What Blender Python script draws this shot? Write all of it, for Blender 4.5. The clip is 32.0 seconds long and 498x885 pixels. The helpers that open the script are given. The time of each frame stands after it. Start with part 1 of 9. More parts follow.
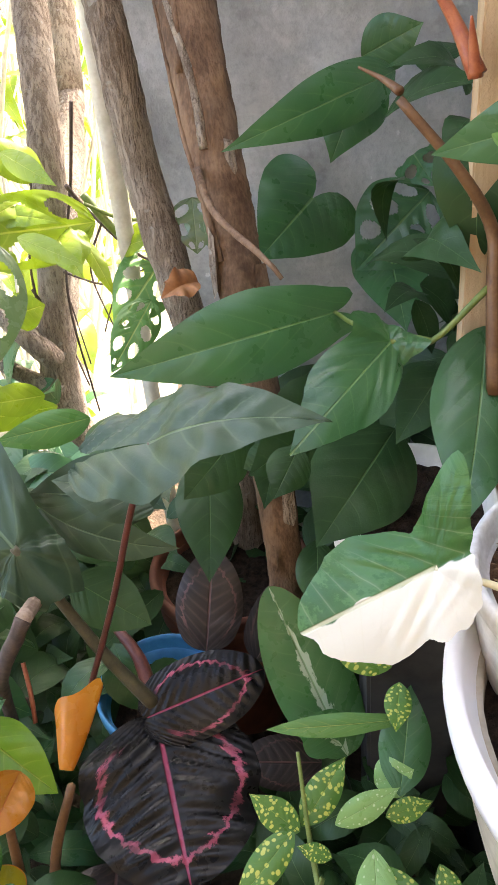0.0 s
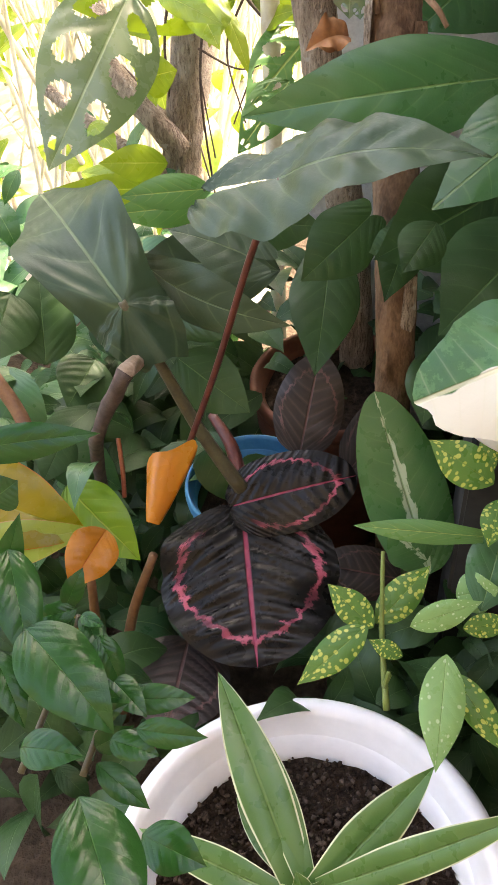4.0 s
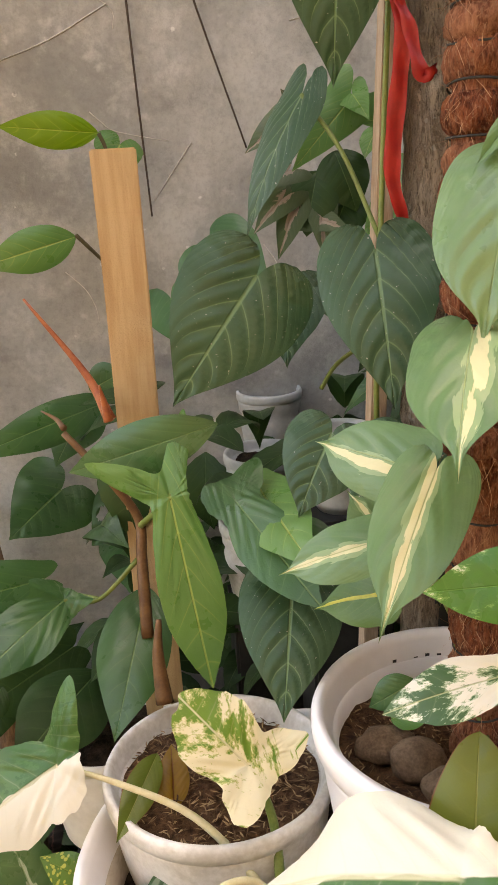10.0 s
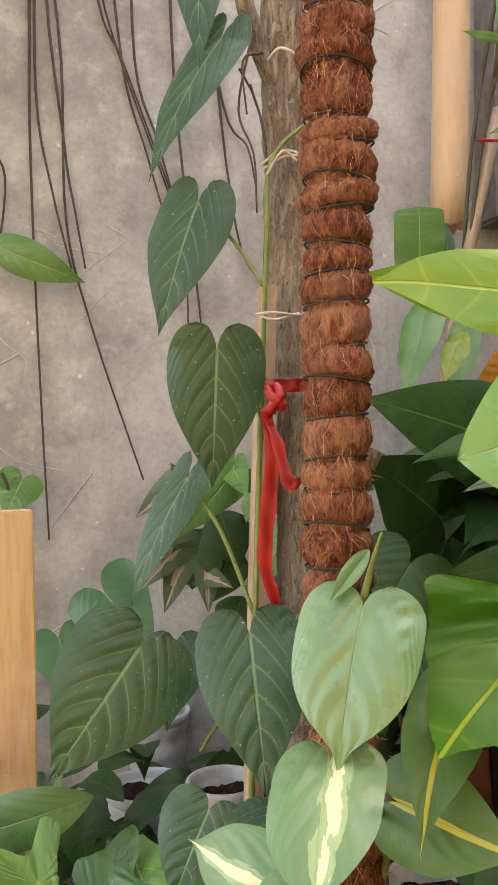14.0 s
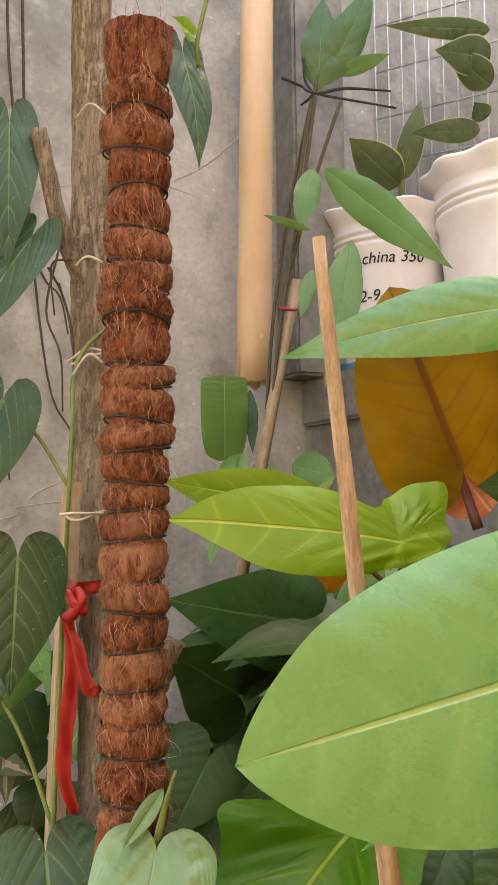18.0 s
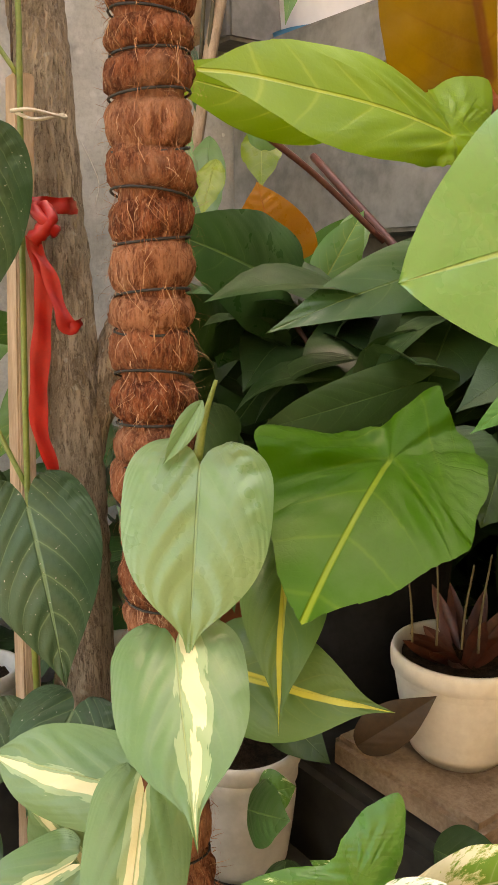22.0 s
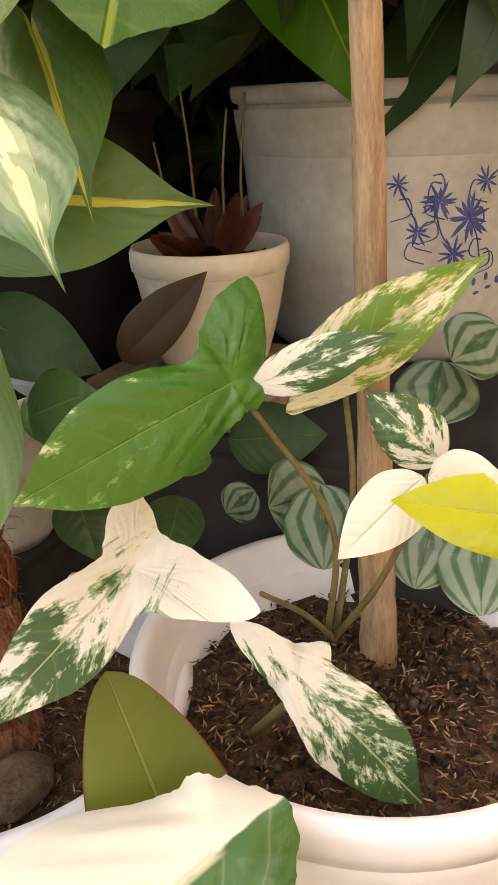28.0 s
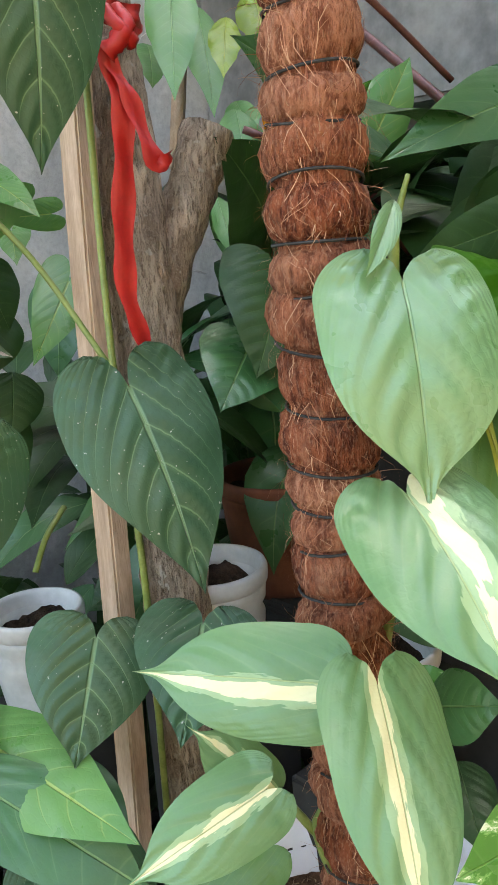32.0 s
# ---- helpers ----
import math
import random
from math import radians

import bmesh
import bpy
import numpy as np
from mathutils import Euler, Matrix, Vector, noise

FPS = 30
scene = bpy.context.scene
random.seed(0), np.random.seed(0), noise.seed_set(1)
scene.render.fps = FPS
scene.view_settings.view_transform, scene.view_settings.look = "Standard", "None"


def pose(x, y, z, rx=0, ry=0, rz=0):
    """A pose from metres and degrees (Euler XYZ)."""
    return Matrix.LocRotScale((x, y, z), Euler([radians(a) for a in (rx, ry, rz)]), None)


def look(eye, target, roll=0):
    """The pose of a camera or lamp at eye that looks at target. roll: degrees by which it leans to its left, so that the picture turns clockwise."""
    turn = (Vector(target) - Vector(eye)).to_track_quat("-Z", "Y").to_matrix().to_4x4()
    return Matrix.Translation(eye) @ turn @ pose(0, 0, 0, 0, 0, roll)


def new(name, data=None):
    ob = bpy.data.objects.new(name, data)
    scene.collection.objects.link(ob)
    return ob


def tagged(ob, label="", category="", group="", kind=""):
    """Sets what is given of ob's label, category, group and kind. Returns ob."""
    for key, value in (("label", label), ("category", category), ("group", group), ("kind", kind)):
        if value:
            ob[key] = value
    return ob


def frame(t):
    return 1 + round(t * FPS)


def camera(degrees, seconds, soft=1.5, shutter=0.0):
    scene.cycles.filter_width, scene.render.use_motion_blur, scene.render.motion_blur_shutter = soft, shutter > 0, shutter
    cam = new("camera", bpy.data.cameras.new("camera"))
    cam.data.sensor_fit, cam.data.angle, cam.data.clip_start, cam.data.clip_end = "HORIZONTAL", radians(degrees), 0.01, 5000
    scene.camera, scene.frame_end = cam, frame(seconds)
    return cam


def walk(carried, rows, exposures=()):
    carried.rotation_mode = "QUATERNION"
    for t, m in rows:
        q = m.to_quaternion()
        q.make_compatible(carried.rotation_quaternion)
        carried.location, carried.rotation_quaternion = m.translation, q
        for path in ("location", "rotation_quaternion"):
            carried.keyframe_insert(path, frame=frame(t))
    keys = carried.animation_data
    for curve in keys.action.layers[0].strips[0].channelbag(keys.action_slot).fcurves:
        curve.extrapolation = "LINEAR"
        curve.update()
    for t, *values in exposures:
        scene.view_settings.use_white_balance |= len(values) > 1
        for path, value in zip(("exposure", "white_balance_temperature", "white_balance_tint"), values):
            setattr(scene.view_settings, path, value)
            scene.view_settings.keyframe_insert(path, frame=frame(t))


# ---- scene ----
cam = camera(33.30, 32.0)
PATH = [
    (0.0, pose(0.0007, -0.0010, 1.1473, 54.82, 5.08, 0.39)),
    (0.5, pose(-0.0130, 0.0216, 1.1180, 52.61, 4.01, 3.34)),
    (1.0, pose(-0.0180, 0.0328, 1.1001, 50.53, 3.02, 4.83)),
    (1.5, pose(-0.0284, 0.0394, 1.0838, 48.05, 3.38, 6.41)),
    (2.0, pose(-0.0481, 0.0528, 1.0775, 46.29, 4.50, 8.43)),
    (2.5, pose(-0.0491, 0.0555, 1.0862, 46.46, 4.54, 9.01)),
    (4.5, pose(-0.0114, -0.0368, 1.0466, 46.04, 3.22, 10.69)),
    (5.0, pose(-0.0185, -0.0157, 1.0355, 45.30, 4.06, 11.12)),
    (5.5, pose(0.0072, -0.0133, 1.0334, 44.49, 3.62, 8.07)),
    (6.0, pose(0.0590, -0.0825, 1.0328, 43.30, 4.06, 7.86)),
    (6.5, pose(0.0951, -0.1328, 1.0621, 42.99, 3.92, 8.17)),
    (7.0, pose(0.1345, -0.1667, 1.1138, 50.03, 2.46, 4.84)),
    (7.5, pose(0.1662, -0.1903, 1.1370, 54.32, 1.86, -0.45)),
    (8.0, pose(0.1824, -0.2104, 1.1452, 56.20, 1.87, -3.84)),
    (8.5, pose(0.1921, -0.2308, 1.1842, 62.30, 2.21, -4.87)),
    (9.0, pose(0.1990, -0.2410, 1.2042, 66.05, 2.52, -5.68)),
    (9.5, pose(0.2031, -0.2479, 1.2251, 69.34, 2.70, -7.00)),
    (10.0, pose(0.2037, -0.2458, 1.2476, 72.42, 2.99, -7.44)),
    (10.5, pose(0.2020, -0.2480, 1.2673, 75.83, 2.92, -7.33)),
    (11.0, pose(0.2041, -0.2457, 1.2741, 77.54, 2.66, -7.15)),
    (11.5, pose(0.2039, -0.2460, 1.2760, 77.71, 2.74, -6.74)),
    (12.0, pose(0.2079, -0.2458, 1.2800, 78.08, 2.49, -7.45)),
    (12.5, pose(0.2148, -0.2449, 1.3083, 79.63, 1.64, -9.82)),
    (13.0, pose(0.2185, -0.2470, 1.3274, 81.20, 1.15, -10.86)),
    (13.5, pose(0.2199, -0.2658, 1.3535, 86.59, 0.83, -11.92)),
    (14.0, pose(0.2247, -0.2769, 1.3710, 89.16, 0.78, -13.63)),
    (14.5, pose(0.2302, -0.2724, 1.3835, 90.81, 0.72, -15.27)),
    (15.0, pose(0.2364, -0.2748, 1.3893, 90.89, 0.77, -17.43)),
    (15.5, pose(0.2426, -0.2753, 1.3899, 89.85, 1.02, -19.62)),
    (17.5, pose(0.2308, -0.3040, 1.4910, 93.30, 0.36, -25.30)),
    (18.0, pose(0.2317, -0.3106, 1.4928, 94.18, 0.69, -25.99)),
    (18.5, pose(0.2379, -0.3094, 1.4844, 93.58, 1.18, -26.94)),
    (19.0, pose(0.2389, -0.3024, 1.4800, 92.95, 1.30, -27.47)),
    (19.5, pose(0.2207, -0.2756, 1.4685, 91.57, 1.14, -27.55)),
    (20.0, pose(0.2163, -0.2440, 1.4507, 88.74, 1.18, -28.02)),
    (20.5, pose(0.2145, -0.2070, 1.4127, 85.15, 1.26, -29.44)),
    (21.0, pose(0.2075, -0.1859, 1.4085, 84.20, 0.90, -32.33)),
    (21.5, pose(0.1928, -0.1568, 1.3848, 82.48, 0.51, -34.94)),
    (22.0, pose(0.1728, -0.1410, 1.3577, 78.81, 0.17, -36.22)),
    (22.5, pose(0.1714, -0.1233, 1.3180, 75.06, -0.80, -37.42)),
    (23.0, pose(0.1738, -0.1179, 1.2945, 73.49, -0.74, -37.89)),
    (23.5, pose(0.1738, -0.1160, 1.2846, 72.37, -0.28, -38.29)),
    (24.0, pose(0.1689, -0.1171, 1.2731, 71.37, -0.17, -38.66)),
    (24.5, pose(0.1694, -0.1136, 1.2492, 69.89, -0.24, -39.16)),
    (25.0, pose(0.1712, -0.1072, 1.2237, 68.21, -0.22, -41.06)),
    (25.5, pose(0.1583, -0.0601, 1.2003, 68.61, 0.29, -48.41)),
    (26.0, pose(0.1711, -0.0398, 1.1795, 68.07, 0.86, -57.98)),
    (26.5, pose(0.1634, -0.0281, 1.1551, 67.48, 2.29, -59.48)),
    (28.5, pose(0.1350, 0.0036, 1.1413, 67.43, 2.15, -65.94)),
    (29.0, pose(0.1301, 0.0280, 1.1562, 68.11, 2.97, -62.22)),
    (29.5, pose(0.1296, 0.0495, 1.1768, 68.32, 3.41, -57.33)),
    (30.0, pose(0.1236, 0.0551, 1.2101, 70.49, 2.56, -54.47)),
    (30.5, pose(0.1182, 0.0463, 1.2418, 74.14, 2.42, -52.23)),
    (31.0, pose(0.1054, 0.0417, 1.2552, 75.34, 3.42, -46.60)),
    (31.5, pose(0.0962, 0.0375, 1.2624, 75.47, 3.89, -43.41)),
    (32.0, pose(0.1023, 0.0241, 1.2735, 75.87, 4.16, -43.40)),
]
EXPOSURES = [(0.0, 3.72, 7250, 15), (1.0, 3.6, 8600, 13), (2.0, 3.62, 8200, 15), (5.0, 3.64, 8000, 16), (6.0, 3.55, 8000, 16), (9.0, 3.5, 10300, 18), (12.0, 3.62, 9200, 17), (13.0, 3.75, 9200, 17), (15.0, 3.78, 9600, 17), (18.0, 3.6, 10600, 18), (19.0, 3.62, 11000, 18), (23.0, 3.8, 12000, 18), (26.0, 3.43, 10700, 19), (29.0, 3.5, 11000, 20), (30.0, 3.83, 13500, 17), (31.0, 3.95, 10200, 13), (32.0, 4.0, 7500, 8)]
walk(cam, PATH, EXPOSURES)

# ---- light: a bright hazy sky, soft sun from high on the garden side ----
SUN_EL, SUN_AZ = 52.0, 20.0
world = bpy.data.worlds.new("sky")
scene.world = world
world.use_nodes = True
wn = world.node_tree
sky = wn.nodes.new("ShaderNodeTexSky")
sky.sky_type, sky.sun_disc = "NISHITA", False
sky.sun_elevation, sky.sun_rotation = radians(SUN_EL), radians(SUN_AZ)
sky.air_density, sky.dust_density, sky.ozone_density = 1.0, 4.0, 1.0
wn.nodes["Background"].inputs["Strength"].default_value = 0.13
wn.links.new(sky.outputs["Color"], wn.nodes["Background"].inputs["Color"])
sun = new("sun", bpy.data.lights.new("sun", "SUN"))
sun.data.energy, sun.data.angle, sun.data.color = 2.8, radians(1.0), (1.0, 0.94, 0.84)
sun.matrix_world = look((2.1, 5.8, 7.9), (0, 0, 0))
# ---- materials ----
class Nodes:
    """A small writer of node materials."""

    def __init__(self, name):
        self.m = bpy.data.materials.new(name)
        self.m.use_nodes = True
        self.t = self.m.node_tree
        self.b = self.t.nodes["Principled BSDF"]

    def put(self, socket, value):
        if hasattr(value, "is_linked"):
            self.t.links.new(value, socket)
        elif isinstance(value, tuple) and len(value) == 3 and socket.type == "RGBA":
            socket.default_value = (*value, 1)
        else:
            socket.default_value = value

    def math(self, op, a, b=0.0, c=0.0):
        n = self.t.nodes.new("ShaderNodeMath")
        n.operation = op
        for s, v in zip(n.inputs, (a, b, c)):
            self.put(s, v)
        return n.outputs[0]

    def ramp(self, v, a, b, lo=0.0, hi=1.0):
        n = self.t.nodes.new("ShaderNodeMapRange")
        n.interpolation_type = "SMOOTHSTEP"
        for s, x in zip(n.inputs, (v, a, b, lo, hi)):
            self.put(s, x)
        return n.outputs[0]

    def mix(self, f, a, b):
        n = self.t.nodes.new("ShaderNodeMix")
        n.data_type = "RGBA"
        self.put(n.inputs[0], f), self.put(n.inputs[6], a), self.put(n.inputs[7], b)
        return n.outputs[2]

    def noise(self, scale, detail=3.0, rough=0.55, vec=None):
        n = self.t.nodes.new("ShaderNodeTexNoise")
        self.put(n.inputs["Scale"], scale), self.put(n.inputs["Detail"], detail), self.put(n.inputs["Roughness"], rough)
        self.t.links.new(vec if vec else self.coord(), n.inputs["Vector"])
        return n.outputs["Fac"]

    def coord(self, which="Object"):
        return self.t.nodes.new("ShaderNodeTexCoord").outputs[which]

    def scaled(self, vec, s):
        n = self.t.nodes.new("ShaderNodeMapping")
        self.put(n.inputs["Scale"], s)
        self.t.links.new(vec, n.inputs["Vector"])
        return n.outputs[0]

    def split(self, vec):
        n = self.t.nodes.new("ShaderNodeSeparateXYZ")
        self.t.links.new(vec, n.inputs[0])
        return n.outputs

    def random(self):
        return self.t.nodes.new("ShaderNodeObjectInfo").outputs["Random"]

    def bump(self, height, strength=0.3, dist=0.002):
        n = self.t.nodes.new("ShaderNodeBump")
        self.put(n.inputs["Strength"], strength), self.put(n.inputs["Distance"], dist), self.put(n.inputs["Height"], height)
        self.t.links.new(n.outputs[0], self.b.inputs["Normal"])

    def done(self, colour, rough=0.5, spec=0.5, metal=0.0):
        self.put(self.b.inputs["Base Color"], colour), self.put(self.b.inputs["Roughness"], rough)
        self.put(self.b.inputs["Specular IOR Level"], spec), self.put(self.b.inputs["Metallic"], metal)
        return self.m


def plain(name, a, b, scale=30.0, rough=0.6, grain=0.2, spec=0.4, stretch=(1, 1, 1), metal=0.0, dist=0.002):
    """A surface of two mottled colours, at two scales, with fine relief."""
    n = Nodes(name)
    v = n.scaled(n.coord(), stretch)
    big, fine = n.noise(scale, 4, 0.6, v), n.noise(scale * 7, 3, 0.6, v)
    f = n.ramp(n.math("ADD", n.math("MULTIPLY", big, 0.65), n.math("MULTIPLY", fine, 0.35)), 0.32, 0.68)
    n.bump(n.math("ADD", big, n.math("MULTIPLY", fine, 0.6)), grain, dist)
    return n.done(n.mix(f, a, b), n.ramp(fine, 0.2, 0.8, rough - 0.08, rough + 0.1), spec, metal)


RIBS = {}


def leaf_mat(name, dark, light, vein=(0.3, 0.42, 0.16), ribs=8.0, slant=0.5, rib_on=0.25, mid=0.03, gloss=0.38, relief=0.5,
             variegation="", second=(0.8, 0.76, 0.55), third=None, amount=0.5, speck=0.0, edge=None, spec=0.45, through_light=0.2, grad=0.0, rib_wide=0.05, sheen=0.0, coat=0.0, nick=0.08):
    """A leaf's skin: u runs across from -1 to 1, v from the stalk to the tip; a midrib, side ribs, mottling, variegation."""
    n = Nodes(name)
    RIBS[name] = (ribs, min(0.7, slant * 0.5))
    uv = n.coord("UV")
    x, y, _ = n.split(uv)
    u = n.math("SUBTRACT", n.math("MULTIPLY", x, 2.0), 1.0)
    au = n.math("ABSOLUTE", u)
    rnd = n.random()
    obj = n.coord()
    base = n.mix(n.ramp(n.noise(14.0, 3, 0.5), 0.25, 0.75), dark, light)
    base = n.mix(n.math("MULTIPLY", rnd, 0.3), base, light)
    wob = n.noise(4.0, 2, 0.5, uv)
    sweep = n.math("MULTIPLY", n.math("POWER", au, 1.15), min(0.7, slant * 0.5))
    along = n.math("DIVIDE", n.math("SUBTRACT", y, sweep), n.math("SUBTRACT", 1.0, sweep))
    phase = n.math("ADD", n.math("MULTIPLY", along, ribs), n.math("MULTIPLY", wob, 0.16))
    wave = n.math("ABSOLUTE", n.math("SUBTRACT", n.math("FRACT", n.math("ADD", phase, 0.5)), 0.5))
    rib = n.math("MULTIPLY", n.ramp(wave, rib_wide * 0.15, rib_wide, 1.0, 0.0), n.ramp(au, 0.3, 0.95, 1.0, 0.12))
    halo = n.math("MULTIPLY", n.ramp(wave, 0.02, rib_wide * 3.2, 1.0, 0.0), n.ramp(au, 0.2, 0.9, 1.0, 0.0))
    # fine cross-veins between the ribs
    net = n.t.nodes.new("ShaderNodeTexVoronoi")
    net.feature = "DISTANCE_TO_EDGE"
    n.put(net.inputs["Scale"], 230.0)
    n.t.links.new(obj, net.inputs["Vector"])
    web = n.ramp(net.outputs["Distance"], 0.03, 0.16, 1.0, 0.0)
    swell = n.math("COSINE", n.math("MULTIPLY", phase, 6.2832))
    midrib = n.ramp(n.math("DIVIDE", au, mid), 0.6, 1.6, 1.0, 0.0)
    comb = n.t.nodes.new("ShaderNodeCombineXYZ")
    n.put(comb.inputs[0], n.math("MULTIPLY", along, 1.9)), n.put(comb.inputs[1], n.math("MULTIPLY", u, 0.85)), n.put(comb.inputs[2], n.math("MULTIPLY", rnd, 40.0))
    grain = comb.outputs[0]
    patch = n.noise(1.9, 3, 0.5, grain)
    fleck = n.noise(9.0, 6, 0.75, grain)
    centred = n.math("ABSOLUTE", n.math("SUBTRACT", u, n.math("MULTIPLY", n.math("SUBTRACT", rnd, 0.5), 0.5)))
    base = n.mix(n.math("MULTIPLY", web, 0.1), base, light)
    if variegation == "stripe":
        f = n.math("ADD", n.math("MULTIPLY", centred, n.ramp(y, 0.0, 1.0, 1.3, 0.7)), n.math("MULTIPLY", n.math("SUBTRACT", patch, 0.5), 0.55))
        f = n.math("ADD", f, n.math("MULTIPLY", n.math("SUBTRACT", n.noise(3.0, 3, 0.6, n.scaled(uv, (7.0, 1.3, 1.0))), 0.5), 0.3))
        base = n.mix(n.ramp(f, amount, amount + 0.025, 1.0, 0.0), base, third or second)
        base = n.mix(n.ramp(f, amount * 0.42, amount * 0.42 + 0.02, 1.0, 0.0), base, second)
    elif variegation == "line":
        f = n.math("ADD", n.math("ABSOLUTE", n.math("SUBTRACT", u, n.math("MULTIPLY", n.ramp(y, 0.1, 0.8), 0.1))), n.math("MULTIPLY", n.math("SUBTRACT", patch, 0.5), 0.12))
        f = n.math("SUBTRACT", f, n.ramp(y, 0.5, 0.95, 0.0, 0.16))
        base = n.mix(n.ramp(f, amount, amount + 0.03, 1.0, 0.0), base, second)
    elif variegation in ("half", "half_b"):
        f = n.math("ADD", n.math("MULTIPLY", u, 1.0 if variegation == "half" else -1.0), n.math("MULTIPLY", n.math("SUBTRACT", patch, 0.5), 0.35))
        base = n.mix(n.ramp(n.math("ADD", n.math("MULTIPLY", patch, 0.6), n.math("MULTIPLY", fleck, 0.5)), 0.55, 0.6), base, third or light)
        base = n.mix(n.ramp(f, amount - 0.015, amount + 0.015), base, second)
    elif variegation == "marble":
        f = n.math("ADD", n.math("MULTIPLY", patch, 1.1), n.math("MULTIPLY", n.math("SUBTRACT", fleck, 0.5), 0.75))
        f = n.math("ADD", f, n.math("MULTIPLY", n.math("SUBTRACT", 0.3, y), grad))
        base = n.mix(n.ramp(f, amount, amount + 0.02), base, third or second)
        base = n.mix(n.ramp(f, amount + 0.07, amount + 0.09), base, second)
    elif variegation == "spots":
        vo = n.t.nodes.new("ShaderNodeTexVoronoi")
        n.put(vo.inputs["Scale"], 9.0)
        n.t.links.new(n.scaled(uv, (0.6, 1.5, 1.0)), vo.inputs["Vector"])
        f = n.math("SUBTRACT", vo.outputs["Distance"], n.math("MULTIPLY", n.noise(3.0, 2, 0.5, uv), 0.8))
        base = n.mix(n.ramp(f, -0.14 + amount, 0.0 + amount, 1.0, 0.0), base, second)
    elif variegation == "ring":
        rr = n.math("SQRT", n.math("ADD", n.math("MULTIPLY", n.math("MULTIPLY", u, u), 0.8), n.math("POWER", n.math("DIVIDE", n.math("SUBTRACT", y, 0.42), 0.6), 2.0)))
        rr = n.math("ADD", rr, n.math("MULTIPLY", wave, 0.09))
        rr = n.math("ADD", rr, n.math("MULTIPLY", n.math("SUBTRACT", fleck, 0.5), 0.3))
        band = n.math("MULTIPLY", n.math("MULTIPLY", n.ramp(rr, 0.68, 0.71), n.ramp(rr, 0.745, 0.77, 1.0, 0.0)), n.ramp(y, 0.1, 0.22))
        base = n.mix(n.math("MULTIPLY", n.ramp(swell, 0.0, 1.0), 0.55), base, third or light)
        base = n.mix(n.math("MULTIPLY", band, n.ramp(patch, 0.35, 0.6, 0.3, 1.0)), base, second)
    elif variegation == "melon":
        g = n.math("ADD", n.math("MULTIPLY", au, 2.2), n.math("MULTIPLY", n.math("ABSOLUTE", n.math("SUBTRACT", y, 0.35)), 1.2))
        w2 = n.math("ABSOLUTE", n.math("SUBTRACT", n.math("FRACT", n.math("ADD", g, n.math("MULTIPLY", wob, 0.3))), 0.5))
        base = n.mix(n.ramp(w2, 0.1, 0.3), base, second)
    elif variegation == "centre":
        f = n.math("ADD", au, n.math("MULTIPLY", n.math("SUBTRACT", patch, 0.5), 0.9))
        f = n.math("ADD", f, n.math("MULTIPLY", n.math("SUBTRACT", fleck, 0.5), 0.5))
        base = n.mix(n.ramp(f, amount, amount + 0.04, 1.0, 0.0), base, second)
    if edge:
        base = n.mix(n.ramp(au, 0.9 if "strap" in name or "cream" in name else 0.955, 0.95 if "strap" in name or "cream" in name else 0.985), base, edge)
    base = n.mix(n.math("MULTIPLY", halo, rib_on * 0.3), base, vein)
    base = n.mix(n.math("MULTIPLY", rib, rib_on), base, vein)
    midrib = n.math("MULTIPLY", midrib, n.ramp(y, -0.03, 0.02))
    base = n.mix(n.math("MULTIPLY", midrib, 0.75), base, vein)
    if speck > 0:
        base = n.mix(n.math("MULTIPLY", n.ramp(n.noise(380.0, 2, 0.5, obj), 0.71, 0.76), speck), base, (0.5, 0.5, 0.46))
    # browned nicks and dust
    base = n.mix(n.math("MULTIPLY", n.ramp(n.noise(55.0, 4, 0.7, obj), 0.78, 0.82), nick), base, (0.22, 0.15, 0.07))
    base = n.mix(n.math("MULTIPLY", n.ramp(n.noise(13.0, 5, 0.7, obj), 0.45, 0.75), 0.035), base, (0.5, 0.5, 0.45))
    h = n.math("SUBTRACT", n.math("MULTIPLY", n.math("MULTIPLY", swell, n.ramp(patch, 0.3, 0.7, 0.3, 1.0)), -0.16 * relief), n.math("MULTIPLY", midrib, 0.9))
    h = n.math("SUBTRACT", h, n.math("ADD", n.math("MULTIPLY", rib, 0.4 * rib_on), n.math("MULTIPLY", web, 0.03)))
    h = n.math("ADD", h, n.math("MULTIPLY", n.noise(45.0, 2, 0.5), 0.15))
    n.bump(h, 0.7, 0.0014)
    m = n.done(base, n.ramp(n.noise(40.0, 3, 0.6), 0.3, 0.7, gloss - 0.06, gloss + 0.1), spec)
    n.b.inputs["Sheen Weight"].default_value, n.b.inputs["Sheen Roughness"].default_value = sheen, 0.4
    n.b.inputs["Coat Weight"].default_value, n.b.inputs["Coat Roughness"].default_value = coat, 0.3
    if through_light > 0:
        tr = n.t.nodes.new("ShaderNodeBsdfTranslucent")
        hue = n.t.nodes.new("ShaderNodeMix")
        hue.data_type = "RGBA"
        hue.blend_type = "MULTIPLY"
        n.put(hue.inputs[0], 0.5), n.put(hue.inputs[6], base), n.put(hue.inputs[7], (0.95, 1.0, 0.4))
        n.t.links.new(hue.outputs[2], tr.inputs["Color"])
        mx = n.t.nodes.new("ShaderNodeMixShader")
        n.put(mx.inputs[0], through_light)
        n.t.links.new(n.b.outputs[0], mx.inputs[1]), n.t.links.new(tr.outputs[0], mx.inputs[2])
        n.t.links.new(mx.outputs[0], n.t.nodes["Material Output"].inputs["Surface"])
    return m


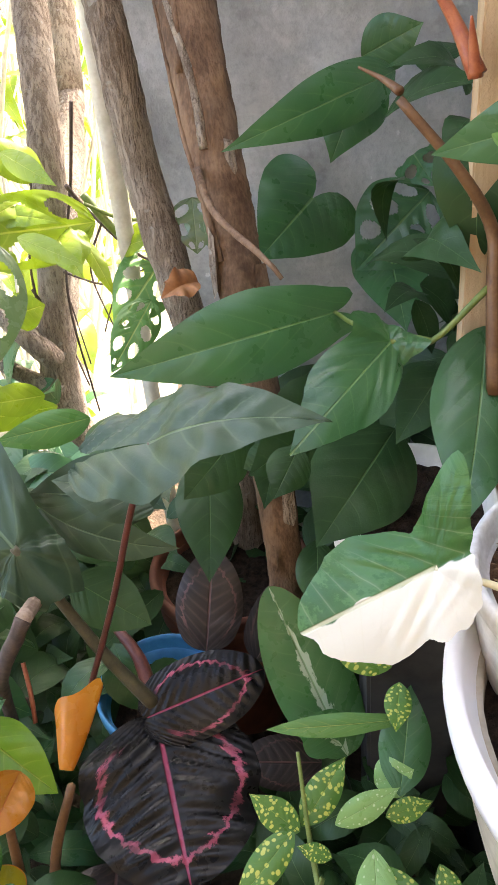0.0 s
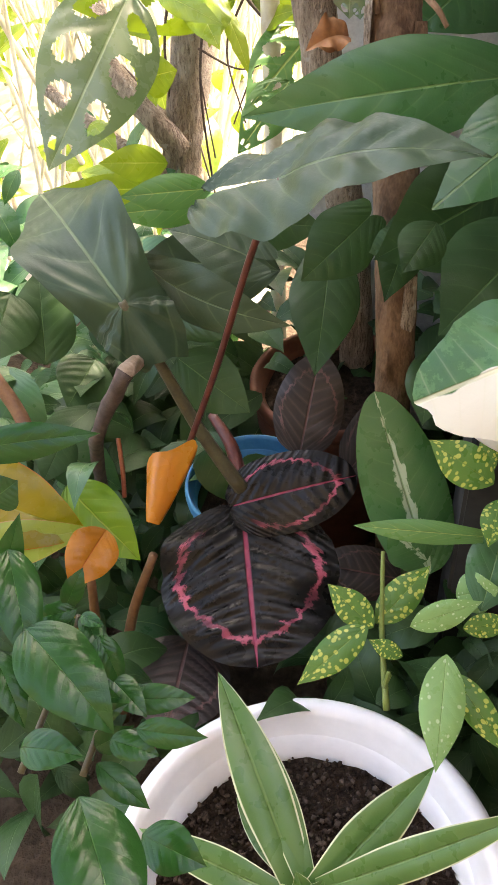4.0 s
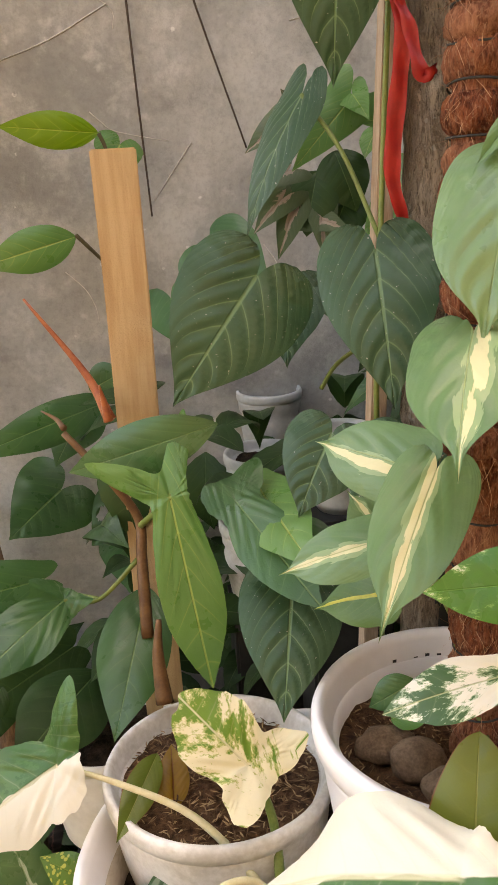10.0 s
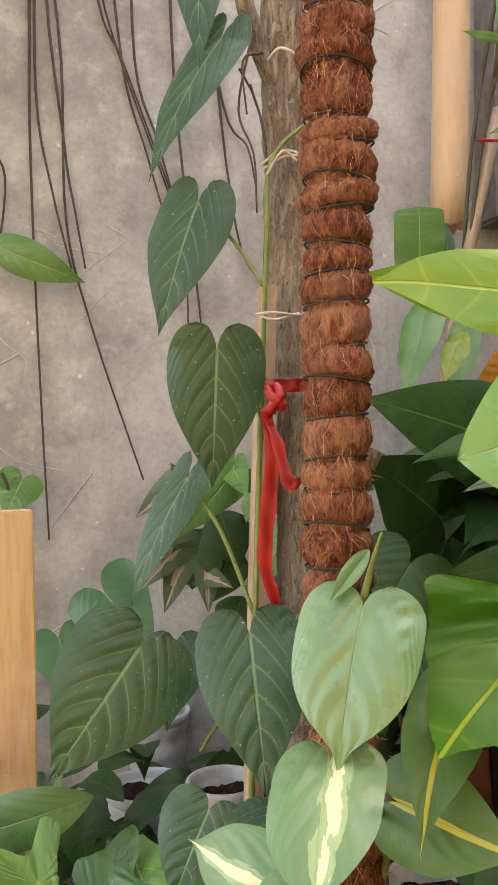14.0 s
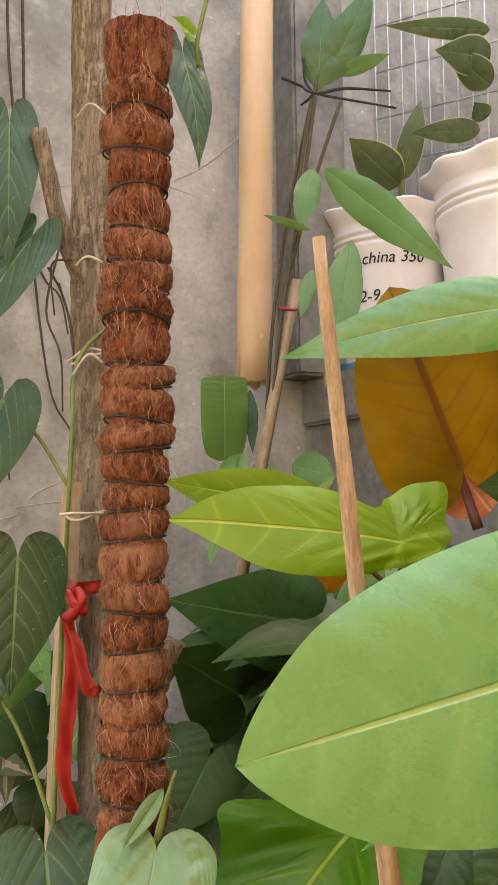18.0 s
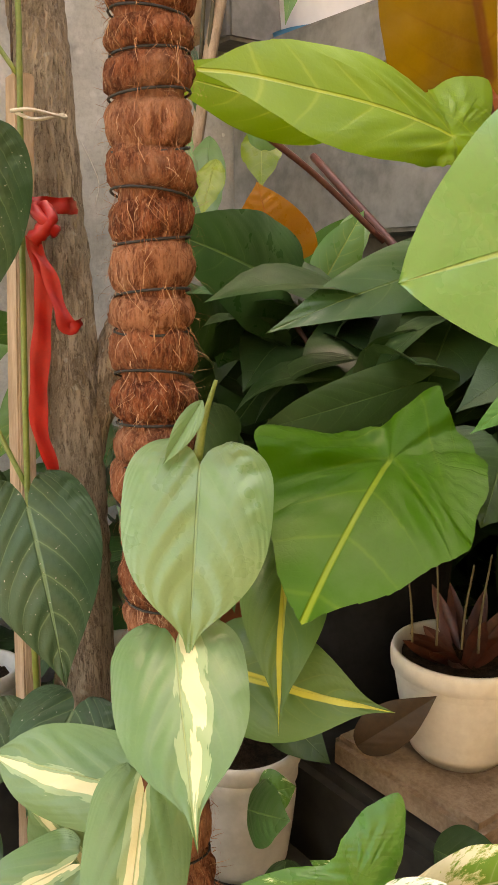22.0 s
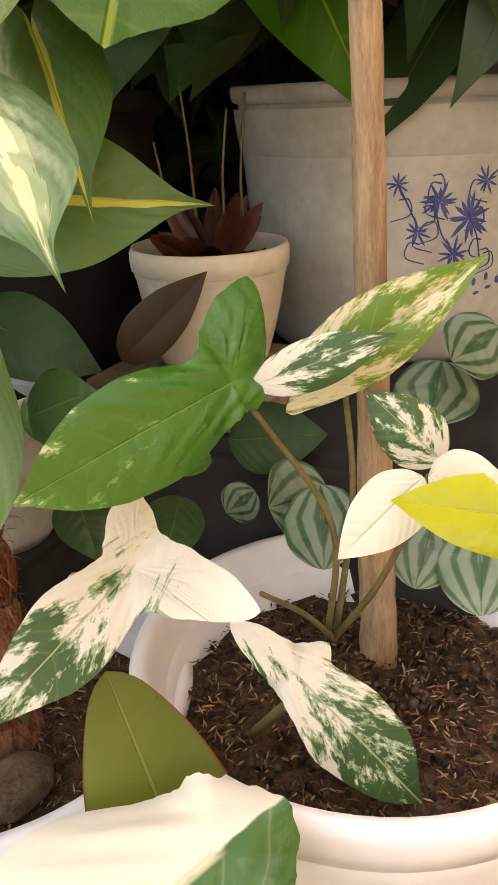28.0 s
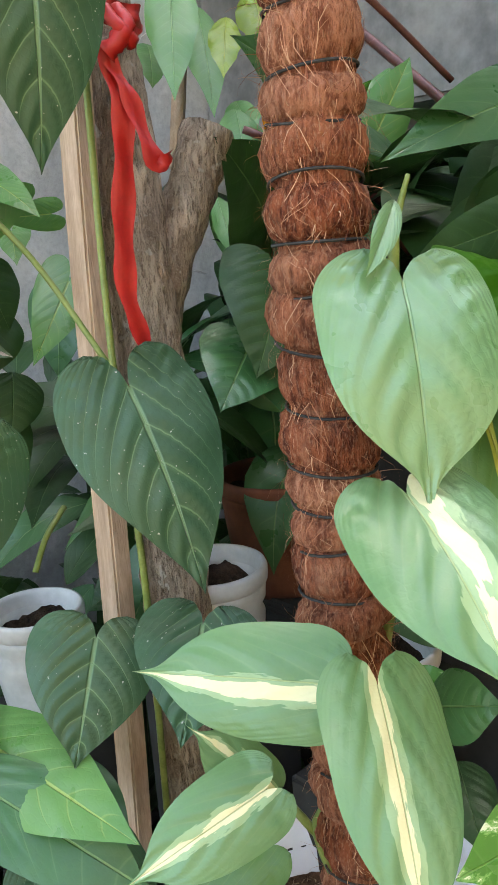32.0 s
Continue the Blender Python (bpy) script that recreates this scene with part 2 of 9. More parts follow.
HEART = leaf_mat("velvet_heart_leaf", (0.022, 0.074, 0.033), (0.039, 0.106, 0.05), (0.16, 0.28, 0.14), 5.0, 1.1, 0.55, 0.03, 0.42, 0.9, speck=0.95, rib_wide=0.05, sheen=0.14)
GHEART = leaf_mat("light_heart_leaf", (0.105, 0.235, 0.09), (0.145, 0.285, 0.12), (0.22, 0.36, 0.16), 3.6, 1.4, 0.12, 0.016, 0.3, 0.7, spec=0.6, rib_wide=0.07, coat=0.4, sheen=0.08, nick=0.04)
BRASIL = leaf_mat("striped_heart_leaf", (0.085, 0.195, 0.075), (0.125, 0.25, 0.105), (0.36, 0.46, 0.2), 3.2, 1.4, 0.06, 0.012, 0.36, 0.4,
                  "stripe", (0.66, 0.64, 0.38), (0.25, 0.38, 0.19), 0.25, rib_wide=0.08, coat=0.25, nick=0.05)
BRASIL_DARK = leaf_mat("dark_striped_leaf", (0.045, 0.13, 0.03), (0.085, 0.19, 0.05), (0.45, 0.5, 0.12), 5, 1.3, 0.05, 0.016, 0.4, 0.3,
                       "line", (0.5, 0.52, 0.1), None, 0.06)
GLOSSY = leaf_mat("glossy_green_leaf", (0.03, 0.11, 0.036), (0.052, 0.155, 0.05), (0.17, 0.3, 0.11), 6, 0.9, 0.15, 0.022, 0.32, 0.6, spec=0.45, coat=0.15)
MIDGREEN = leaf_mat("mid_green_leaf", (0.07, 0.2, 0.05), (0.11, 0.26, 0.07), (0.36, 0.46, 0.13), 6, 0.9, 0.22, 0.03, 0.32, 0.5, spec=0.45)
FRONTLEAF = leaf_mat("fresh_green_leaf", (0.03, 0.125, 0.01), (0.046, 0.16, 0.018), (0.26, 0.36, 0.08), 8, 0.8, 0.14, 0.022, 0.26, 0.8, spec=0.4, coat=0.1, nick=0.08)
YOUNG = leaf_mat("young_green_leaf", (0.065, 0.18, 0.012), (0.095, 0.225, 0.022), (0.3, 0.42, 0.1), 8, 0.8, 0.14, 0.02, 0.3, 0.8, spec=0.4, nick=0.05)
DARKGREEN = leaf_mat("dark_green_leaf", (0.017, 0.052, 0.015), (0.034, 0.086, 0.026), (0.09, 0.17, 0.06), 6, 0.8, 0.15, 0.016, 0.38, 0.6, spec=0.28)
LIME = leaf_mat("lime_leaf", (0.12, 0.26, 0.01), (0.17, 0.32, 0.02), (0.4, 0.5, 0.08), 5, 0.8, 0.22, 0.026, 0.34, 0.9, rib_wide=0.06, nick=0.06)
PALEBIG = leaf_mat("pale_green_leaf", (0.062, 0.26, 0.055), (0.085, 0.3, 0.08), (0.27, 0.44, 0.13), 6, 0.8, 0.1, 0.022, 0.24, 0.8, spec=0.7, rib_wide=0.09, coat=0.7, nick=0.0)
SHIELD = leaf_mat("shield_leaf", (0.021, 0.102, 0.002), (0.036, 0.135, 0.005), (0.22, 0.32, 0.035), 3.4, 1.1, 0.12, 0.026, 0.42, 0.6, spec=0.14, rib_wide=0.05, nick=0.03)
BRONZE = leaf_mat("bronze_leaf", (0.19, 0.105, 0.008), (0.29, 0.165, 0.014), (0.15, 0.035, 0.015), 6, 0.8, 0.22, 0.045, 0.34, 1.4, through_light=0.4, rib_wide=0.07)
ORANGE = leaf_mat("orange_leaf", (0.42, 0.14, 0.012), (0.56, 0.22, 0.025), (0.5, 0.13, 0.03), 7, 0.7, 0.12, 0.02, 0.28, 0.6, through_light=0.4, nick=0.06)
CORAL = leaf_mat("coral_leaf", (0.6, 0.15, 0.06), (0.75, 0.24, 0.11), (0.85, 0.4, 0.25), 7, 0.7, 0.4, 0.035, 0.25, 0.9, through_light=0.35)
CREAM_HALF = leaf_mat("half_cream_leaf", (0.018, 0.09, 0.018), (0.04, 0.145, 0.03), (0.62, 0.62, 0.42), 6, 0.8, 0.1, 0.03, 0.36, 0.5,
                      "half", (0.73, 0.715, 0.62), (0.055, 0.165, 0.042), 0.0)
CREAM_HALF_B = leaf_mat("cream_and_green_leaf", (0.018, 0.09, 0.018), (0.04, 0.145, 0.03), (0.62, 0.62, 0.42), 6, 0.8, 0.1, 0.03, 0.36, 0.5,
                        "half_b", (0.73, 0.715, 0.62), (0.055, 0.165, 0.042), 0.0)
CREAM = leaf_mat("cream_leaf", (0.68, 0.655, 0.54), (0.75, 0.73, 0.63), (0.7, 0.66, 0.48), 8, 0.8, 0.15, 0.022, 0.42, 1.2)
MARBLE = leaf_mat("marbled_leaf", (0.02, 0.075, 0.018), (0.045, 0.125, 0.035), (0.45, 0.52, 0.3), 7, 0.8, 0.08, 0.02, 0.34, 0.5,
                  "marble", (0.74, 0.73, 0.65), (0.3, 0.41, 0.25), 0.47, grad=0.3)
MARBLE_GREEN = leaf_mat("green_marbled_leaf", (0.024, 0.14, 0.012), (0.045, 0.19, 0.022), (0.12, 0.3, 0.06), 7, 0.8, 0.12, 0.016, 0.28, 0.8,
                        "marble", (0.55, 0.62, 0.42), (0.12, 0.3, 0.07), 0.72, grad=-0.12, coat=0.2)
YELLOWED = leaf_mat("cream_and_olive_leaf", (0.08, 0.2, 0.015), (0.14, 0.27, 0.03), (0.68, 0.64, 0.42), 7, 0.7, 0.12, 0.022, 0.4, 0.6,
                    "marble", (0.72, 0.67, 0.46), (0.4, 0.44, 0.16), 0.47, grad=0.2)
OLIVE = leaf_mat("olive_leaf", (0.075, 0.125, 0.016), (0.14, 0.18, 0.03), (0.3, 0.32, 0.1), 9, 0.7, 0.06, 0.02, 0.33, 0.5, edge=(0.2, 0.075, 0.03), through_light=0.3)
ALOCASIA = leaf_mat("grey_green_leaf", (0.024, 0.052, 0.026), (0.044, 0.078, 0.04), (0.14, 0.2, 0.105), 4, 0.7, 0.22, 0.022, 0.4, 1.0, spec=0.3)
ROSE = leaf_mat("dark_painted_leaf", (0.005, 0.005, 0.0055), (0.011, 0.01, 0.01), (0.42, 0.07, 0.13), 9, 0.8, 0.0, 0.024, 0.27, 2.6,
                "ring", (0.5, 0.11, 0.17), (0.013, 0.011, 0.011), spec=0.3)
ROSE_BACK = leaf_mat("faded_painted_leaf", (0.025, 0.019, 0.018), (0.05, 0.038, 0.034), (0.17, 0.085, 0.08), 8, 0.8, 0.2, 0.03, 0.45, 0.9,
                     "ring", (0.16, 0.085, 0.08), (0.07, 0.052, 0.05))
AGLA = leaf_mat("silver_splashed_leaf", (0.035, 0.13, 0.038), (0.06, 0.18, 0.055), (0.2, 0.34, 0.14), 8, 0.7, 0.12, 0.02, 0.3, 0.4,
                "centre", (0.42, 0.52, 0.36), None, 0.07)
SPOTTED = leaf_mat("yellow_spotted_leaf", (0.06, 0.17, 0.03), (0.1, 0.24, 0.04), (0.2, 0.34, 0.06), 7, 0.7, 0.1, 0.02, 0.3, 0.4,
                   "spots", (0.5, 0.55, 0.12), None, 0.04)
PALESPOT = leaf_mat("pale_spotted_leaf", (0.16, 0.32, 0.09), (0.22, 0.4, 0.13), (0.3, 0.45, 0.16), 7, 0.7, 0.1, 0.02, 0.3, 0.4,
                    "spots", (0.45, 0.58, 0.32), None, -0.12)
MELON = leaf_mat("silver_striped_leaf", (0.03, 0.09, 0.04), (0.05, 0.12, 0.05), (0.08, 0.16, 0.07), 4, 0.7, 0.0, 0.02, 0.3, 0.5,
                 "melon", (0.2, 0.28, 0.2), None)
PICTUM = leaf_mat("pink_striped_leaf", (0.04, 0.09, 0.035), (0.08, 0.13, 0.06), (0.4, 0.32, 0.26), 5, 1.0, 0.1, 0.05, 0.4, 0.5,
                  "centre", (0.38, 0.3, 0.25), None, 0.22)
STRAP = leaf_mat("edged_strap_leaf", (0.055, 0.14, 0.03), (0.095, 0.19, 0.05), (0.16, 0.27, 0.09), 3, 0.0, 0.0, 0.05, 0.3, 0.3, edge=(0.58, 0.62, 0.4), nick=0.05)
SHRUB = leaf_mat("shiny_shrub_leaf", (0.008, 0.05, 0.008), (0.018, 0.08, 0.014), (0.06, 0.15, 0.04), 6, 0.8, 0.1, 0.014, 0.16, 0.3, spec=0.28)
# sunlight is put into this leaf's bright yellow-green colour
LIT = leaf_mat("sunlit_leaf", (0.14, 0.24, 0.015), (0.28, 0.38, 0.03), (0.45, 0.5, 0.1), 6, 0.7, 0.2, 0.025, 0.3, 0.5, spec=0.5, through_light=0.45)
AMBER = leaf_mat("amber_olive_leaf", (0.2, 0.19, 0.008), (0.34, 0.25, 0.014), (0.4, 0.36, 0.08), 7, 0.8, 0.08, 0.018, 0.26, 0.6, edge=(0.5, 0.17, 0.02), through_light=0.5, spec=0.5, nick=0.05)
FOLDED = leaf_mat("folded_pale_leaf", (0.25, 0.34, 0.05), (0.34, 0.42, 0.09), (0.4, 0.46, 0.14), 7, 0.8, 0.08, 0.018, 0.28, 0.6, edge=(0.5, 0.3, 0.12), through_light=0.4, nick=0.03)
CHARTREUSE = leaf_mat("yellow_green_leaf", (0.42, 0.44, 0.01), (0.52, 0.52, 0.03), (0.6, 0.58, 0.1), 6, 0.8, 0.1, 0.02, 0.3, 0.6, through_light=0.35)
FERNLEAF = leaf_mat("fern_leaf", (0.06, 0.175, 0.042), (0.105, 0.24, 0.065), (0.26, 0.4, 0.16), 14, 0.5, 0.12, 0.02, 0.38, 0.4)
HOLED = leaf_mat("holed_vine_leaf", (0.1, 0.17, 0.075), (0.16, 0.23, 0.115), (0.32, 0.4, 0.22), 5, 0.6, 0.12, 0.022, 0.24, 0.8, spec=0.7, coat=0.6, through_light=0.4)
FICUS = leaf_mat("cream_edged_leaf", (0.06, 0.11, 0.05), (0.13, 0.18, 0.08), (0.2, 0.26, 0.13), 12, 0.6, 0.1, 0.03, 0.3, 0.3, edge=(0.5, 0.52, 0.32))
DEAD = plain("dry_brown_leaf", (0.24, 0.1, 0.04), (0.36, 0.17, 0.07), 40, 0.7)
BROWNLEAF = plain("dark_brown_leaf", (0.028, 0.018, 0.01), (0.06, 0.035, 0.018), 30, 0.5)

BROMELIAD = plain("dark_red_leaf", (0.035, 0.012, 0.008), (0.1, 0.03, 0.018), 30, 0.45)
STEM_GREEN = plain("green_stalk", (0.1, 0.15, 0.03), (0.18, 0.23, 0.06), 60, 0.45)
STEM_OLIVE = plain("olive_brown_stalk", (0.1, 0.085, 0.035), (0.18, 0.15, 0.065), 60, 0.45)
STEM_CREAM = plain("cream_stalk", (0.55, 0.5, 0.3), (0.66, 0.62, 0.42), 60, 0.45)
STEM_RED = plain("red_brown_stalk", (0.07, 0.02, 0.017), (0.13, 0.04, 0.028), 60, 0.4)
STEM_DARK = plain("dark_stalk", (0.06, 0.05, 0.03), (0.1, 0.09, 0.045), 60, 0.5)
STEM_CORAL = plain("coral_sheath", (0.26, 0.06, 0.03), (0.42, 0.13, 0.05), 60, 0.35)
STEM_BROWN = plain("brown_sheath", (0.11, 0.05, 0.022), (0.2, 0.1, 0.04), 50, 0.5)


def bark_mat():
    n = Nodes("grey_brown_bark")
    v = n.scaled(n.coord(), (1.0, 1.0, 0.2))
    crack, fissure, fine, big, dots = n.noise(150.0, 5, 0.7, v), n.noise(330.0, 4, 0.75, v), n.noise(620.0, 3, 0.7), n.noise(9.0, 4, 0.6), n.noise(70.0, 2, 0.5)
    c = n.mix(n.ramp(crack, 0.4, 0.58), (0.2, 0.15, 0.11), (0.4, 0.32, 0.245))
    c = n.mix(n.math("MULTIPLY", n.ramp(big, 0.4, 0.65), 0.5), c, (0.46, 0.4, 0.32))
    c = n.mix(n.math("MULTIPLY", n.ramp(fissure, 0.48, 0.36), 0.75), c, (0.11, 0.08, 0.058))
    c = n.mix(n.math("MULTIPLY", n.ramp(fine, 0.5, 0.68), 0.35), c, (0.52, 0.45, 0.37))
    c = n.mix(n.math("MULTIPLY", n.ramp(dots, 0.66, 0.7), 0.6), c, (0.5, 0.47, 0.41))
    n.bump(n.math("ADD", n.ramp(crack, 0.4, 0.6), n.math("ADD", n.math("MULTIPLY", fissure, 0.8), n.math("MULTIPLY", fine, 0.4))), 1.0, 0.003)
    return n.done(c, 0.92, 0.12)


BARK = bark_mat()
TRUNK = plain("smooth_brown_bark", (0.085, 0.05, 0.032), (0.25, 0.16, 0.1), 34, 0.85, 0.8, 0.15, (1.2, 1.2, 0.5), dist=0.004)


def lumber_mat():
    n = Nodes("sawn_pale_timber")
    grain, saw = n.noise(75.0, 4, 0.65, n.scaled(n.coord(), (1.0, 1.0, 0.07))), n.noise(60.0, 3, 0.7, n.scaled(n.coord(), (0.3, 0.3, 3.2)))
    big, knot = n.noise(7.0, 3, 0.6), n.noise(16.0, 1, 0.4)
    c = n.mix(n.ramp(grain, 0.35, 0.65), (0.47, 0.31, 0.165), (0.58, 0.415, 0.24))
    c = n.mix(n.math("MULTIPLY", n.ramp(saw, 0.55, 0.75), 0.1), c, (0.33, 0.2, 0.095))
    c = n.mix(n.math("MULTIPLY", n.ramp(big, 0.45, 0.7), 0.4), c, (0.64, 0.5, 0.32))
    c = n.mix(n.math("MULTIPLY", n.ramp(knot, 0.74, 0.78), 0.6), c, (0.22, 0.11, 0.05))
    n.bump(n.math("ADD", n.math("MULTIPLY", saw, 0.5), n.math("ADD", n.math("MULTIPLY", grain, 0.4), n.noise(420.0, 3, 0.7))), 0.7, 0.0014)
    return n.done(c, 0.85, 0.15)


LUMBER = lumber_mat()
LUMBER_GREY = plain("weathered_timber", (0.31, 0.22, 0.155), (0.52, 0.39, 0.29), 90, 0.85, 0.8, 0.15, (1.5, 1.5, 0.16), dist=0.001)
BAMBOO = plain("pale_bamboo", (0.6, 0.4, 0.24), (0.72, 0.52, 0.34), 12, 0.42, 0.15, 0.5, (1, 1, 0.3))
REDSTICK = plain("weathered_split_stick", (0.26, 0.165, 0.1), (0.5, 0.36, 0.245), 80, 0.7, 0.9, 0.25, (1.6, 1.6, 0.25), dist=0.0015)


def flecked(name, colours, rough=0.85):
    """Loose bits whose colour changes from bit to bit."""
    n = Nodes(name)
    r = n.t.nodes.new("ShaderNodeNewGeometry").outputs["Random Per Island"]
    c = n.mix(n.ramp(r, 0.0, 0.5), colours[0], colours[1])
    c = n.mix(n.ramp(r, 0.5, 1.0), c, colours[2])
    return n.done(n.mix(n.math("MULTIPLY", n.noise(150.0, 3, 0.6), 0.5), c, colours[0]), rough, 0.2)


def coco_mat():
    n = Nodes("coconut_fibre")
    v = n.scaled(n.coord(), (3.0, 3.0, 0.7))
    strand, fine, big = n.noise(60.0, 5, 0.75, v), n.noise(240.0, 4, 0.75, n.scaled(n.coord(), (2.2, 2.2, 0.8))), n.noise(22.0, 4, 0.65)
    rnd = n.random()
    dark = n.mix(rnd, (0.075, 0.018, 0.01), (0.19, 0.064, 0.034))
    pale = n.mix(rnd, (0.28, 0.085, 0.04), (0.47, 0.205, 0.122))
    c = n.mix(n.ramp(strand, 0.36, 0.62), dark, pale)
    c = n.mix(n.math("MULTIPLY", n.ramp(fine, 0.5, 0.66), 0.35), c, (0.56, 0.33, 0.215))
    c = n.mix(n.math("MULTIPLY", n.ramp(fine, 0.45, 0.3), 0.55), c, (0.07, 0.024, 0.014))
    c = n.mix(n.math("MULTIPLY", n.ramp(big, 0.5, 0.72), 0.5), c, (0.47, 0.245, 0.16))
    n.bump(n.math("ADD", strand, n.math("MULTIPLY", fine, 1.1)), 1.0, 0.004)
    return n.done(c, 0.9, 0.15)


COCO = coco_mat()
FIBRE = flecked("loose_fibre", ((0.2, 0.065, 0.035), (0.44, 0.2, 0.11), (0.64, 0.4, 0.25)), 0.75)
TWINE = plain("black_twine", (0.012, 0.012, 0.013), (0.04, 0.04, 0.04), 200, 0.7)
PALE_TWINE = plain("pale_twine", (0.45, 0.4, 0.32), (0.6, 0.55, 0.45), 200, 0.8)
RIBBON = plain("red_ribbon", (0.3, 0.005, 0.005), (0.42, 0.011, 0.009), 60, 0.5, 0.15, 0.5)
WHITE_POT = plain("white_glazed_plastic", (0.74, 0.74, 0.76), (0.82, 0.82, 0.84), 9, 0.35, 0.08, 0.5)
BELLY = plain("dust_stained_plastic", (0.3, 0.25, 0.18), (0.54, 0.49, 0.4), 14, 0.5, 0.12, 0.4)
DUSTY_POT = plain("dusty_white_plastic", (0.47, 0.45, 0.41), (0.74, 0.735, 0.71), 20, 0.45, 0.15, 0.4)
CREAM_POT = plain("cream_plastic", (0.58, 0.555, 0.49), (0.7, 0.68, 0.61), 18, 0.5, 0.12, 0.4)
# kept greyer than white: shade among the leaves is put into the colour
GREY_POT = plain("grey_white_plastic", (0.4, 0.42, 0.42), (0.56, 0.58, 0.57), 14, 0.45, 0.12, 0.4)
BLUE_POT = plain("blue_plastic", (0.025, 0.17, 0.33), (0.05, 0.25, 0.44), 14, 0.45, 0.1, 0.4)
TERRA = plain("red_brown_clay", (0.12, 0.042, 0.025), (0.2, 0.075, 0.042), 20, 0.7, 0.3, 0.3)
BLACK_POT = plain("black_plastic", (0.008, 0.008, 0.008), (0.02, 0.02, 0.02), 20, 0.6, 0.15, 0.15)
BLUE_PAINT = plain("cobalt_print", (0.03, 0.05, 0.2), (0.07, 0.1, 0.32), 60, 0.5)
SOIL = plain("dark_potting_soil", (0.014, 0.01, 0.008), (0.065, 0.043, 0.03), 90, 0.95, 1.0, 0.1, dist=0.006)
HUSK = plain("rice_husk_mulch", (0.04, 0.02, 0.012), (0.18, 0.095, 0.052), 130, 0.9, 1.0, 0.15, dist=0.006)
CHIP = flecked("husk_chip", ((0.08, 0.045, 0.025), (0.25, 0.145, 0.08), (0.5, 0.35, 0.2)), 0.85)
CLOD = flecked("soil_crumb", ((0.025, 0.016, 0.011), (0.06, 0.04, 0.03), (0.115, 0.085, 0.066)), 0.95)
STONE = plain("brown_stone", (0.08, 0.052, 0.034), (0.2, 0.14, 0.095), 60, 0.9, 0.9, 0.1, dist=0.003)
BRICK = plain("pale_brick", (0.2, 0.14, 0.1), (0.36, 0.28, 0.21), 30, 0.9, 0.9, 0.1, dist=0.003)
WIRE = plain("galvanised_wire", (0.5, 0.5, 0.5), (0.66, 0.66, 0.66), 60, 0.4, 0.1, 0.5, metal=0.8)
INK = plain("black_ink", (0.01, 0.01, 0.012), (0.03, 0.03, 0.03), 90, 0.5)
VINE = plain("dry_root", (0.05, 0.036, 0.03), (0.11, 0.08, 0.065), 80, 0.85)
GROUND = plain("garden_soil", (0.03, 0.022, 0.016), (0.09, 0.065, 0.045), 14, 0.95, 1.0, 0.1, dist=0.01)


def wall_mat():
    n = Nodes("grey_concrete")
    big, mid_, fine = n.noise(2.2, 6, 0.68), n.noise(9.0, 6, 0.72), n.noise(110.0, 4, 0.7)
    runs = n.noise(16.0, 4, 0.65, n.scaled(n.coord(), (1.0, 1.0, 0.12)))
    c = n.mix(n.ramp(big, 0.3, 0.7), (0.27, 0.275, 0.265), (0.5, 0.505, 0.485))
    c = n.mix(n.math("MULTIPLY", n.ramp(mid_, 0.46, 0.66), 0.6), c, (0.62, 0.62, 0.6))
    c = n.mix(n.math("MULTIPLY", n.ramp(mid_, 0.46, 0.32), 0.5), c, (0.2, 0.2, 0.195))
    c = n.mix(n.math("MULTIPLY", n.ramp(runs, 0.55, 0.72), 0.3), c, (0.22, 0.215, 0.2))
    c = n.mix(n.math("MULTIPLY", n.ramp(n.noise(34.0, 3, 0.5), 0.62, 0.76), 0.4), c, (0.7, 0.695, 0.68))
    # flecks of white paint
    vo = n.t.nodes.new("ShaderNodeTexVoronoi")
    n.put(vo.inputs["Scale"], 26.0)
    n.t.links.new(n.coord(), vo.inputs["Vector"])
    fleck = n.math("MULTIPLY", n.ramp(n.math("ADD", vo.outputs["Distance"], n.math("MULTIPLY", fine, 0.12)), 0.13, 0.16, 1.0, 0.0), n.ramp(mid_, 0.5, 0.56))
    c = n.mix(n.math("MULTIPLY", fleck, 0.75), c, (0.8, 0.8, 0.78))
    c = n.mix(n.math("MULTIPLY", n.ramp(fine, 0.42, 0.68), 0.25), c, (0.2, 0.195, 0.19))
    n.bump(n.math("ADD", n.math("MULTIPLY", mid_, 0.6), n.math("MULTIPLY", fine, 0.6)), 0.6, 0.004)
    return n.done(c, 0.88, 0.2)


CONCRETE = wall_mat()
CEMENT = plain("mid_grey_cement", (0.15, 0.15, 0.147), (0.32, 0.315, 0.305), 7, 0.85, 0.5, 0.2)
# cane and litter colours whitened for the garden's overexposed glare
STRAW = plain("glare_whitened_cane", (0.56, 0.51, 0.4), (0.72, 0.67, 0.56), 30, 0.7)
LITTER = plain("glare_whitened_litter", (0.36, 0.33, 0.27), (0.56, 0.52, 0.45), 9, 0.9)
# near-black: the shade below the pots is put into the cement's colour
CEMENT_SHADED = plain("shade_darkened_cement", (0.018, 0.018, 0.018), (0.05, 0.05, 0.048), 7, 0.85, 0.5, 0.2)

# white plastic greyed for its dust and for the shade on the shelf
GREYED_POT = plain("dust_and_shade_greyed_plastic", (0.38, 0.39, 0.38), (0.55, 0.56, 0.54), 12, 0.5, 0.12, 0.35)
# brown of the added rear wall, set for the bounce it gives
SKY_BLOCK = plain("warm_brown_bounce", (0.12, 0.098, 0.07), (0.175, 0.145, 0.105), 6, 0.9, 0.4, 0.15)
# ---- builders ----
BASE = {}


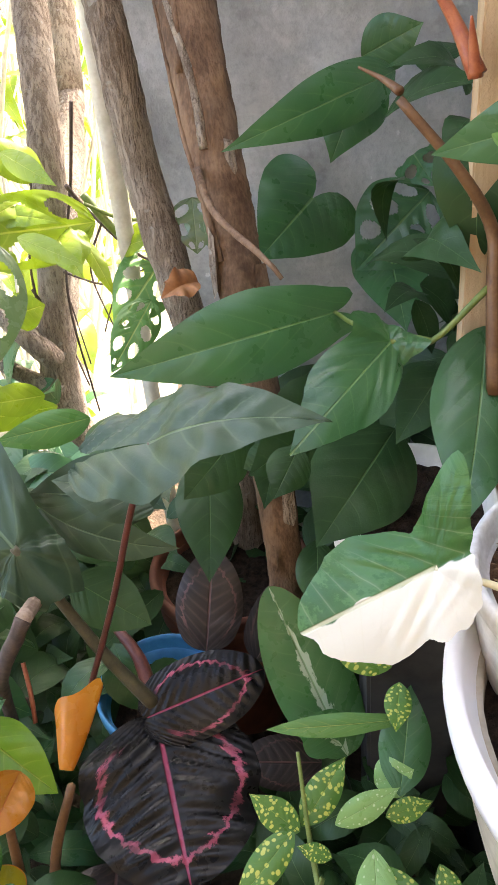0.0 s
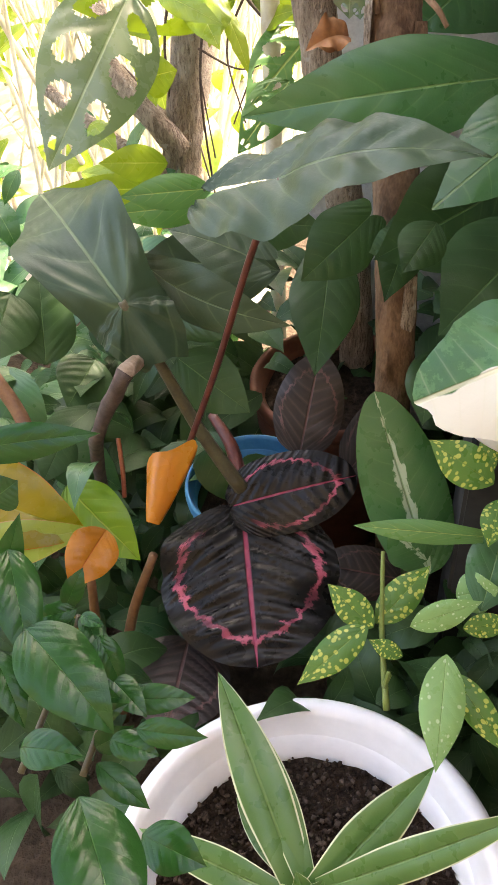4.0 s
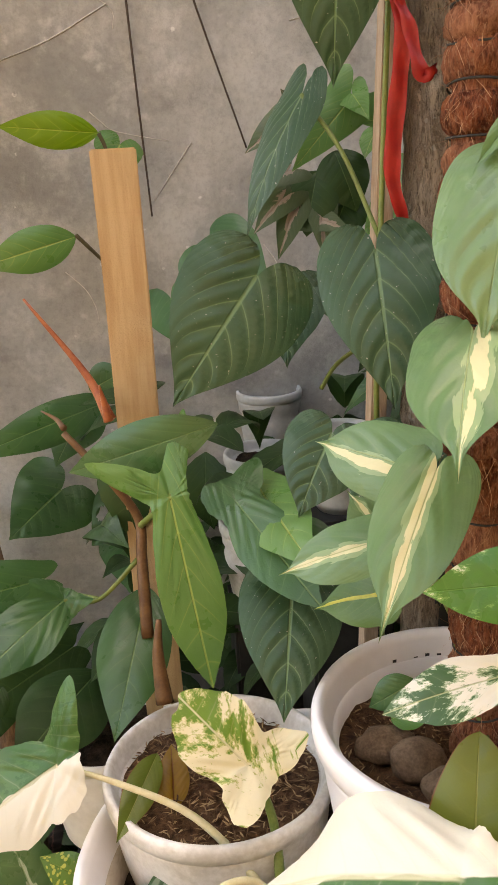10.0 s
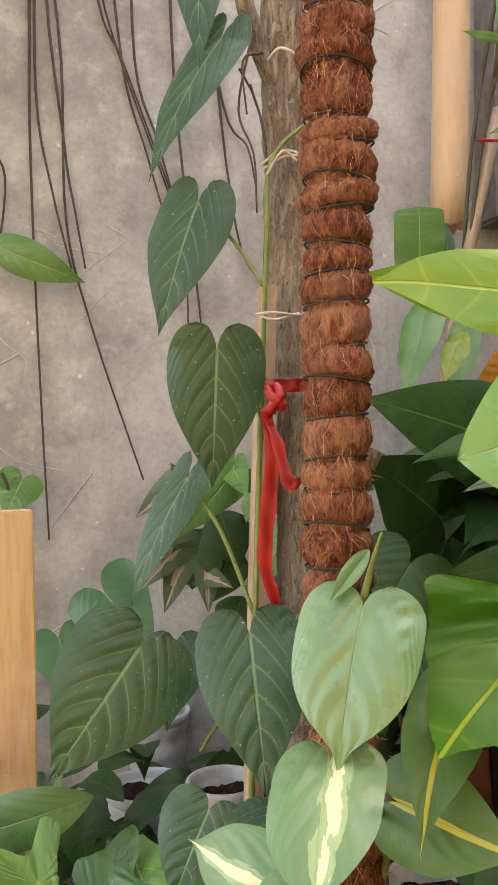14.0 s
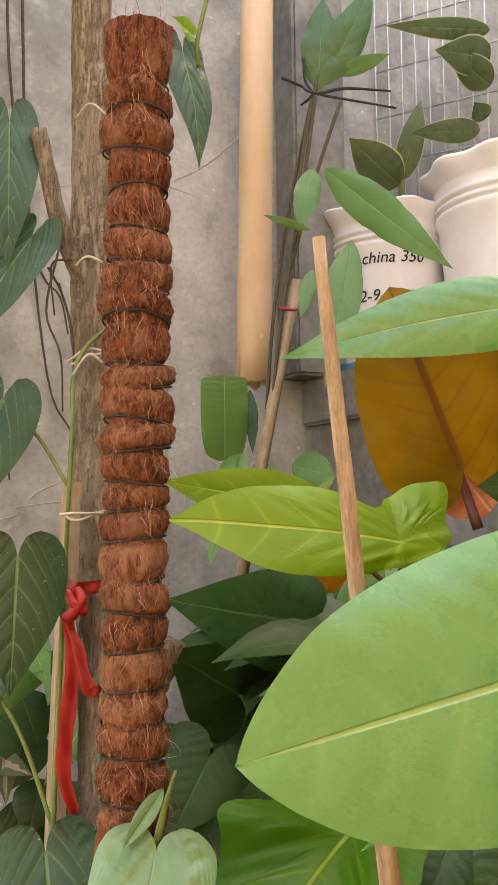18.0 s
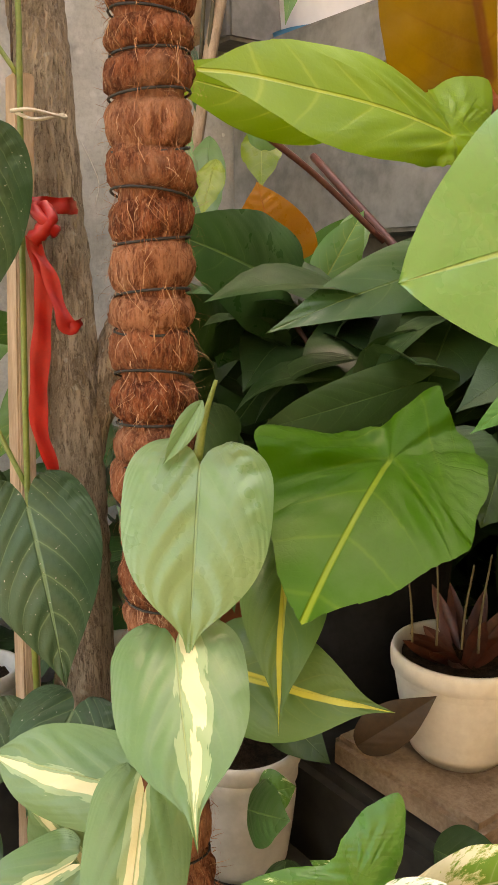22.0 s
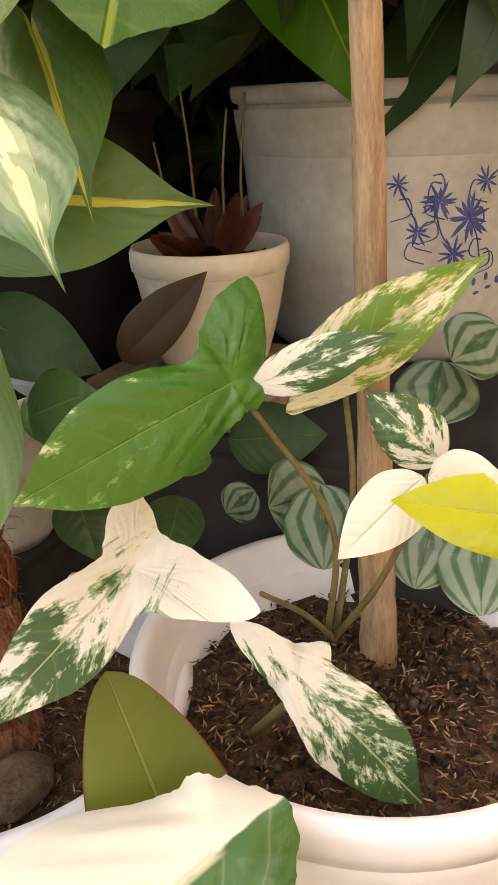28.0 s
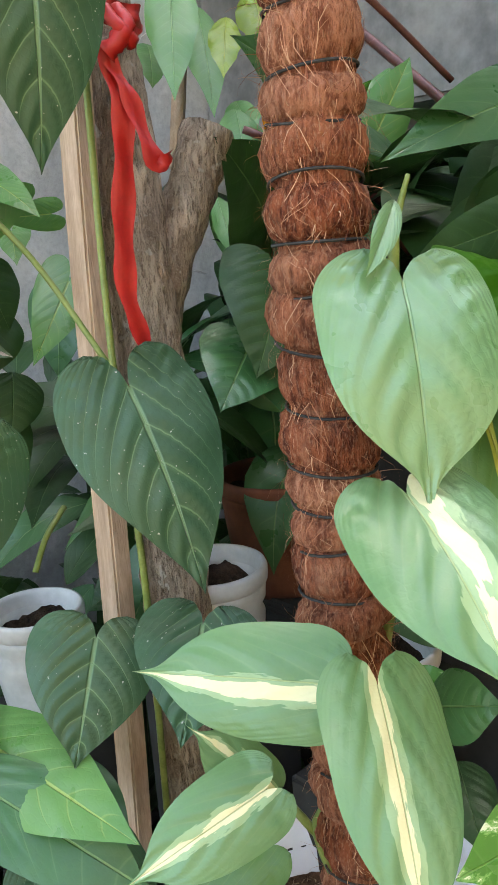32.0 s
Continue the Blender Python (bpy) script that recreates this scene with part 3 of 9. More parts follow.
def thing(name, label, category, at=(0, 0, 0), group="", kind=""):
    """An empty at the foot of a thing, to carry its parts."""
    ob = new(name)
    ob.location = at
    ob.empty_display_size = 0.05
    BASE[ob.name] = Vector(at)
    return tagged(ob, label, category, group, kind)


def part(name, verts, faces, material, parent=None, label="", uvs=None, smooth=True):
    """One mesh from world places, hung under a thing or a part."""
    off = BASE[parent.name] if parent else Vector((0, 0, 0))
    me = bpy.data.meshes.new(name)
    me.from_pydata([tuple(Vector(v) - off) for v in verts], [], faces)
    me.materials.append(material)
    if uvs is not None:
        layer = me.uv_layers.new(name="UVMap")
        idx = np.empty(len(me.loops), dtype=np.int32)
        me.loops.foreach_get("vertex_index", idx)
        layer.data.foreach_set("uv", np.asarray(uvs, dtype=np.float32)[idx].ravel())
    if smooth:
        me.polygons.foreach_set("use_smooth", np.ones(len(me.polygons), dtype=bool))
    ob = new(name, me)
    if parent:
        ob.parent = parent
        BASE[ob.name] = off
    else:
        BASE[ob.name] = Vector((0, 0, 0))
    if label:
        tagged(ob, label)
    return ob


def spline(points, n=6):
    """A smooth line through points, n steps to a stretch."""
    p = [np.array(q, float) for q in points]
    p = [2 * p[0] - p[1], *p, 2 * p[-1] - p[-2]]
    out = []
    for i in range(1, len(p) - 2):
        for k in range(n):
            s = k / n
            out.append(0.5 * (2 * p[i] + (p[i + 1] - p[i - 1]) * s + (2 * p[i - 1] - 5 * p[i] + 4 * p[i + 1] - p[i + 2]) * s * s
                              + (3 * p[i] - p[i - 1] - 3 * p[i + 1] + p[i + 2]) * s ** 3))
    out.append(p[-2])
    return out


def tube_data(points, r0, r1=None, seg=8, steps=6, lumps=0.0, seed=0, flat=1.0):
    r1 = r0 if r1 is None else r1
    line = spline(points, steps)
    rng = random.Random(seed)
    verts, faces = [], []
    up = np.array((0.13, 0.9, 0.21))
    for i, c in enumerate(line):
        d = line[min(i + 1, len(line) - 1)] - line[max(i - 1, 0)]
        d = d / (np.linalg.norm(d) + 1e-9)
        a = np.cross(d, up)
        a = a / (np.linalg.norm(a) + 1e-9)
        b = np.cross(a, d)
        r = r0 + (r1 - r0) * i / (len(line) - 1)
        for k in range(seg):
            w = 2 * math.pi * k / seg
            rr = r * (1 + lumps * (rng.random() - 0.5))
            verts.append(c + a * math.cos(w) * rr + b * math.sin(w) * rr * flat)
        if i:
            o = (i - 1) * seg
            faces += [(o + k, o + (k + 1) % seg, o + seg + (k + 1) % seg, o + seg + k) for k in range(seg)]
    faces += [tuple(range(seg))[::-1], tuple(range(len(verts) - seg, len(verts)))]
    return verts, faces


def tube(name, parent, material, points, r0, r1=None, label="", seg=8, steps=6, lumps=0.0, seed=0, flat=1.0):
    v, f = tube_data(points, r0, r1, seg, steps, lumps, seed, flat)
    return part(name, v, f, material, parent, label)


def lathe(name, parent, material, centre, profile, seg=48, label="", scallop=0.0, waves=10, lean=(0.0, 0.0)):
    """A turned body: profile of (radius, height) from its start to its end."""
    verts, faces = [], []
    for i, (r, z) in enumerate(profile):
        for k in range(seg):
            w = 2 * math.pi * k / seg
            rr = r * (1 + scallop * math.cos(waves * w) * (z > profile[0][1]) * max(0.0, (z - 0.9 * max(q[1] for q in profile))) / (0.1 * max(q[1] for q in profile) + 1e-9))
            verts.append((centre[0] + rr * math.cos(w) + lean[0] * z, centre[1] + rr * math.sin(w) + lean[1] * z, centre[2] + z))
        if i:
            o = (i - 1) * seg
            faces += [(o + k, o + (k + 1) % seg, o + seg + (k + 1) % seg, o + seg + k) for k in range(seg)]
    return part(name, verts, faces, material, parent, label)


def box(name, parent, material, lo, hi, label="", bevel=0.002, rough=0.0, seed=0, smooth=False):
    """A block with bevelled, slightly uneven edges."""
    bm = bmesh.new()
    bmesh.ops.create_cube(bm, size=1)
    rng = random.Random(seed)
    for v in bm.verts:
        v.co = Vector([lo[i] + (v.co[i] + 0.5) * (hi[i] - lo[i]) + rough * (rng.random() - 0.5) for i in range(3)])
    bmesh.ops.bevel(bm, geom=bm.edges[:], offset=bevel, segments=2, affect="EDGES")
    bm.verts.index_update()
    verts, faces = [v.co.copy() for v in bm.verts], [[v.index for v in f.verts] for f in bm.faces]
    bm.free()
    return part(name, verts, faces, material, parent, label, smooth=smooth)


def post(name, parent, material, a, b, wx, wy, label="", turn=0.0, seed=0):
    """A squared timber from a to b."""
    a, b = Vector(a), Vector(b)
    d = b - a
    m = Matrix.Translation(a) @ d.to_track_quat("Z", "Y").to_matrix().to_4x4() @ pose(0, 0, 0, 0, 0, turn)
    bm = bmesh.new()
    bmesh.ops.create_cube(bm, size=1)
    rng = random.Random(seed)
    for v in bm.verts:
        v.co = Vector((v.co.x * wx + 0.001 * (rng.random() - 0.5), v.co.y * wy + 0.001 * (rng.random() - 0.5), (v.co.z + 0.5) * d.length))
    bmesh.ops.subdivide_edges(bm, edges=[e for e in bm.edges if abs(e.verts[0].co.z - e.verts[1].co.z) > 0.5 * d.length], cuts=6)
    for v in bm.verts:
        v.co.x += 0.0012 * math.sin(9 * v.co.z + seed)
        v.co.y += 0.0012 * math.cos(7 * v.co.z + seed)
    bmesh.ops.bevel(bm, geom=[e for e in bm.edges if e.calc_face_angle(0) > 1.0], offset=0.0016, segments=2, affect="EDGES")
    bmesh.ops.transform(bm, matrix=m, verts=bm.verts)
    bm.verts.index_update()
    verts, faces = [v.co.copy() for v in bm.verts], [[v.index for v in f.verts] for f in bm.faces]
    bm.free()
    return part(name, verts, faces, material, parent, label, smooth=False)


# outlines of half a leaf: along the midrib from the stalk (0) to the tip (1), lobes behind it below 0
SHAPES = {
    "heart": ([(-.2, .42), (-.17, .68), (-.1, .86), (0, .97), (.12, 1), (.3, .95), (.5, .76), (.7, .45), (.85, .19), (.94, .06), (1, 0)],
              [(-.2, .42), (-.17, .2), (-.1, .07), (-.03, .015), (0, 0)]),
    "drop": ([(-.14, .4), (-.12, .62), (-.07, .82), (0, .93), (.1, 1), (.3, .95), (.5, .74), (.65, .47), (.78, .22), (.88, .08), (1, 0)],
             [(-.14, .4), (-.11, .18), (-.05, .05), (-.02, .01), (0, 0)]),
    "hastate": ([(-.5, .8), (-.46, .98), (-.3, 1.0), (-.1, .92), (.1, .84), (.35, .66), (.6, .45), (.82, .2), (.94, .07), (1, 0)],
                [(-.5, .8), (-.42, .5), (-.22, .16), (-.08, .04), (0, 0)]),
    "longlobe": ([(-.56, .22), (-.52, .45), (-.38, .78), (-.18, .95), (.05, 1), (.3, .86), (.6, .53), (.82, .25), (.94, .08), (1, 0)],
                 [(-.56, .22), (-.48, .08), (-.3, .03), (-.1, .01), (0, 0)]),
    "cordate": ([(-.13, .38), (-.11, .6), (-.05, .84), (.04, .97), (.2, 1), (.38, .98), (.56, .84), (.72, .58), (.84, .3), (.92, .11), (1, 0)],
                [(-.13, .38), (-.1, .16), (-.05, .05), (-.02, .01), (0, 0)]),
    "cordtip": ([(-.18, .4), (-.15, .66), (-.08, .88), (0, .97), (.12, 1), (.28, .98), (.44, .86), (.58, .64), (.7, .39), (.79, .2), (.86, .1), (.93, .045), (1, 0)],
                [(-.18, .4), (-.14, .18), (-.07, .05), (-.02, .01), (0, 0)]),
    "driptip": ([(-.14, .4), (-.12, .64), (-.06, .86), (.03, .98), (.16, 1), (.32, .98), (.46, .91), (.59, .76), (.7, .53), (.78, .29), (.84, .13), (.9, .055), (1, 0)],
                [(-.14, .4), (-.1, .16), (-.05, .05), (-.02, .01), (0, 0)]),
    "torn": ([(0, .3), (.08, .75), (.3, .95), (.7, 1), (.93, .97), (.97, .8), (.985, .4), (1, 0)], [(0, 0), (1, 0)]),
    "broad": ([(-.2, .4), (-.17, .65), (-.08, .88), (.05, 1), (.3, .99), (.55, .88), (.75, .68), (.88, .42), (.96, .18), (1, 0)],
              [(-.2, .4), (-.16, .2), (-.08, .06), (-.03, .01), (0, 0)]),
    "shield": ([(-.28, .5), (-.25, .78), (-.16, .97), (0, 1.0), (.15, .97), (.35, .84), (.6, .58), (.8, .3), (.92, .1), (1, 0)],
               [(-.28, .5), (-.24, .26), (-.14, .1), (-.05, .03), (0, 0)]),
    "alo": ([(-.34, .3), (-.3, .52), (-.2, .7), (-.05, .9), (.1, 1), (.3, .93), (.55, .7), (.78, .38), (.92, .13), (1, 0)],
            [(-.34, .3), (-.28, .14), (-.15, .05), (-.05, .015), (0, 0)]),
    "lance": ([(0, .03), (.06, .35), (.2, .8), (.4, 1), (.6, .9), (.8, .5), (.93, .16), (1, 0)], [(0, 0), (1, 0)]),
    "lobed": ([(-.1, .3), (-.08, .48), (0, .6), (.12, .78), (.3, .97), (.42, 1), (.6, .84), (.8, .46), (.93, .15), (1, 0)],
              [(-.1, .3), (-.07, .14), (-.03, .04), (0, 0)]),
    "ovate": ([(0, .06), (.06, .5), (.2, .88), (.36, 1), (.6, .86), (.8, .5), (.93, .18), (1, 0)], [(0, 0), (1, 0)]),
    "round": ([(0, .06), (.03, .42), (.13, .78), (.35, 1), (.6, .96), (.8, .73), (.93, .42), (.98, .2), (1, 0)], [(0, 0), (1, 0)]),
    "arrowbody": ([(-.12, .42), (-.06, .55), (.05, .64), (.18, .8), (.34, .97), (.46, 1), (.62, .88), (.8, .54), (.92, .22), (1, 0)], [(-.12, 0), (1, 0)]),
    "lobe": ([(-.22, .75), (-.05, .92), (.15, 1), (.4, .95), (.65, .75), (.85, .44), (.95, .22), (1, 0)], [(-.22, 0), (1, 0)]),
    "disc": ([(-.05, .25), (-.02, .45), (.04, .68), (.15, .9), (.35, 1), (.55, .98), (.75, .82), (.9, .54), (.97, .3), (1, 0)], [(-.05, .25), (-.03, .08), (0, 0)]),
    "strap": ([(0, .55), (.1, .68), (.4, 1), (.65, .86), (.85, .45), (.95, .16), (1, 0)], [(0, 0), (1, 0)]),
}


def leaf(plant, shape, material, base, tip, half, up, bend=0.05, fold=0.1, wave=0.03, twist=0.0, holes=0, notch=0.0, label="", name="leaf", rows=46, cols=10, lobes=()):
    """A leaf blade from its stalk to its tip, its upper face towards up. bend arches it, fold lifts its sides, wave ruffles its rim, notch tears it."""
    if lobes:
        verts, faces, uvs = lobed_blade(shape, base, tip, half, up, bend, fold, wave, notch, lobes)
    else:
        verts, faces, uvs = blade(shape, base, tip, half, up, bend, fold, wave, twist, holes, notch, rows, cols, RIBS.get(material.name, (5.0, 0.5)))
    return part(name, verts, faces, material, plant, label, uvs)


def lobed_blade(shape, base, tip, half, up, bend, fold, wave, notch, lobes, rings=12):
    """A blade whose body and lobes grow out of one joint, melted into one outline."""
    base, tip = Vector(base), Vector(tip)
    y = tip - base
    length = y.length
    y.normalize()
    z = Vector(up)
    z = (z - y * z.dot(y)).normalized()
    x = y.cross(z)
    arms = [(0.0, length, half, shape, 0.0)]
    for end, wide in lobes:
        d = Vector(end) - base
        px, py = d.dot(x), d.dot(y)
        arms.append((math.atan2(px, py), math.hypot(px, py), wide, "lobe", d.dot(z)))
    angles = set(np.linspace(-math.pi, math.pi, 110, endpoint=False).round(4))
    for a, l, w, s, q in arms:
        for k in range(9):
            for sg in (-1, 1):
                b = a + sg * 0.6 * (k / 8) ** 2 * min(1.0, 2 * w / l)
                angles.add(round((b + math.pi) % (2 * math.pi) - math.pi, 4))
    angles = sorted(angles)
    outl = [np.array(spline(SHAPES[s][0], 10)).T for a, l, w, s, q in arms]
    seed = (base.x * 37 + tip.z * 91) % 6.28
    verts, faces, uvs = [base.copy()], [], [(0.5, 0.0)]
    n = len(angles)
    for t in angles:
        reach = []
        for (a, l, w, s, q), (vo, wo) in zip(arms, outl):
            d = (t - a + math.pi) % (2 * math.pi) - math.pi
            c, sn = math.cos(d), abs(math.sin(d))
            ss = np.linspace(0.01, 1.25, 140) * l
            along = ss * c / l
            ok = (along < 1.0) & (along > -0.1) & (ss * sn <= np.interp(along, vo, wo) * w)
            reach.append(float(ss[ok].max()) if ok.any() else 0.02 * l)
        p = [r ** 7 for r in reach]
        r = sum(p) ** (1 / 7)
        r *= 1 - notch * max(0.0, math.sin(9 * t + seed) - 0.5) - 0.02 * math.sin(14 * t + seed)
        lift = sum(pi / sum(p) * q / max(l, 1e-6) for pi, (a, l, w, s, q) in zip(p, arms))
        for k in range(1, rings + 1):
            g = r * k / rings
            sx, sy = g * math.sin(t), g * math.cos(t)
            v = sy / length
            h = bend * length * 4 * max(0, v) * (1 - v) + fold * abs(sx) * 0.8 + lift * g
            h += wave * half * (k / rings) ** 2 * (math.sin(5 * t + seed) + 0.6 * math.sin(11 * v + 2 * seed))
            au = min(1.0, abs(sx) / half)
            sw = min(0.6, 0.5 * au ** 1.15)
            h -= 0.034 * half * math.cos(6.283 * 5 * (v - sw) / (1 - sw)) * min(1.0, 2.5 * au) * (1 - (k / rings) ** 3) + 0.12 * half * (k / rings) ** 3
            h += 0.03 * half * math.sin(4.1 * v + 2.3 * sx / half + seed)
            verts.append(base + x * sx + y * sy + z * h)
            uvs.append((0.5 + 0.5 * max(-1.0, min(1.0, sx / half)), v))
    for i in range(n):
        j = (i + 1) % n
        faces.append((0, 1 + j * rings, 1 + i * rings))
        faces += [(1 + i * rings + k, 1 + j * rings + k, 2 + j * rings + k, 2 + i * rings + k) for k in range(rings - 1)]
    return verts, faces, uvs


def blade(shape, base, tip, half, up, bend, fold, wave, twist, holes, notch, rows, cols, veins):
    base, tip = Vector(base), Vector(tip)
    y = tip - base
    length = y.length
    y.normalize()
    z = Vector(up)
    z = (z - y * z.dot(y)).normalized()
    x = y.cross(z)
    outer, inner = SHAPES[shape]
    vo, wo = np.array(spline(outer, 10)).T
    vi, wi = np.array(spline(inner, 10)).T
    lo = outer[0][0]
    quilt = {"heart": 2.6, "cordate": 3.2, "cordtip": 1.7, "driptip": 2.4, "broad": 0.9, "shield": 1.0, "longlobe": 3.0, "drop": 0.6, "lance": 0.6, "strap": 0.0, "round": 0.8, "disc": 2.6}.get(shape, 0.9)
    seed = abs(hash((round(base.x, 3), round(tip.z, 3)))) % 1000 / 1000 * 6.28
    n, m = rows, cols
    if holes:
        n, m = 84, 26
    verts, faces, uvs = [], [], []
    vs = [lo + (1 - lo) * (0.5 - 0.5 * math.cos(math.pi * (i / n) ** 0.92)) for i in range(n + 1)]
    for side in (-1, 1):
        start = len(verts)
        for v in vs:
            a, b = float(np.interp(v, vi, wi)) if v < 0 else 0.0, max(0.0, float(np.interp(v, vo, wo)))
            b = max(a, b)
            b *= 1 - notch * max(0.0, math.sin(17 * v + seed * (2 + side)) - 0.55)
            for j in range(m + 1):
                u = a + (b - a) * j / m
                w = u * half
                h = bend * length * 4 * max(0, v) * (1 - v) - 0.25 * bend * length * (min(0, v) ** 2) * 8
                h += fold * w * (1 - 0.35 * abs(u)) + wave * half * u * u * math.sin(11 * v + seed + side) + 0.4 * wave * half * u * math.sin(23 * v + 2 * seed)
                h += twist * side * w * (v - 0.3)
                # sides droop at the rim, and the skin swells between the ribs
                un = u / b if b > 1e-4 else 1.0
                sw = veins[1] * un ** 1.15
                h -= 0.2 * half * abs(u) ** 2.6 + 0.022 * half * math.cos(6.283 * veins[0] * (v - sw) / (1 - sw)) * min(1.0, 3.5 * un) * max(0.0, 1 - un ** 2) * (1 - 0.5 * max(0.0, v)) * quilt
                h += 0.02 * half * math.sin(3.1 * v + 1.6 * side * u + seed)
                s = side * w
                verts.append(base + y * (v * length) + x * s + z * h)
                uvs.append((0.5 + 0.5 * side * (u / b if b > 1e-4 else 1.0), v))
        for i in range(n):
            for j in range(m):
                if holes and vs[i] > 0.08:
                    uc, vc = (j + 0.5) / m, (vs[i] + vs[i + 1]) / 2 - 0.12 * (j + 0.5) / m
                    k = math.floor(vc * holes)
                    du, dv = (uc - 0.5) / 0.3, (vc * holes - k - 0.5) / 0.32
                    if du * du + dv * dv < 1 and vs[i] < 0.9:
                        continue
                q = start + i * (m + 1) + j
                f = (q, q + 1, q + m + 2, q + m + 1)
                faces.append(f if side > 0 else f[::-1])
    return verts, faces, uvs


def rolled_leaf(plant, material, base, tip, r, lean, label=""):
    """A young leaf still rolled into a flaring, slanted trumpet."""
    base, tip = Vector(base), Vector(tip)
    y = (tip - base).normalized()
    x = y.cross(Vector((0, -1, 0.2))).normalized()
    z = x.cross(y)
    verts, faces, uvs, n, m = [], [], [], 26, 12
    for i in range(m + 1):
        v = i / m
        for k in range(n + 1):
            a = -0.4 + 6.9 * k / n
            q = r * (0.3 + 0.7 * v ** 0.8) * (1.0 + 0.05 * k / n)
            cut = (tip - base).length * v * (1 + lean * v * math.cos(a - 0.5)) + 0.004 * math.sin(3 * a) * v
            verts.append(base + y * cut + x * q * math.cos(a) + z * q * math.sin(a))
            uvs.append((k / n, v))
        if i:
            o = (i - 1) * (n + 1)
            faces += [(o + k, o + k + 1, o + n + 2 + k, o + n + 1 + k) for k in range(n)]
    return part("rolled_leaf", verts, faces, material, plant, label, uvs)


def stem(plant, material, points, r0, r1=None, label="", name="stalk", seed=0):
    return tube(name, plant, material, points, r0, r1, label, seg=8, steps=6)


def pot(name, label, centre, r, h, material, soil, soil_depth=0.03, foot=0.72, rim=0.012, lip=0.02, soil_label="", group="", rings=0, scallop=0.0, rim_mat=None):
    """A round pot with a thick wall, a rolled rim and earth inside; centre is the middle of its rim's top."""
    cx, cy, cz = centre
    ob = thing(name, label, "flower pot", (cx, cy, cz - h), group)
    b = (cx, cy, cz - h)
    prof = [(0.001, 0.004), (r * foot * 0.9, 0.0), (r * foot, 0.008)]
    for i in range(1, 12):
        s = i / 12
        bulge = 0.03 * r * math.sin(math.pi * s)
        ring = 0.004 * (math.sin(rings * math.pi * 2 * s) > 0.3) if rings and s > 0.55 else 0.0
        prof.append((r * (foot + (0.955 - foot) * s) + bulge - ring, (h - lip) * s))
    prof += [(r * 0.955, h - lip), (r * 0.95, h - lip - soil_depth), (r * 0.93 - 0.006, h - lip - soil_depth - 0.02)]
    inner = [(r - rim - 0.004, h - 0.004), (r * 0.93 - rim, h - lip), (r * 0.9 - rim, h - soil_depth - 0.03)]
    body = lathe("body", ob, material, b, prof[:15] + [(r * 0.955, h - lip)] + inner[1:], 56, scallop=scallop)
    lathe("rim", body, rim_mat or material, b, [(r * 0.955, h - lip - 0.002), (r * 0.99, h - lip), (r, h - lip * 0.6), (r, h - lip * 0.25), (r - rim * 0.25, h), (r - rim * 0.75, h),
                                   (r - rim, h - lip * 0.3), (r * 0.95 - rim, h - lip)], 72, scallop=scallop)
    rr = r * 0.935 - rim
    verts, faces = [(cx, cy, cz - soil_depth)], []
    rng = random.Random(int(1000 * r) + int(100 * cx))
    for i in range(1, 13):
        for k in range(48):
            w = 2 * math.pi * k / 48
            q = rr * i / 12
            z = cz - soil_depth + 0.010 * (noise.noise((cx + 30 * q * math.cos(w), 30 * q * math.sin(w), 2)) - 0.2) + 0.004 * rng.random()
            verts.append((cx + q * math.cos(w), cy + q * math.sin(w), z))
            if i == 1:
                faces.append((0, 1 + k, 1 + (k + 1) % 48))
            else:
                o = 1 + (i - 2) * 48
                faces.append((o + k, o + 48 + k, o + 48 + (k + 1) % 48, o + (k + 1) % 48))
    part("soil", verts, faces, soil, ob, soil_label or "dark crumbly potting soil")
    return ob


def chips(name, parent, material, centre, r, count, size, seed=1, label=""):
    """A scatter of small husk chips on a pot's earth, as one joined part."""
    rng = random.Random(seed)
    verts, faces = [], []
    for _ in range(count):
        w, q = rng.random() * 6.283, r * math.sqrt(rng.random())
        c = Vector((centre[0] + q * math.cos(w), centre[1] + q * math.sin(w), centre[2] + 0.004 * rng.random()))
        rot = Euler((rng.uniform(-0.5, 0.5), rng.uniform(-0.5, 0.5), rng.random() * 6.28)).to_matrix()
        l, b, t = size * rng.uniform(0.6, 1.6), size * rng.uniform(0.15, 0.3), size * 0.09
        o = len(verts)
        verts += [c + rot @ Vector(p) for p in ((-l, 0, 0), (-l * .3, -b, t), (l, 0, 0), (l * .3, b, t), (0, 0, t * 2.4))]
        faces += [(o, o + 1, o + 4), (o + 1, o + 2, o + 4), (o + 2, o + 3, o + 4), (o + 3, o, o + 4)]
    ob = part(name, verts, faces, material, parent, label, smooth=False)
    return tagged(ob, kind="stuff")
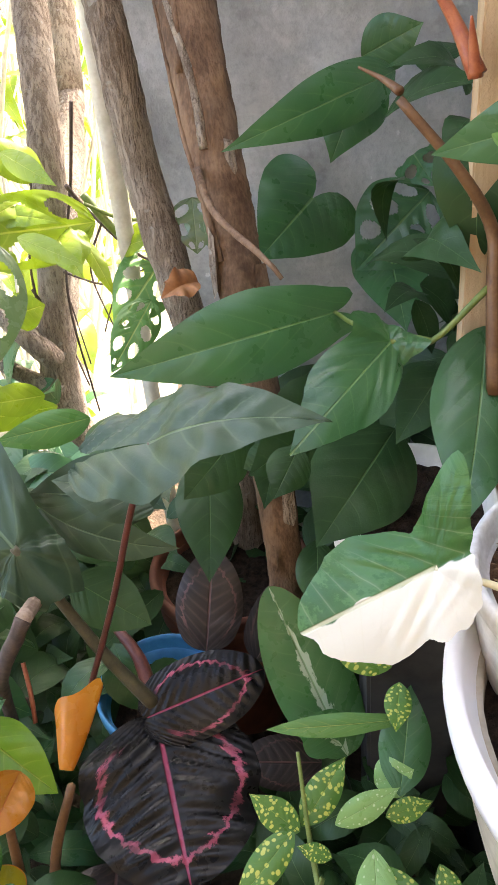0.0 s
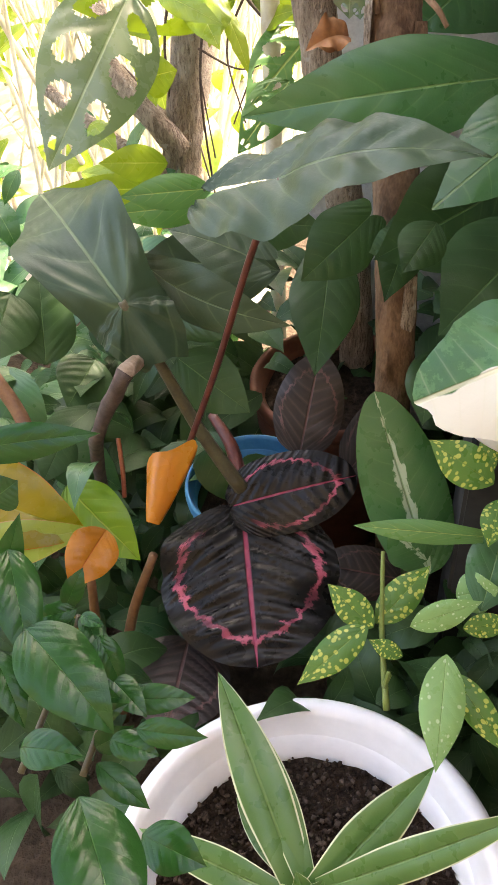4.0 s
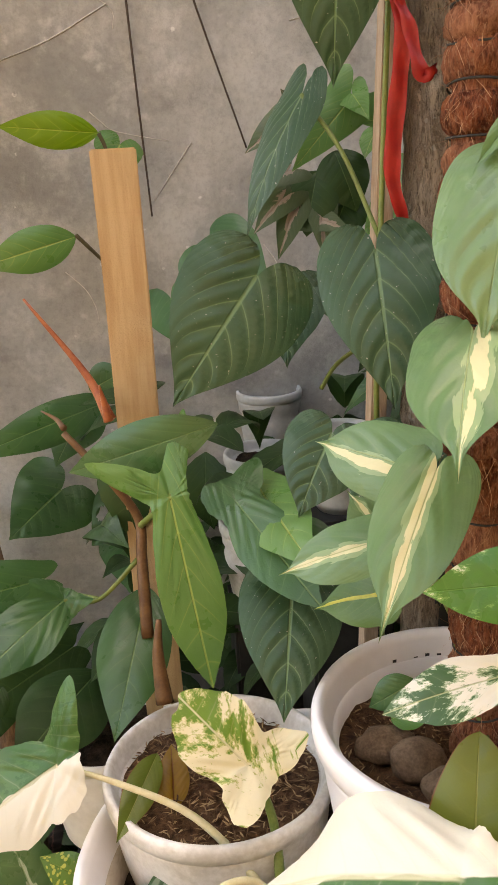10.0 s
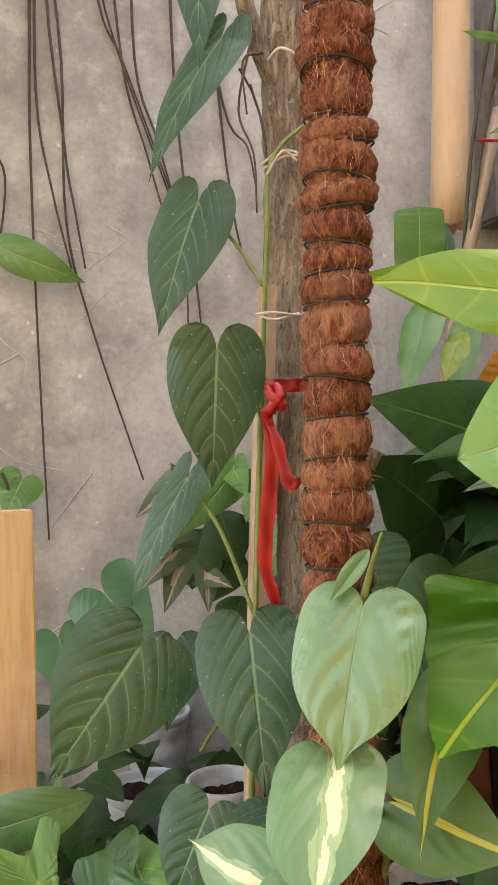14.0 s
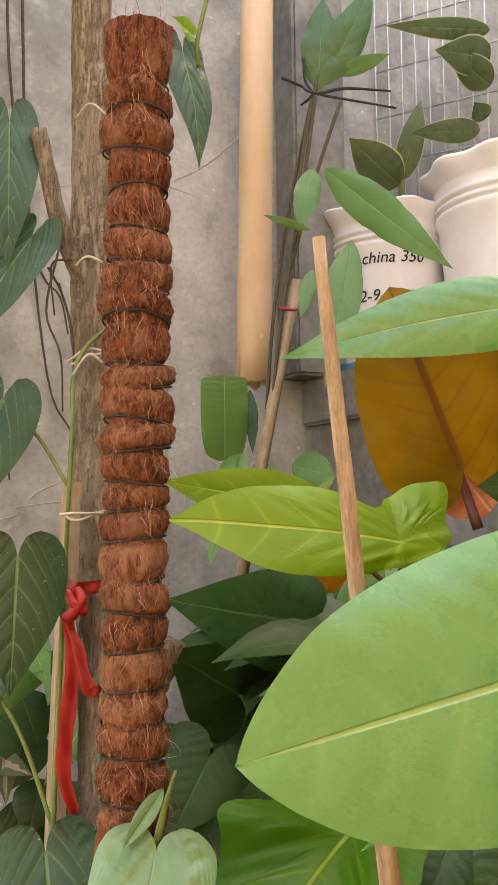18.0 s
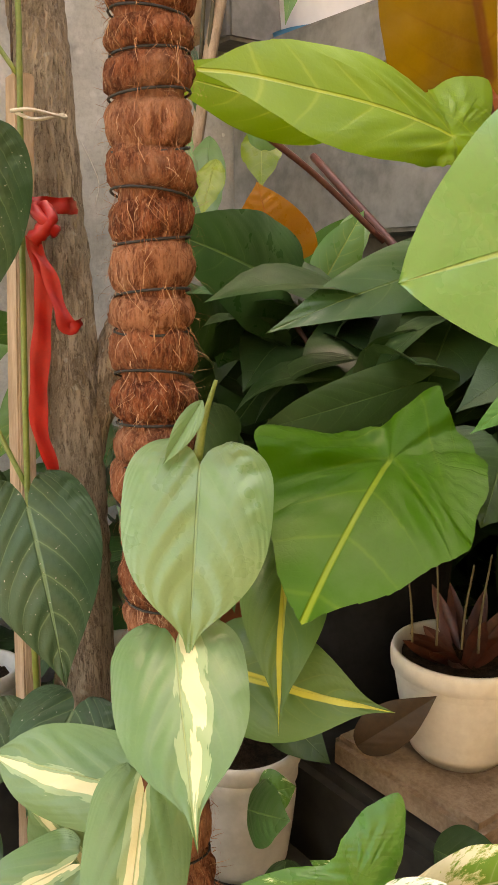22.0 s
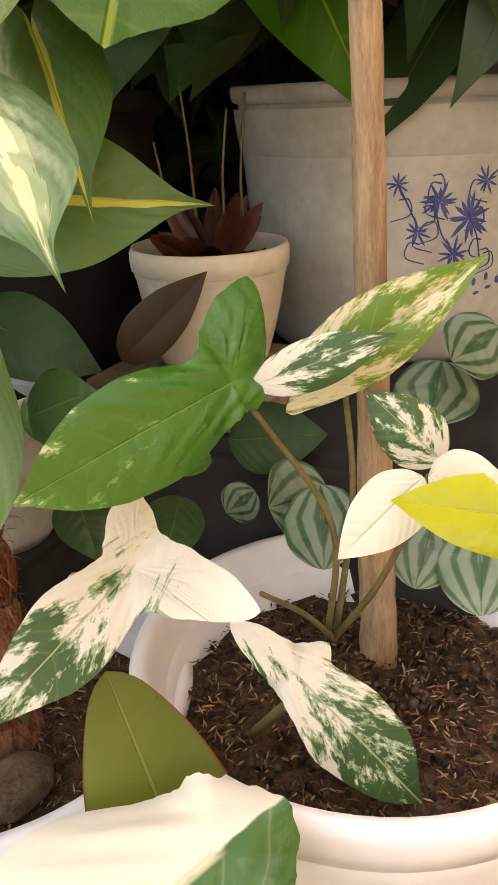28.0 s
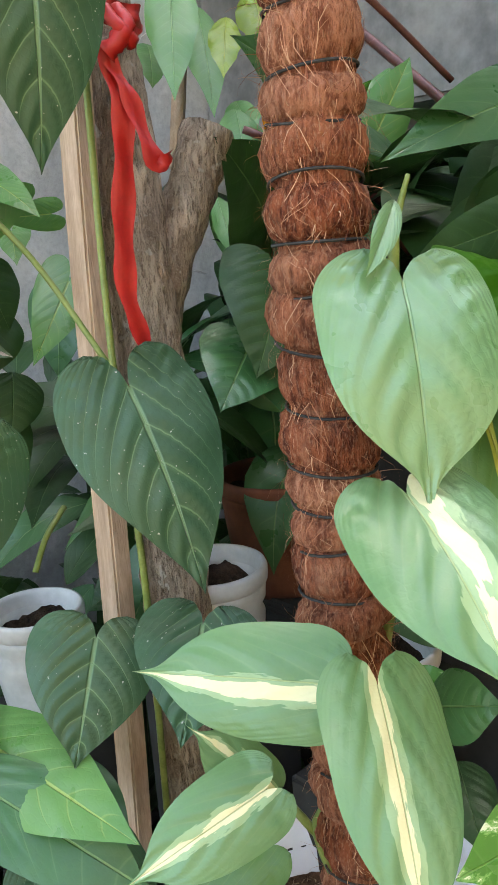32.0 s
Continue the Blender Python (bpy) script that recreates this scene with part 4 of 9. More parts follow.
def clods(parent, centre, r, count, size, seed):
    """Crumbs of earth and a few pale grains on a pot's soil."""
    rng = random.Random(seed)
    unit = [Vector(p).normalized() for p in ((1, 0, 0.2), (-1, 0.1, 0), (0, 1, 0.1), (0.1, -1, 0), (0, 0.1, 1), (0, 0, -1), (0.7, 0.7, 0.6), (-0.7, -0.6, 0.7))]
    tris = ((0, 6, 4), (6, 2, 4), (2, 1, 4), (1, 7, 4), (7, 3, 4), (3, 0, 4), (0, 2, 6), (1, 3, 7), (0, 5, 2), (2, 5, 1), (1, 5, 3), (3, 5, 0))
    verts, faces = [], []
    for _ in range(count):
        w, q = rng.random() * 6.283, r * math.sqrt(rng.random())
        c = Vector((centre[0] + q * math.cos(w), centre[1] + q * math.sin(w), centre[2] + 0.002))
        l = size * rng.uniform(0.3, 1.0) ** 2 + 0.0008
        rot = Euler((rng.random() * 6, rng.random() * 6, rng.random() * 6)).to_matrix()
        o = len(verts)
        verts += [c + rot @ (u * l * rng.uniform(0.7, 1.2)) for u in unit]
        faces += [tuple(o + k for k in t) for t in tris]
    return tagged(part("clod", verts, faces, CLOD, parent, "crumbly brown soil lumps and pale grains"), kind="stuff")


# ---- setting ----
def slab(name, lo, hi, material, label, category, cuts=0):
    ob = box(name, None, material, lo, hi, label, 0.006)
    return tagged(ob, label, category, kind="structure")


ground_v, ground_f = [], []
for i in range(41):
    for j in range(41):
        gx, gy = (i - 20) * 0.05 * abs((i - 20) * 0.05) * 60 + 0.3, (j - 20) * 0.05 * abs((j - 20) * 0.05) * 60 + 0.4
        ground_v.append((gx, gy, 0.03 * noise.noise((gx * 2, gy * 2, 0)) - 0.02 - 0.0))
        if i and j:
            q = i * 41 + j
            ground_f.append((q - 42, q - 1, q, q - 41))
tagged(part("ground", ground_v, [f[::-1] for f in ground_f], GROUND, None, "dark damp garden earth strewn with litter"), category="ground", kind="structure")
slab("wall_back", (-0.17, 1.10, -0.1), (1.75, 1.25, 3.2), CONCRETE, "weathered grey cement wall with pale blotches and scratches", "wall")
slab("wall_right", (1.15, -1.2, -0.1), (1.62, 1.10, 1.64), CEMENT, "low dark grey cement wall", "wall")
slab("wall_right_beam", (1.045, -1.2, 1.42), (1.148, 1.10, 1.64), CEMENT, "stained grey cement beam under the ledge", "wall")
slab("ledge", (1.035, -1.2, 1.64), (1.62, 1.10, 1.73), CEMENT, "dark grey cement ledge with a worn edge", "ledge")
slab("wall_right_upper", (1.62, -1.2, -0.1), (1.75, 1.10, 3.2), CONCRETE, "grey cement wall behind the ledge", "wall")
slab("pillar", (0.985, 1.02, 1.73), (1.10, 1.10, 3.2), CEMENT, "dark grey cement pillar at the corner", "pillar")

for i in range(26):
    rng = random.Random(70 + i)
    sx, sz, a = rng.uniform(0.0, 1.0), rng.uniform(0.9, 2.2), rng.uniform(0.3, 1.2) * rng.choice((-1, 1))
    pts = [(sx + q * 0.035 * rng.uniform(0.5, 1.5) * math.cos(a), 1.0992, sz + q * 0.035 * math.sin(a) + rng.uniform(-0.0015, 0.0015)) for q in range(4)]
    tube("scratch", bpy.data.objects["wall_back"], DUSTY_POT, pts, 0.0009, 0.0005, "thin scratch in the cement", seg=4, steps=3)
# ---- pots, stakes and supports ----
def coco_pole():
    ob = thing("fibre_pole", "upright pole wrapped in bound reddish-brown coconut fibre", "plant pole", (0.457, 0.33, 0.74))
    axis = [np.array(p) for p in ((0.457, 0.33, 0.74), (0.452, 0.33, 0.9), (0.446, 0.33, 1.07), (0.440, 0.328, 1.25), (0.441, 0.326, 1.45), (0.444, 0.326, 1.7), (0.445, 0.327, 1.884))]
    line = np.array(spline(axis, 12))
    rng = random.Random(5)
    tube("core", ob, COCO, axis, 0.022, 0.022)
    z, k = 0.745, 0
    fv, ff = [], []
    while z < 1.855:
        h = (1.888 - z if z > 1.82 else rng.uniform(0.018, 0.035)) if z > 1.0 else rng.uniform(0.03, 0.05)
        r = rng.uniform(0.026, 0.0305) - (0.002 if z < 0.95 else 0)
        verts, faces, seg, rows = [], [], 40, 9
        tx, ty = rng.uniform(-0.16, 0.16), rng.uniform(-0.16, 0.16)
        ox, oy = rng.uniform(-0.0012, 0.0012), rng.uniform(-0.0012, 0.0012)
        for i in range(rows + 1):
            s = i / rows
            c = [np.interp(z + h * s, line[:, 2], line[:, q]) for q in (0, 1)]
            rr = r * (0.7 + 0.3 * math.sin(math.pi * min(1, max(0, s))) ** 0.45)
            if z > 1.82 and s > 0.45:
                rr = 0.0285 * (1.0 - 0.04 * (s - 0.45))
            for j in range(seg):
                w = 2 * math.pi * j / seg
                q = rr * (1 + 0.11 * noise.noise((9 * math.cos(w) + 31 * k, 9 * math.sin(w), 2 * s)) + 0.05 * noise.noise((30 * math.cos(w), 30 * math.sin(w) + k, s)) + 0.03 * rng.uniform(-1, 1) * (0 < i < rows))
                x, y = q * math.cos(w), q * math.sin(w)
                verts.append((c[0] + ox + x, c[1] + oy + y, z + h * s + tx * x + ty * y))
            if i:
                o = (i - 1) * seg
                faces += [(o + j, o + (j + 1) % seg, o + seg + (j + 1) % seg, o + seg + j) for j in range(seg)]
        part("fibre_wrap", verts, faces, COCO, ob)
        c = [np.interp(z, line[:, 2], line[:, q]) for q in (0, 1)]
        ring = [(c[0] + ox + r * 0.9 * math.cos(w), c[1] + oy + r * 0.9 * math.sin(w), z + tx * r * math.cos(w) + ty * r * math.sin(w)) for w in np.linspace(0, 2 * math.pi, 25)]
        if k % 3 != 1 or z > 1.05:
            tube("twine", ob, TWINE, ring, 0.0009, 0.0009, seg=5, steps=1, label="black binding twine")
        # loose fibres
        for _ in range(42):
            w, zz = rng.random() * 6.283, z + h * rng.random()
            p = np.array((c[0] + r * 0.97 * math.cos(w), c[1] + r * 0.97 * math.sin(w), zz))
            d = np.array((math.cos(w), math.sin(w), 0)) * rng.uniform(0.05, 0.4) + np.array((rng.uniform(-1, 1), rng.uniform(-1, 1), rng.uniform(-1.3, 1.0)))
            d = d / np.linalg.norm(d) * rng.uniform(0.005, 0.02)
            out_ = np.array((math.cos(w), math.sin(w), 0)) * 0.004
            side = np.array((-math.sin(w), math.cos(w), 0.3)) * 0.00028
            o = len(fv)
            for q in (0, 0.35, 0.7, 1.0):
                m = p + d * q + out_ * math.sin(math.pi * q) + np.array((0, 0, -0.004)) * q * q
                fv += [m - side * (1.1 - q), m + side * (1.1 - q)]
            ff += [(o + 2 * q, o + 2 * q + 1, o + 2 * q + 3, o + 2 * q + 2) for q in range(3)]
        for _ in range(48):
            w, zz, l, lean = rng.random() * 6.283, z + h * rng.uniform(-0.1, 0.9), rng.uniform(0.3, 1.1) * h, rng.uniform(-0.5, 0.5)
            o = len(fv)
            for q in (0, 0.35, 0.7, 1.0):
                hh = min(1.0, max(0.0, (zz + l * q - z) / h))
                rr = r * (0.84 + 0.18 * math.sin(math.pi * hh) ** 0.5) + 0.0011 + 0.0008 * math.sin(5 * q + w)
                a = w + lean * q + 0.12 * math.sin(4 * q + 7 * w)
                m = np.array((c[0] + ox + rr * math.cos(a), c[1] + oy + rr * math.sin(a), zz + l * q + tx * rr * math.cos(a) + ty * rr * math.sin(a)))
                side = np.array((-math.sin(a), math.cos(a), 0)) * 0.0002
                fv += [m - side, m + side]
            ff += [(o + 2 * q, o + 2 * q + 1, o + 2 * q + 3, o + 2 * q + 2) for q in range(3)]
        z += h
        k += 1
    tagged(part("loose_fibre", fv, ff, FIBRE, ob, "wispy loose coconut fibres"), kind="stuff")


coco_pole()

stake = thing("timber_stake", "sawn pale timber stake with square edges", "plant stake", (0.183, 0.69, 0.25))
post("shaft", stake, LUMBER, (0.183, 0.69, 0.25), (0.183, 0.69, 1.285), 0.048, 0.024, turn=0, seed=3)
stake2 = thing("thin_stake", "thin weathered timber stake tied to a trunk", "plant stake", (0.408, 0.54, 0.6))
post("shaft", stake2, LUMBER_GREY, (0.405, 0.54, 0.6), (0.444, 0.54, 1.517), 0.024, 0.016, seed=8)
stick = thing("bamboo_stick", "worn tan stick standing in a white pot", "plant stake", (0.578, 0.113, 0.79))
tube("shaft", stick, REDSTICK, [(0.578, 0.113, 0.79), (0.558, 0.115, 1.0), (0.5285, 0.117, 1.29), (0.491, 0.12, 1.655)], 0.0125, 0.0042, seg=8, lumps=0.16, steps=14)


def hollow_bamboo():
    ob = thing("bamboo_pole", "thick pale bamboo pole with a cut hollow end", "bamboo pole", (0.883, 1.0, 1.705))
    a, b = Vector((0.883, 1.0, 1.705)), Vector((0.913, 1.0, 3.0))
    verts, faces, seg = [], [], 32
    stations = [(0, 0.0315), (0.08, 0.031), (0.13, 0.031), (0.3, 0.0305), (0.6, 0.03), (1.295, 0.029)]
    for r_off in (0.0, -0.004):
        for z, r in stations:
            for k in range(seg):
                w = 2 * math.pi * k / seg
                edge = 0.014 * noise.noise((3 * math.cos(w), 3 * math.sin(w), 1)) if z == 0 else 0
                verts.append(a + (b - a).normalized() * (z + edge) + Vector(((r + r_off) * math.cos(w), (r + r_off) * math.sin(w), 0)))
    n = len(stations)
    for s in range(2):
        for i in range(n - 1):
            o = (s * n + i) * seg
            for k in range(seg):
                f = (o + k, o + (k + 1) % seg, o + seg + (k + 1) % seg, o + seg + k)
                faces.append(f if s == 0 else f[::-1])
    faces += [(k, n * seg + k, n * seg + (k + 1) % seg, (k + 1) % seg) for k in range(seg)]
    part("culm", verts, faces, BAMBOO, ob)
    tube("knot", ob, BAMBOO, [(0.886, 0.972, 1.782), (0.886, 0.970, 1.786), (0.886, 0.968, 1.79)], 0.006, 0.003)


hollow_bamboo()


def trunk(name, label, points, r0, r1, material, branches=(), seed=0):
    ob = thing(name, label, "tree", points[0])
    tube("trunk", ob, material, points, r0, r1, seg=24, steps=26, lumps=0.14, seed=seed)
    for pts, ra, rb in branches:
        tube("branch", ob, material, pts, ra, rb, seg=10, steps=8, lumps=0.14, seed=seed + 1)
    return ob


trunk("tree", "slim tree with rough grey-brown bark near the wall", [(0.475, 0.530, 0.000), (0.474, 0.530, 0.600), (0.476, 0.535, 1.000), (0.480, 0.547, 1.250), (0.479, 0.572, 1.500), (0.480, 0.596, 1.750), (0.486, 0.620, 2.600)], 0.03, 0.022, BARK,
      [([(0.478, 0.545, 1.17), (0.503, 0.541, 1.25), (0.528, 0.534, 1.31), (0.546, 0.530, 1.352)], 0.017, 0.021), ([(0.479, 0.59, 1.72), (0.44, 0.58, 1.80), (0.415, 0.575, 1.9)], 0.012, 0.009)], 3)

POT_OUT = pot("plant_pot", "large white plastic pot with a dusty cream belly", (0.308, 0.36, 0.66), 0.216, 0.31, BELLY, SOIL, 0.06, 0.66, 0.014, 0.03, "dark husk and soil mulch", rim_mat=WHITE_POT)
chips("husk_mulch", POT_OUT, CHIP, (0.33, 0.33, 0.602), 0.17, 1100, 0.0028, 2, "scattered pale husk chips")
POT_IN = pot("plant_pot", "smaller dusty white pot full of brown husk", (0.235, 0.44, 0.705), 0.114, 0.125, DUSTY_POT, HUSK, 0.02, 0.8, 0.009, 0.018, "reddish-brown husk mulch")
chips("husk_mulch", POT_IN, CHIP, (0.235, 0.44, 0.688), 0.095, 1100, 0.0042, 3, "scattered reddish husk chips")
POT_COCO = pot("plant_pot", "round white pot holding a fibre pole and stones", (0.447, 0.335, 0.81), 0.136, 0.21, WHITE_POT, HUSK, 0.045, 0.7, 0.012, 0.024, "brown husk mulch")
chips("husk_mulch", POT_COCO, CHIP, (0.447, 0.335, 0.767), 0.11, 900, 0.0034, 4, "scattered husk chips")
POT_RIGHT = pot("plant_pot", "white glazed pot with dark soil and husk", (0.533, 0.107, 0.846), 0.14, 0.21, WHITE_POT, HUSK, 0.045, 0.72, 0.013, 0.024, "dark soil mixed with husk chips")
chips("husk_mulch", POT_RIGHT, CHIP, (0.533, 0.107, 0.803), 0.115, 1500, 0.0032, 5, "scattered pale husk chips")
POT_DRAC = pot("plant_pot", "white glazed pot with a broad flat rim", (-0.062, 0.237, 0.27), 0.182, 0.25, WHITE_POT, SOIL, 0.07, 0.7, 0.02, 0.03, "dark lumpy soil")
clods(POT_DRAC, (-0.062, 0.237, 0.203), 0.145, 2800, 0.0034, 6)
clods(POT_OUT, (0.308, 0.36, 0.602), 0.175, 1500, 0.0036, 7)
clods(POT_RIGHT, (0.533, 0.107, 0.803), 0.11, 700, 0.0032, 8)
pot("plant_pot", "blue plastic pot half hidden by dark leaves", (-0.189, 0.685, 0.300), 0.086, 0.2, BLUE_POT, SOIL, 0.04, 0.75, 0.006, 0.018)
POT_SMALL = pot("plant_pot", "small cream plastic pot on a pale brick", (0.735, 0.305, 1.035), 0.064, 0.1, CREAM_POT, SOIL, 0.012, 0.66, 0.006, 0.017)
POT_FLOWER = pot("plant_pot", "large white pot printed with blue chrysanthemums", (0.985, 0.22, 1.15), 0.165, 0.245, GREYED_POT, SOIL, 0.015, 0.78, 0.006, 0.014)
pot("plant_pot", "brown clay pot in the shade", (-0.11, 0.90, 0.30), 0.12, 0.3, TERRA, SOIL)
pot("plant_pot", "lower white pot beside a plank", (0.31, 0.07, 0.46), 0.13, 0.2, WHITE_POT, SOIL)
tagged(box("shelf_block", None, CEMENT_SHADED, (0.64, 0.05, 0.0), (1.12, 0.62, 0.905), "cement block shelf under small pots, shade in its colour", 0.01), category="shelf")
tagged(box("brick", None, BRICK, (0.66, 0.22, 0.905), (0.81, 0.39, 0.935), "pale worn brick under a small pot", 0.006, 0.006, 3), category="brick")
tagged(box("bench", None, LUMBER_GREY, (0.19, 0.24, 0.32), (0.62, 0.80, 0.35), "weathered plank bench under the pots", 0.004), category="bench")
tagged(box("concrete_block", None, CEMENT_SHADED, (0.45, 0.02, 0.35), (0.62, 0.19, 0.637), "grey concrete block under a white pot", 0.006), category="block")
tagged(box("concrete_block", None, CEMENT_SHADED, (0.2, 0.2, 0.0), (0.55, 0.7, 0.32), "grey concrete block under a bench", 0.006), category="block")
tagged(box("concrete_block", None, CEMENT_SHADED, (0.24, 0.0, 0.0), (0.4, 0.14, 0.26), "grey concrete block under a low pot", 0.006), category="block")

for ob_, c_, r_, z_ in ((POT_SMALL, (0.735, 0.305), 0.064, 1.035), (POT_FLOWER, (0.985, 0.22), 0.165, 1.15)):
    lathe("belt", ob_, CREAM_POT if r_ < 0.1 else GREYED_POT, (c_[0], c_[1], z_), [(r_ * 0.93, -0.34 * r_ - 0.004), (r_ * 0.955, -0.34 * r_), (r_ * 0.975, -0.2 * r_), (r_ * 0.985, -0.12 * r_)], 56, "stepped belt under the rim")
# ---- plants ----

velvet = thing("climbing_philodendron", "dark velvety heart-leaved philodendron climbing a stake and trunk", "plant", (0.430, 0.530, 0.620))
leaf(velvet, "heart", HEART, (0.307, 0.531, 1.160), (0.220, 0.511, 1.048), 0.064, (-0.09, -0.96, 0.25), fold=0.12)
leaf(velvet, "heart", HEART, (0.402, 0.462, 1.183), (0.401, 0.402, 1.058), 0.052, (-0.24, -0.87, 0.42), fold=0.1)
leaf(velvet, "heart", HEART, (0.378, 0.477, 1.445), (0.374, 0.488, 1.316), 0.046, (-0.21, -0.98, -0.08))
leaf(velvet, "heart", HEART, (0.375, 0.549, 1.599), (0.332, 0.536, 1.464), 0.042, (-0.46, -0.86, 0.23))
leaf(velvet, "heart", HEART, (0.405, 0.568, 1.774), (0.327, 0.553, 1.619), 0.034, (-0.59, -0.72, 0.36))
leaf(velvet, "heart", HEART, (0.387, 0.592, 1.908), (0.380, 0.555, 1.732), 0.033, (-0.16, -0.96, 0.21))
leaf(velvet, "heart", HEART, (0.367, 0.592, 1.321), (0.307, 0.586, 1.190), 0.030, (-0.73, -0.58, 0.36))
leaf(velvet, "heart", HEART, (0.363, 0.476, 1.019), (0.327, 0.461, 0.945), 0.044, (-0.48, -0.79, 0.39))
leaf(velvet, "heart", HEART, (0.416, 0.427, 1.024), (0.359, 0.387, 0.976), 0.043, (-0.27, -0.55, 0.79))
leaf(velvet, "heart", HEART, (0.355, 0.613, 1.139), (0.340, 0.572, 1.062), 0.039, (-0.35, -0.80, 0.49))
leaf(velvet, "heart", HEART, (0.602, 0.620, 2.053), (0.613, 0.600, 1.897), 0.036, (0.25, -0.95, 0.1), fold=0.12)
leaf(velvet, "drop", LIME, (0.605, 0.600, 2.067), (0.574, 0.590, 2.078), 0.016, (0.1, -0.95, 0.2), fold=0.5, name="new_leaf")
stem(velvet, STEM_GREEN, [(0.618, 0.610, 2.033), (0.613, 0.600, 2.063), (0.633, 0.600, 2.148)], 0.0032, 0.0026)
stem(velvet, STEM_GREEN, [(0.425, 0.515, 0.650), (0.405, 0.473, 1.018), (0.418, 0.502, 1.199), (0.428, 0.511, 1.383), (0.438, 0.519, 1.551), (0.451, 0.543, 1.645), (0.503, 0.556, 1.699)], 0.0028, 0.0022)
stem(velvet, STEM_GREEN, [(0.418, 0.502, 1.188), (0.396, 0.552, 1.266), (0.367, 0.592, 1.321)], 0.0022, None)
stem(velvet, STEM_GREEN, [(0.374, 0.571, 1.038), (0.391, 0.579, 1.059), (0.418, 0.594, 1.073)], 0.0024, None)
stem(velvet, STEM_GREEN, [(0.428, 0.511, 1.383), (0.409, 0.497, 1.425), (0.378, 0.477, 1.445)], 0.0020, None)
stem(velvet, STEM_GREEN, [(0.434, 0.518, 1.513), (0.411, 0.546, 1.562), (0.375, 0.549, 1.599)], 0.0020, None)
stem(velvet, STEM_GREEN, [(0.417, 0.502, 1.188), (0.410, 0.482, 1.171), (0.402, 0.462, 1.183)], 0.0020, None)

striped = thing("striped_philodendron", "heart-leaved philodendron with yellow-striped leaves on a fibre pole", "plant", (0.450, 0.300, 0.780))
leaf(striped, "driptip", GHEART, (0.440, 0.275, 1.245), (0.405, 0.236, 1.139), 0.0455, (-0.49, -0.76, 0.42), fold=0.2, bend=0.07, wave=0.012)
leaf(striped, "driptip", BRASIL, (0.405, 0.249, 1.149), (0.363, 0.162, 1.084), 0.0385, (-0.41, -0.51, 0.76), fold=0.16, bend=0.07)
leaf(striped, "driptip", BRASIL, (0.384, 0.254, 1.058), (0.324, 0.183, 0.977), 0.031, (-0.28, -0.60, 0.74))
leaf(striped, "driptip", BRASIL, (0.383, 0.289, 1.046), (0.328, 0.382, 1.044), 0.031, (-0.71, -0.41, 0.58))
leaf(striped, "driptip", BRASIL, (0.361, 0.317, 0.981), (0.289, 0.355, 0.942), 0.025, (-0.60, -0.56, 0.56))
leaf(striped, "driptip", BRASIL, (0.373, 0.329, 0.969), (0.349, 0.365, 1.007), 0.020, (-0.14, -0.77, 0.62))
leaf(striped, "cordtip", BRASIL_DARK, (0.376, 0.339, 0.924), (0.324, 0.389, 0.889), 0.025, (-0.74, -0.41, 0.53))
leaf(striped, "cordtip", BRASIL_DARK, (0.510, 0.277, 1.177), (0.451, 0.211, 1.092), 0.030, (-0.44, -0.53, 0.72), fold=0.35)
leaf(striped, "cordtip", BRASIL_DARK, (0.468, 0.280, 1.100), (0.528, 0.190, 1.091), 0.038, (-0.74, -0.53, 0.41), fold=0.25)
leaf(striped, "lance", GHEART, (0.449, 0.285, 1.284), (0.416, 0.278, 1.249), 0.007, (-0.27, -0.86, 0.43), fold=0.8, name='new_leaf')
stem(striped, STEM_GREEN, [(0.458, 0.283, 1.296), (0.451, 0.286, 1.272), (0.443, 0.283, 1.247)], 0.0012, 0.0035)
stem(striped, STEM_GREEN, [(0.450, 0.300, 0.790), (0.436, 0.352, 0.888), (0.451, 0.327, 0.937), (0.474, 0.314, 1.051), (0.476, 0.313, 1.078), (0.428, 0.254, 1.122), (0.445, 0.288, 1.246)], 0.0035, None)
stem(striped, STEM_GREEN, [(0.436, 0.352, 0.888), (0.427, 0.388, 0.918), (0.423, 0.403, 0.932)], 0.0030, None)
stem(striped, STEM_GREEN, [(0.439, 0.351, 0.894), (0.447, 0.335, 0.914), (0.438, 0.316, 0.950)], 0.0030, None)

cream_plant = thing("variegated_alocasia", "variegated alocasia with half-cream arrow leaves on pale stalks", "plant", (0.290, 0.330, 0.600))
leaf(cream_plant, "arrowbody", CREAM_HALF_B, (0.087, 0.403, 0.752), (-0.012, 0.415, 0.677), 0.046, (-0.47, -0.72, 0.51), notch=0.1, fold=-0.05, wave=0.06, lobes=(((0.101, 0.431, 0.828), 0.020), ((0.089, 0.366, 0.720), 0.030),))
leaf(cream_plant, "arrowbody", YELLOWED, (0.256, 0.357, 0.763), (0.198, 0.399, 0.817), 0.037, (-0.05, -0.82, 0.57), bend=0.08, notch=0.1, wave=0.1, lobes=(((0.313, 0.363, 0.781), 0.021), ((0.243, 0.306, 0.740), 0.022),))
leaf(cream_plant, "arrowbody", CREAM, (0.169, 0.267, 0.657), (0.141, 0.109, 0.720), 0.045, (0.37, 0.29, 0.88), bend=0.06, wave=0.1, notch=0.06, lobes=(((0.148, 0.265, 0.716), 0.030), ((0.218, 0.262, 0.673), 0.032),))
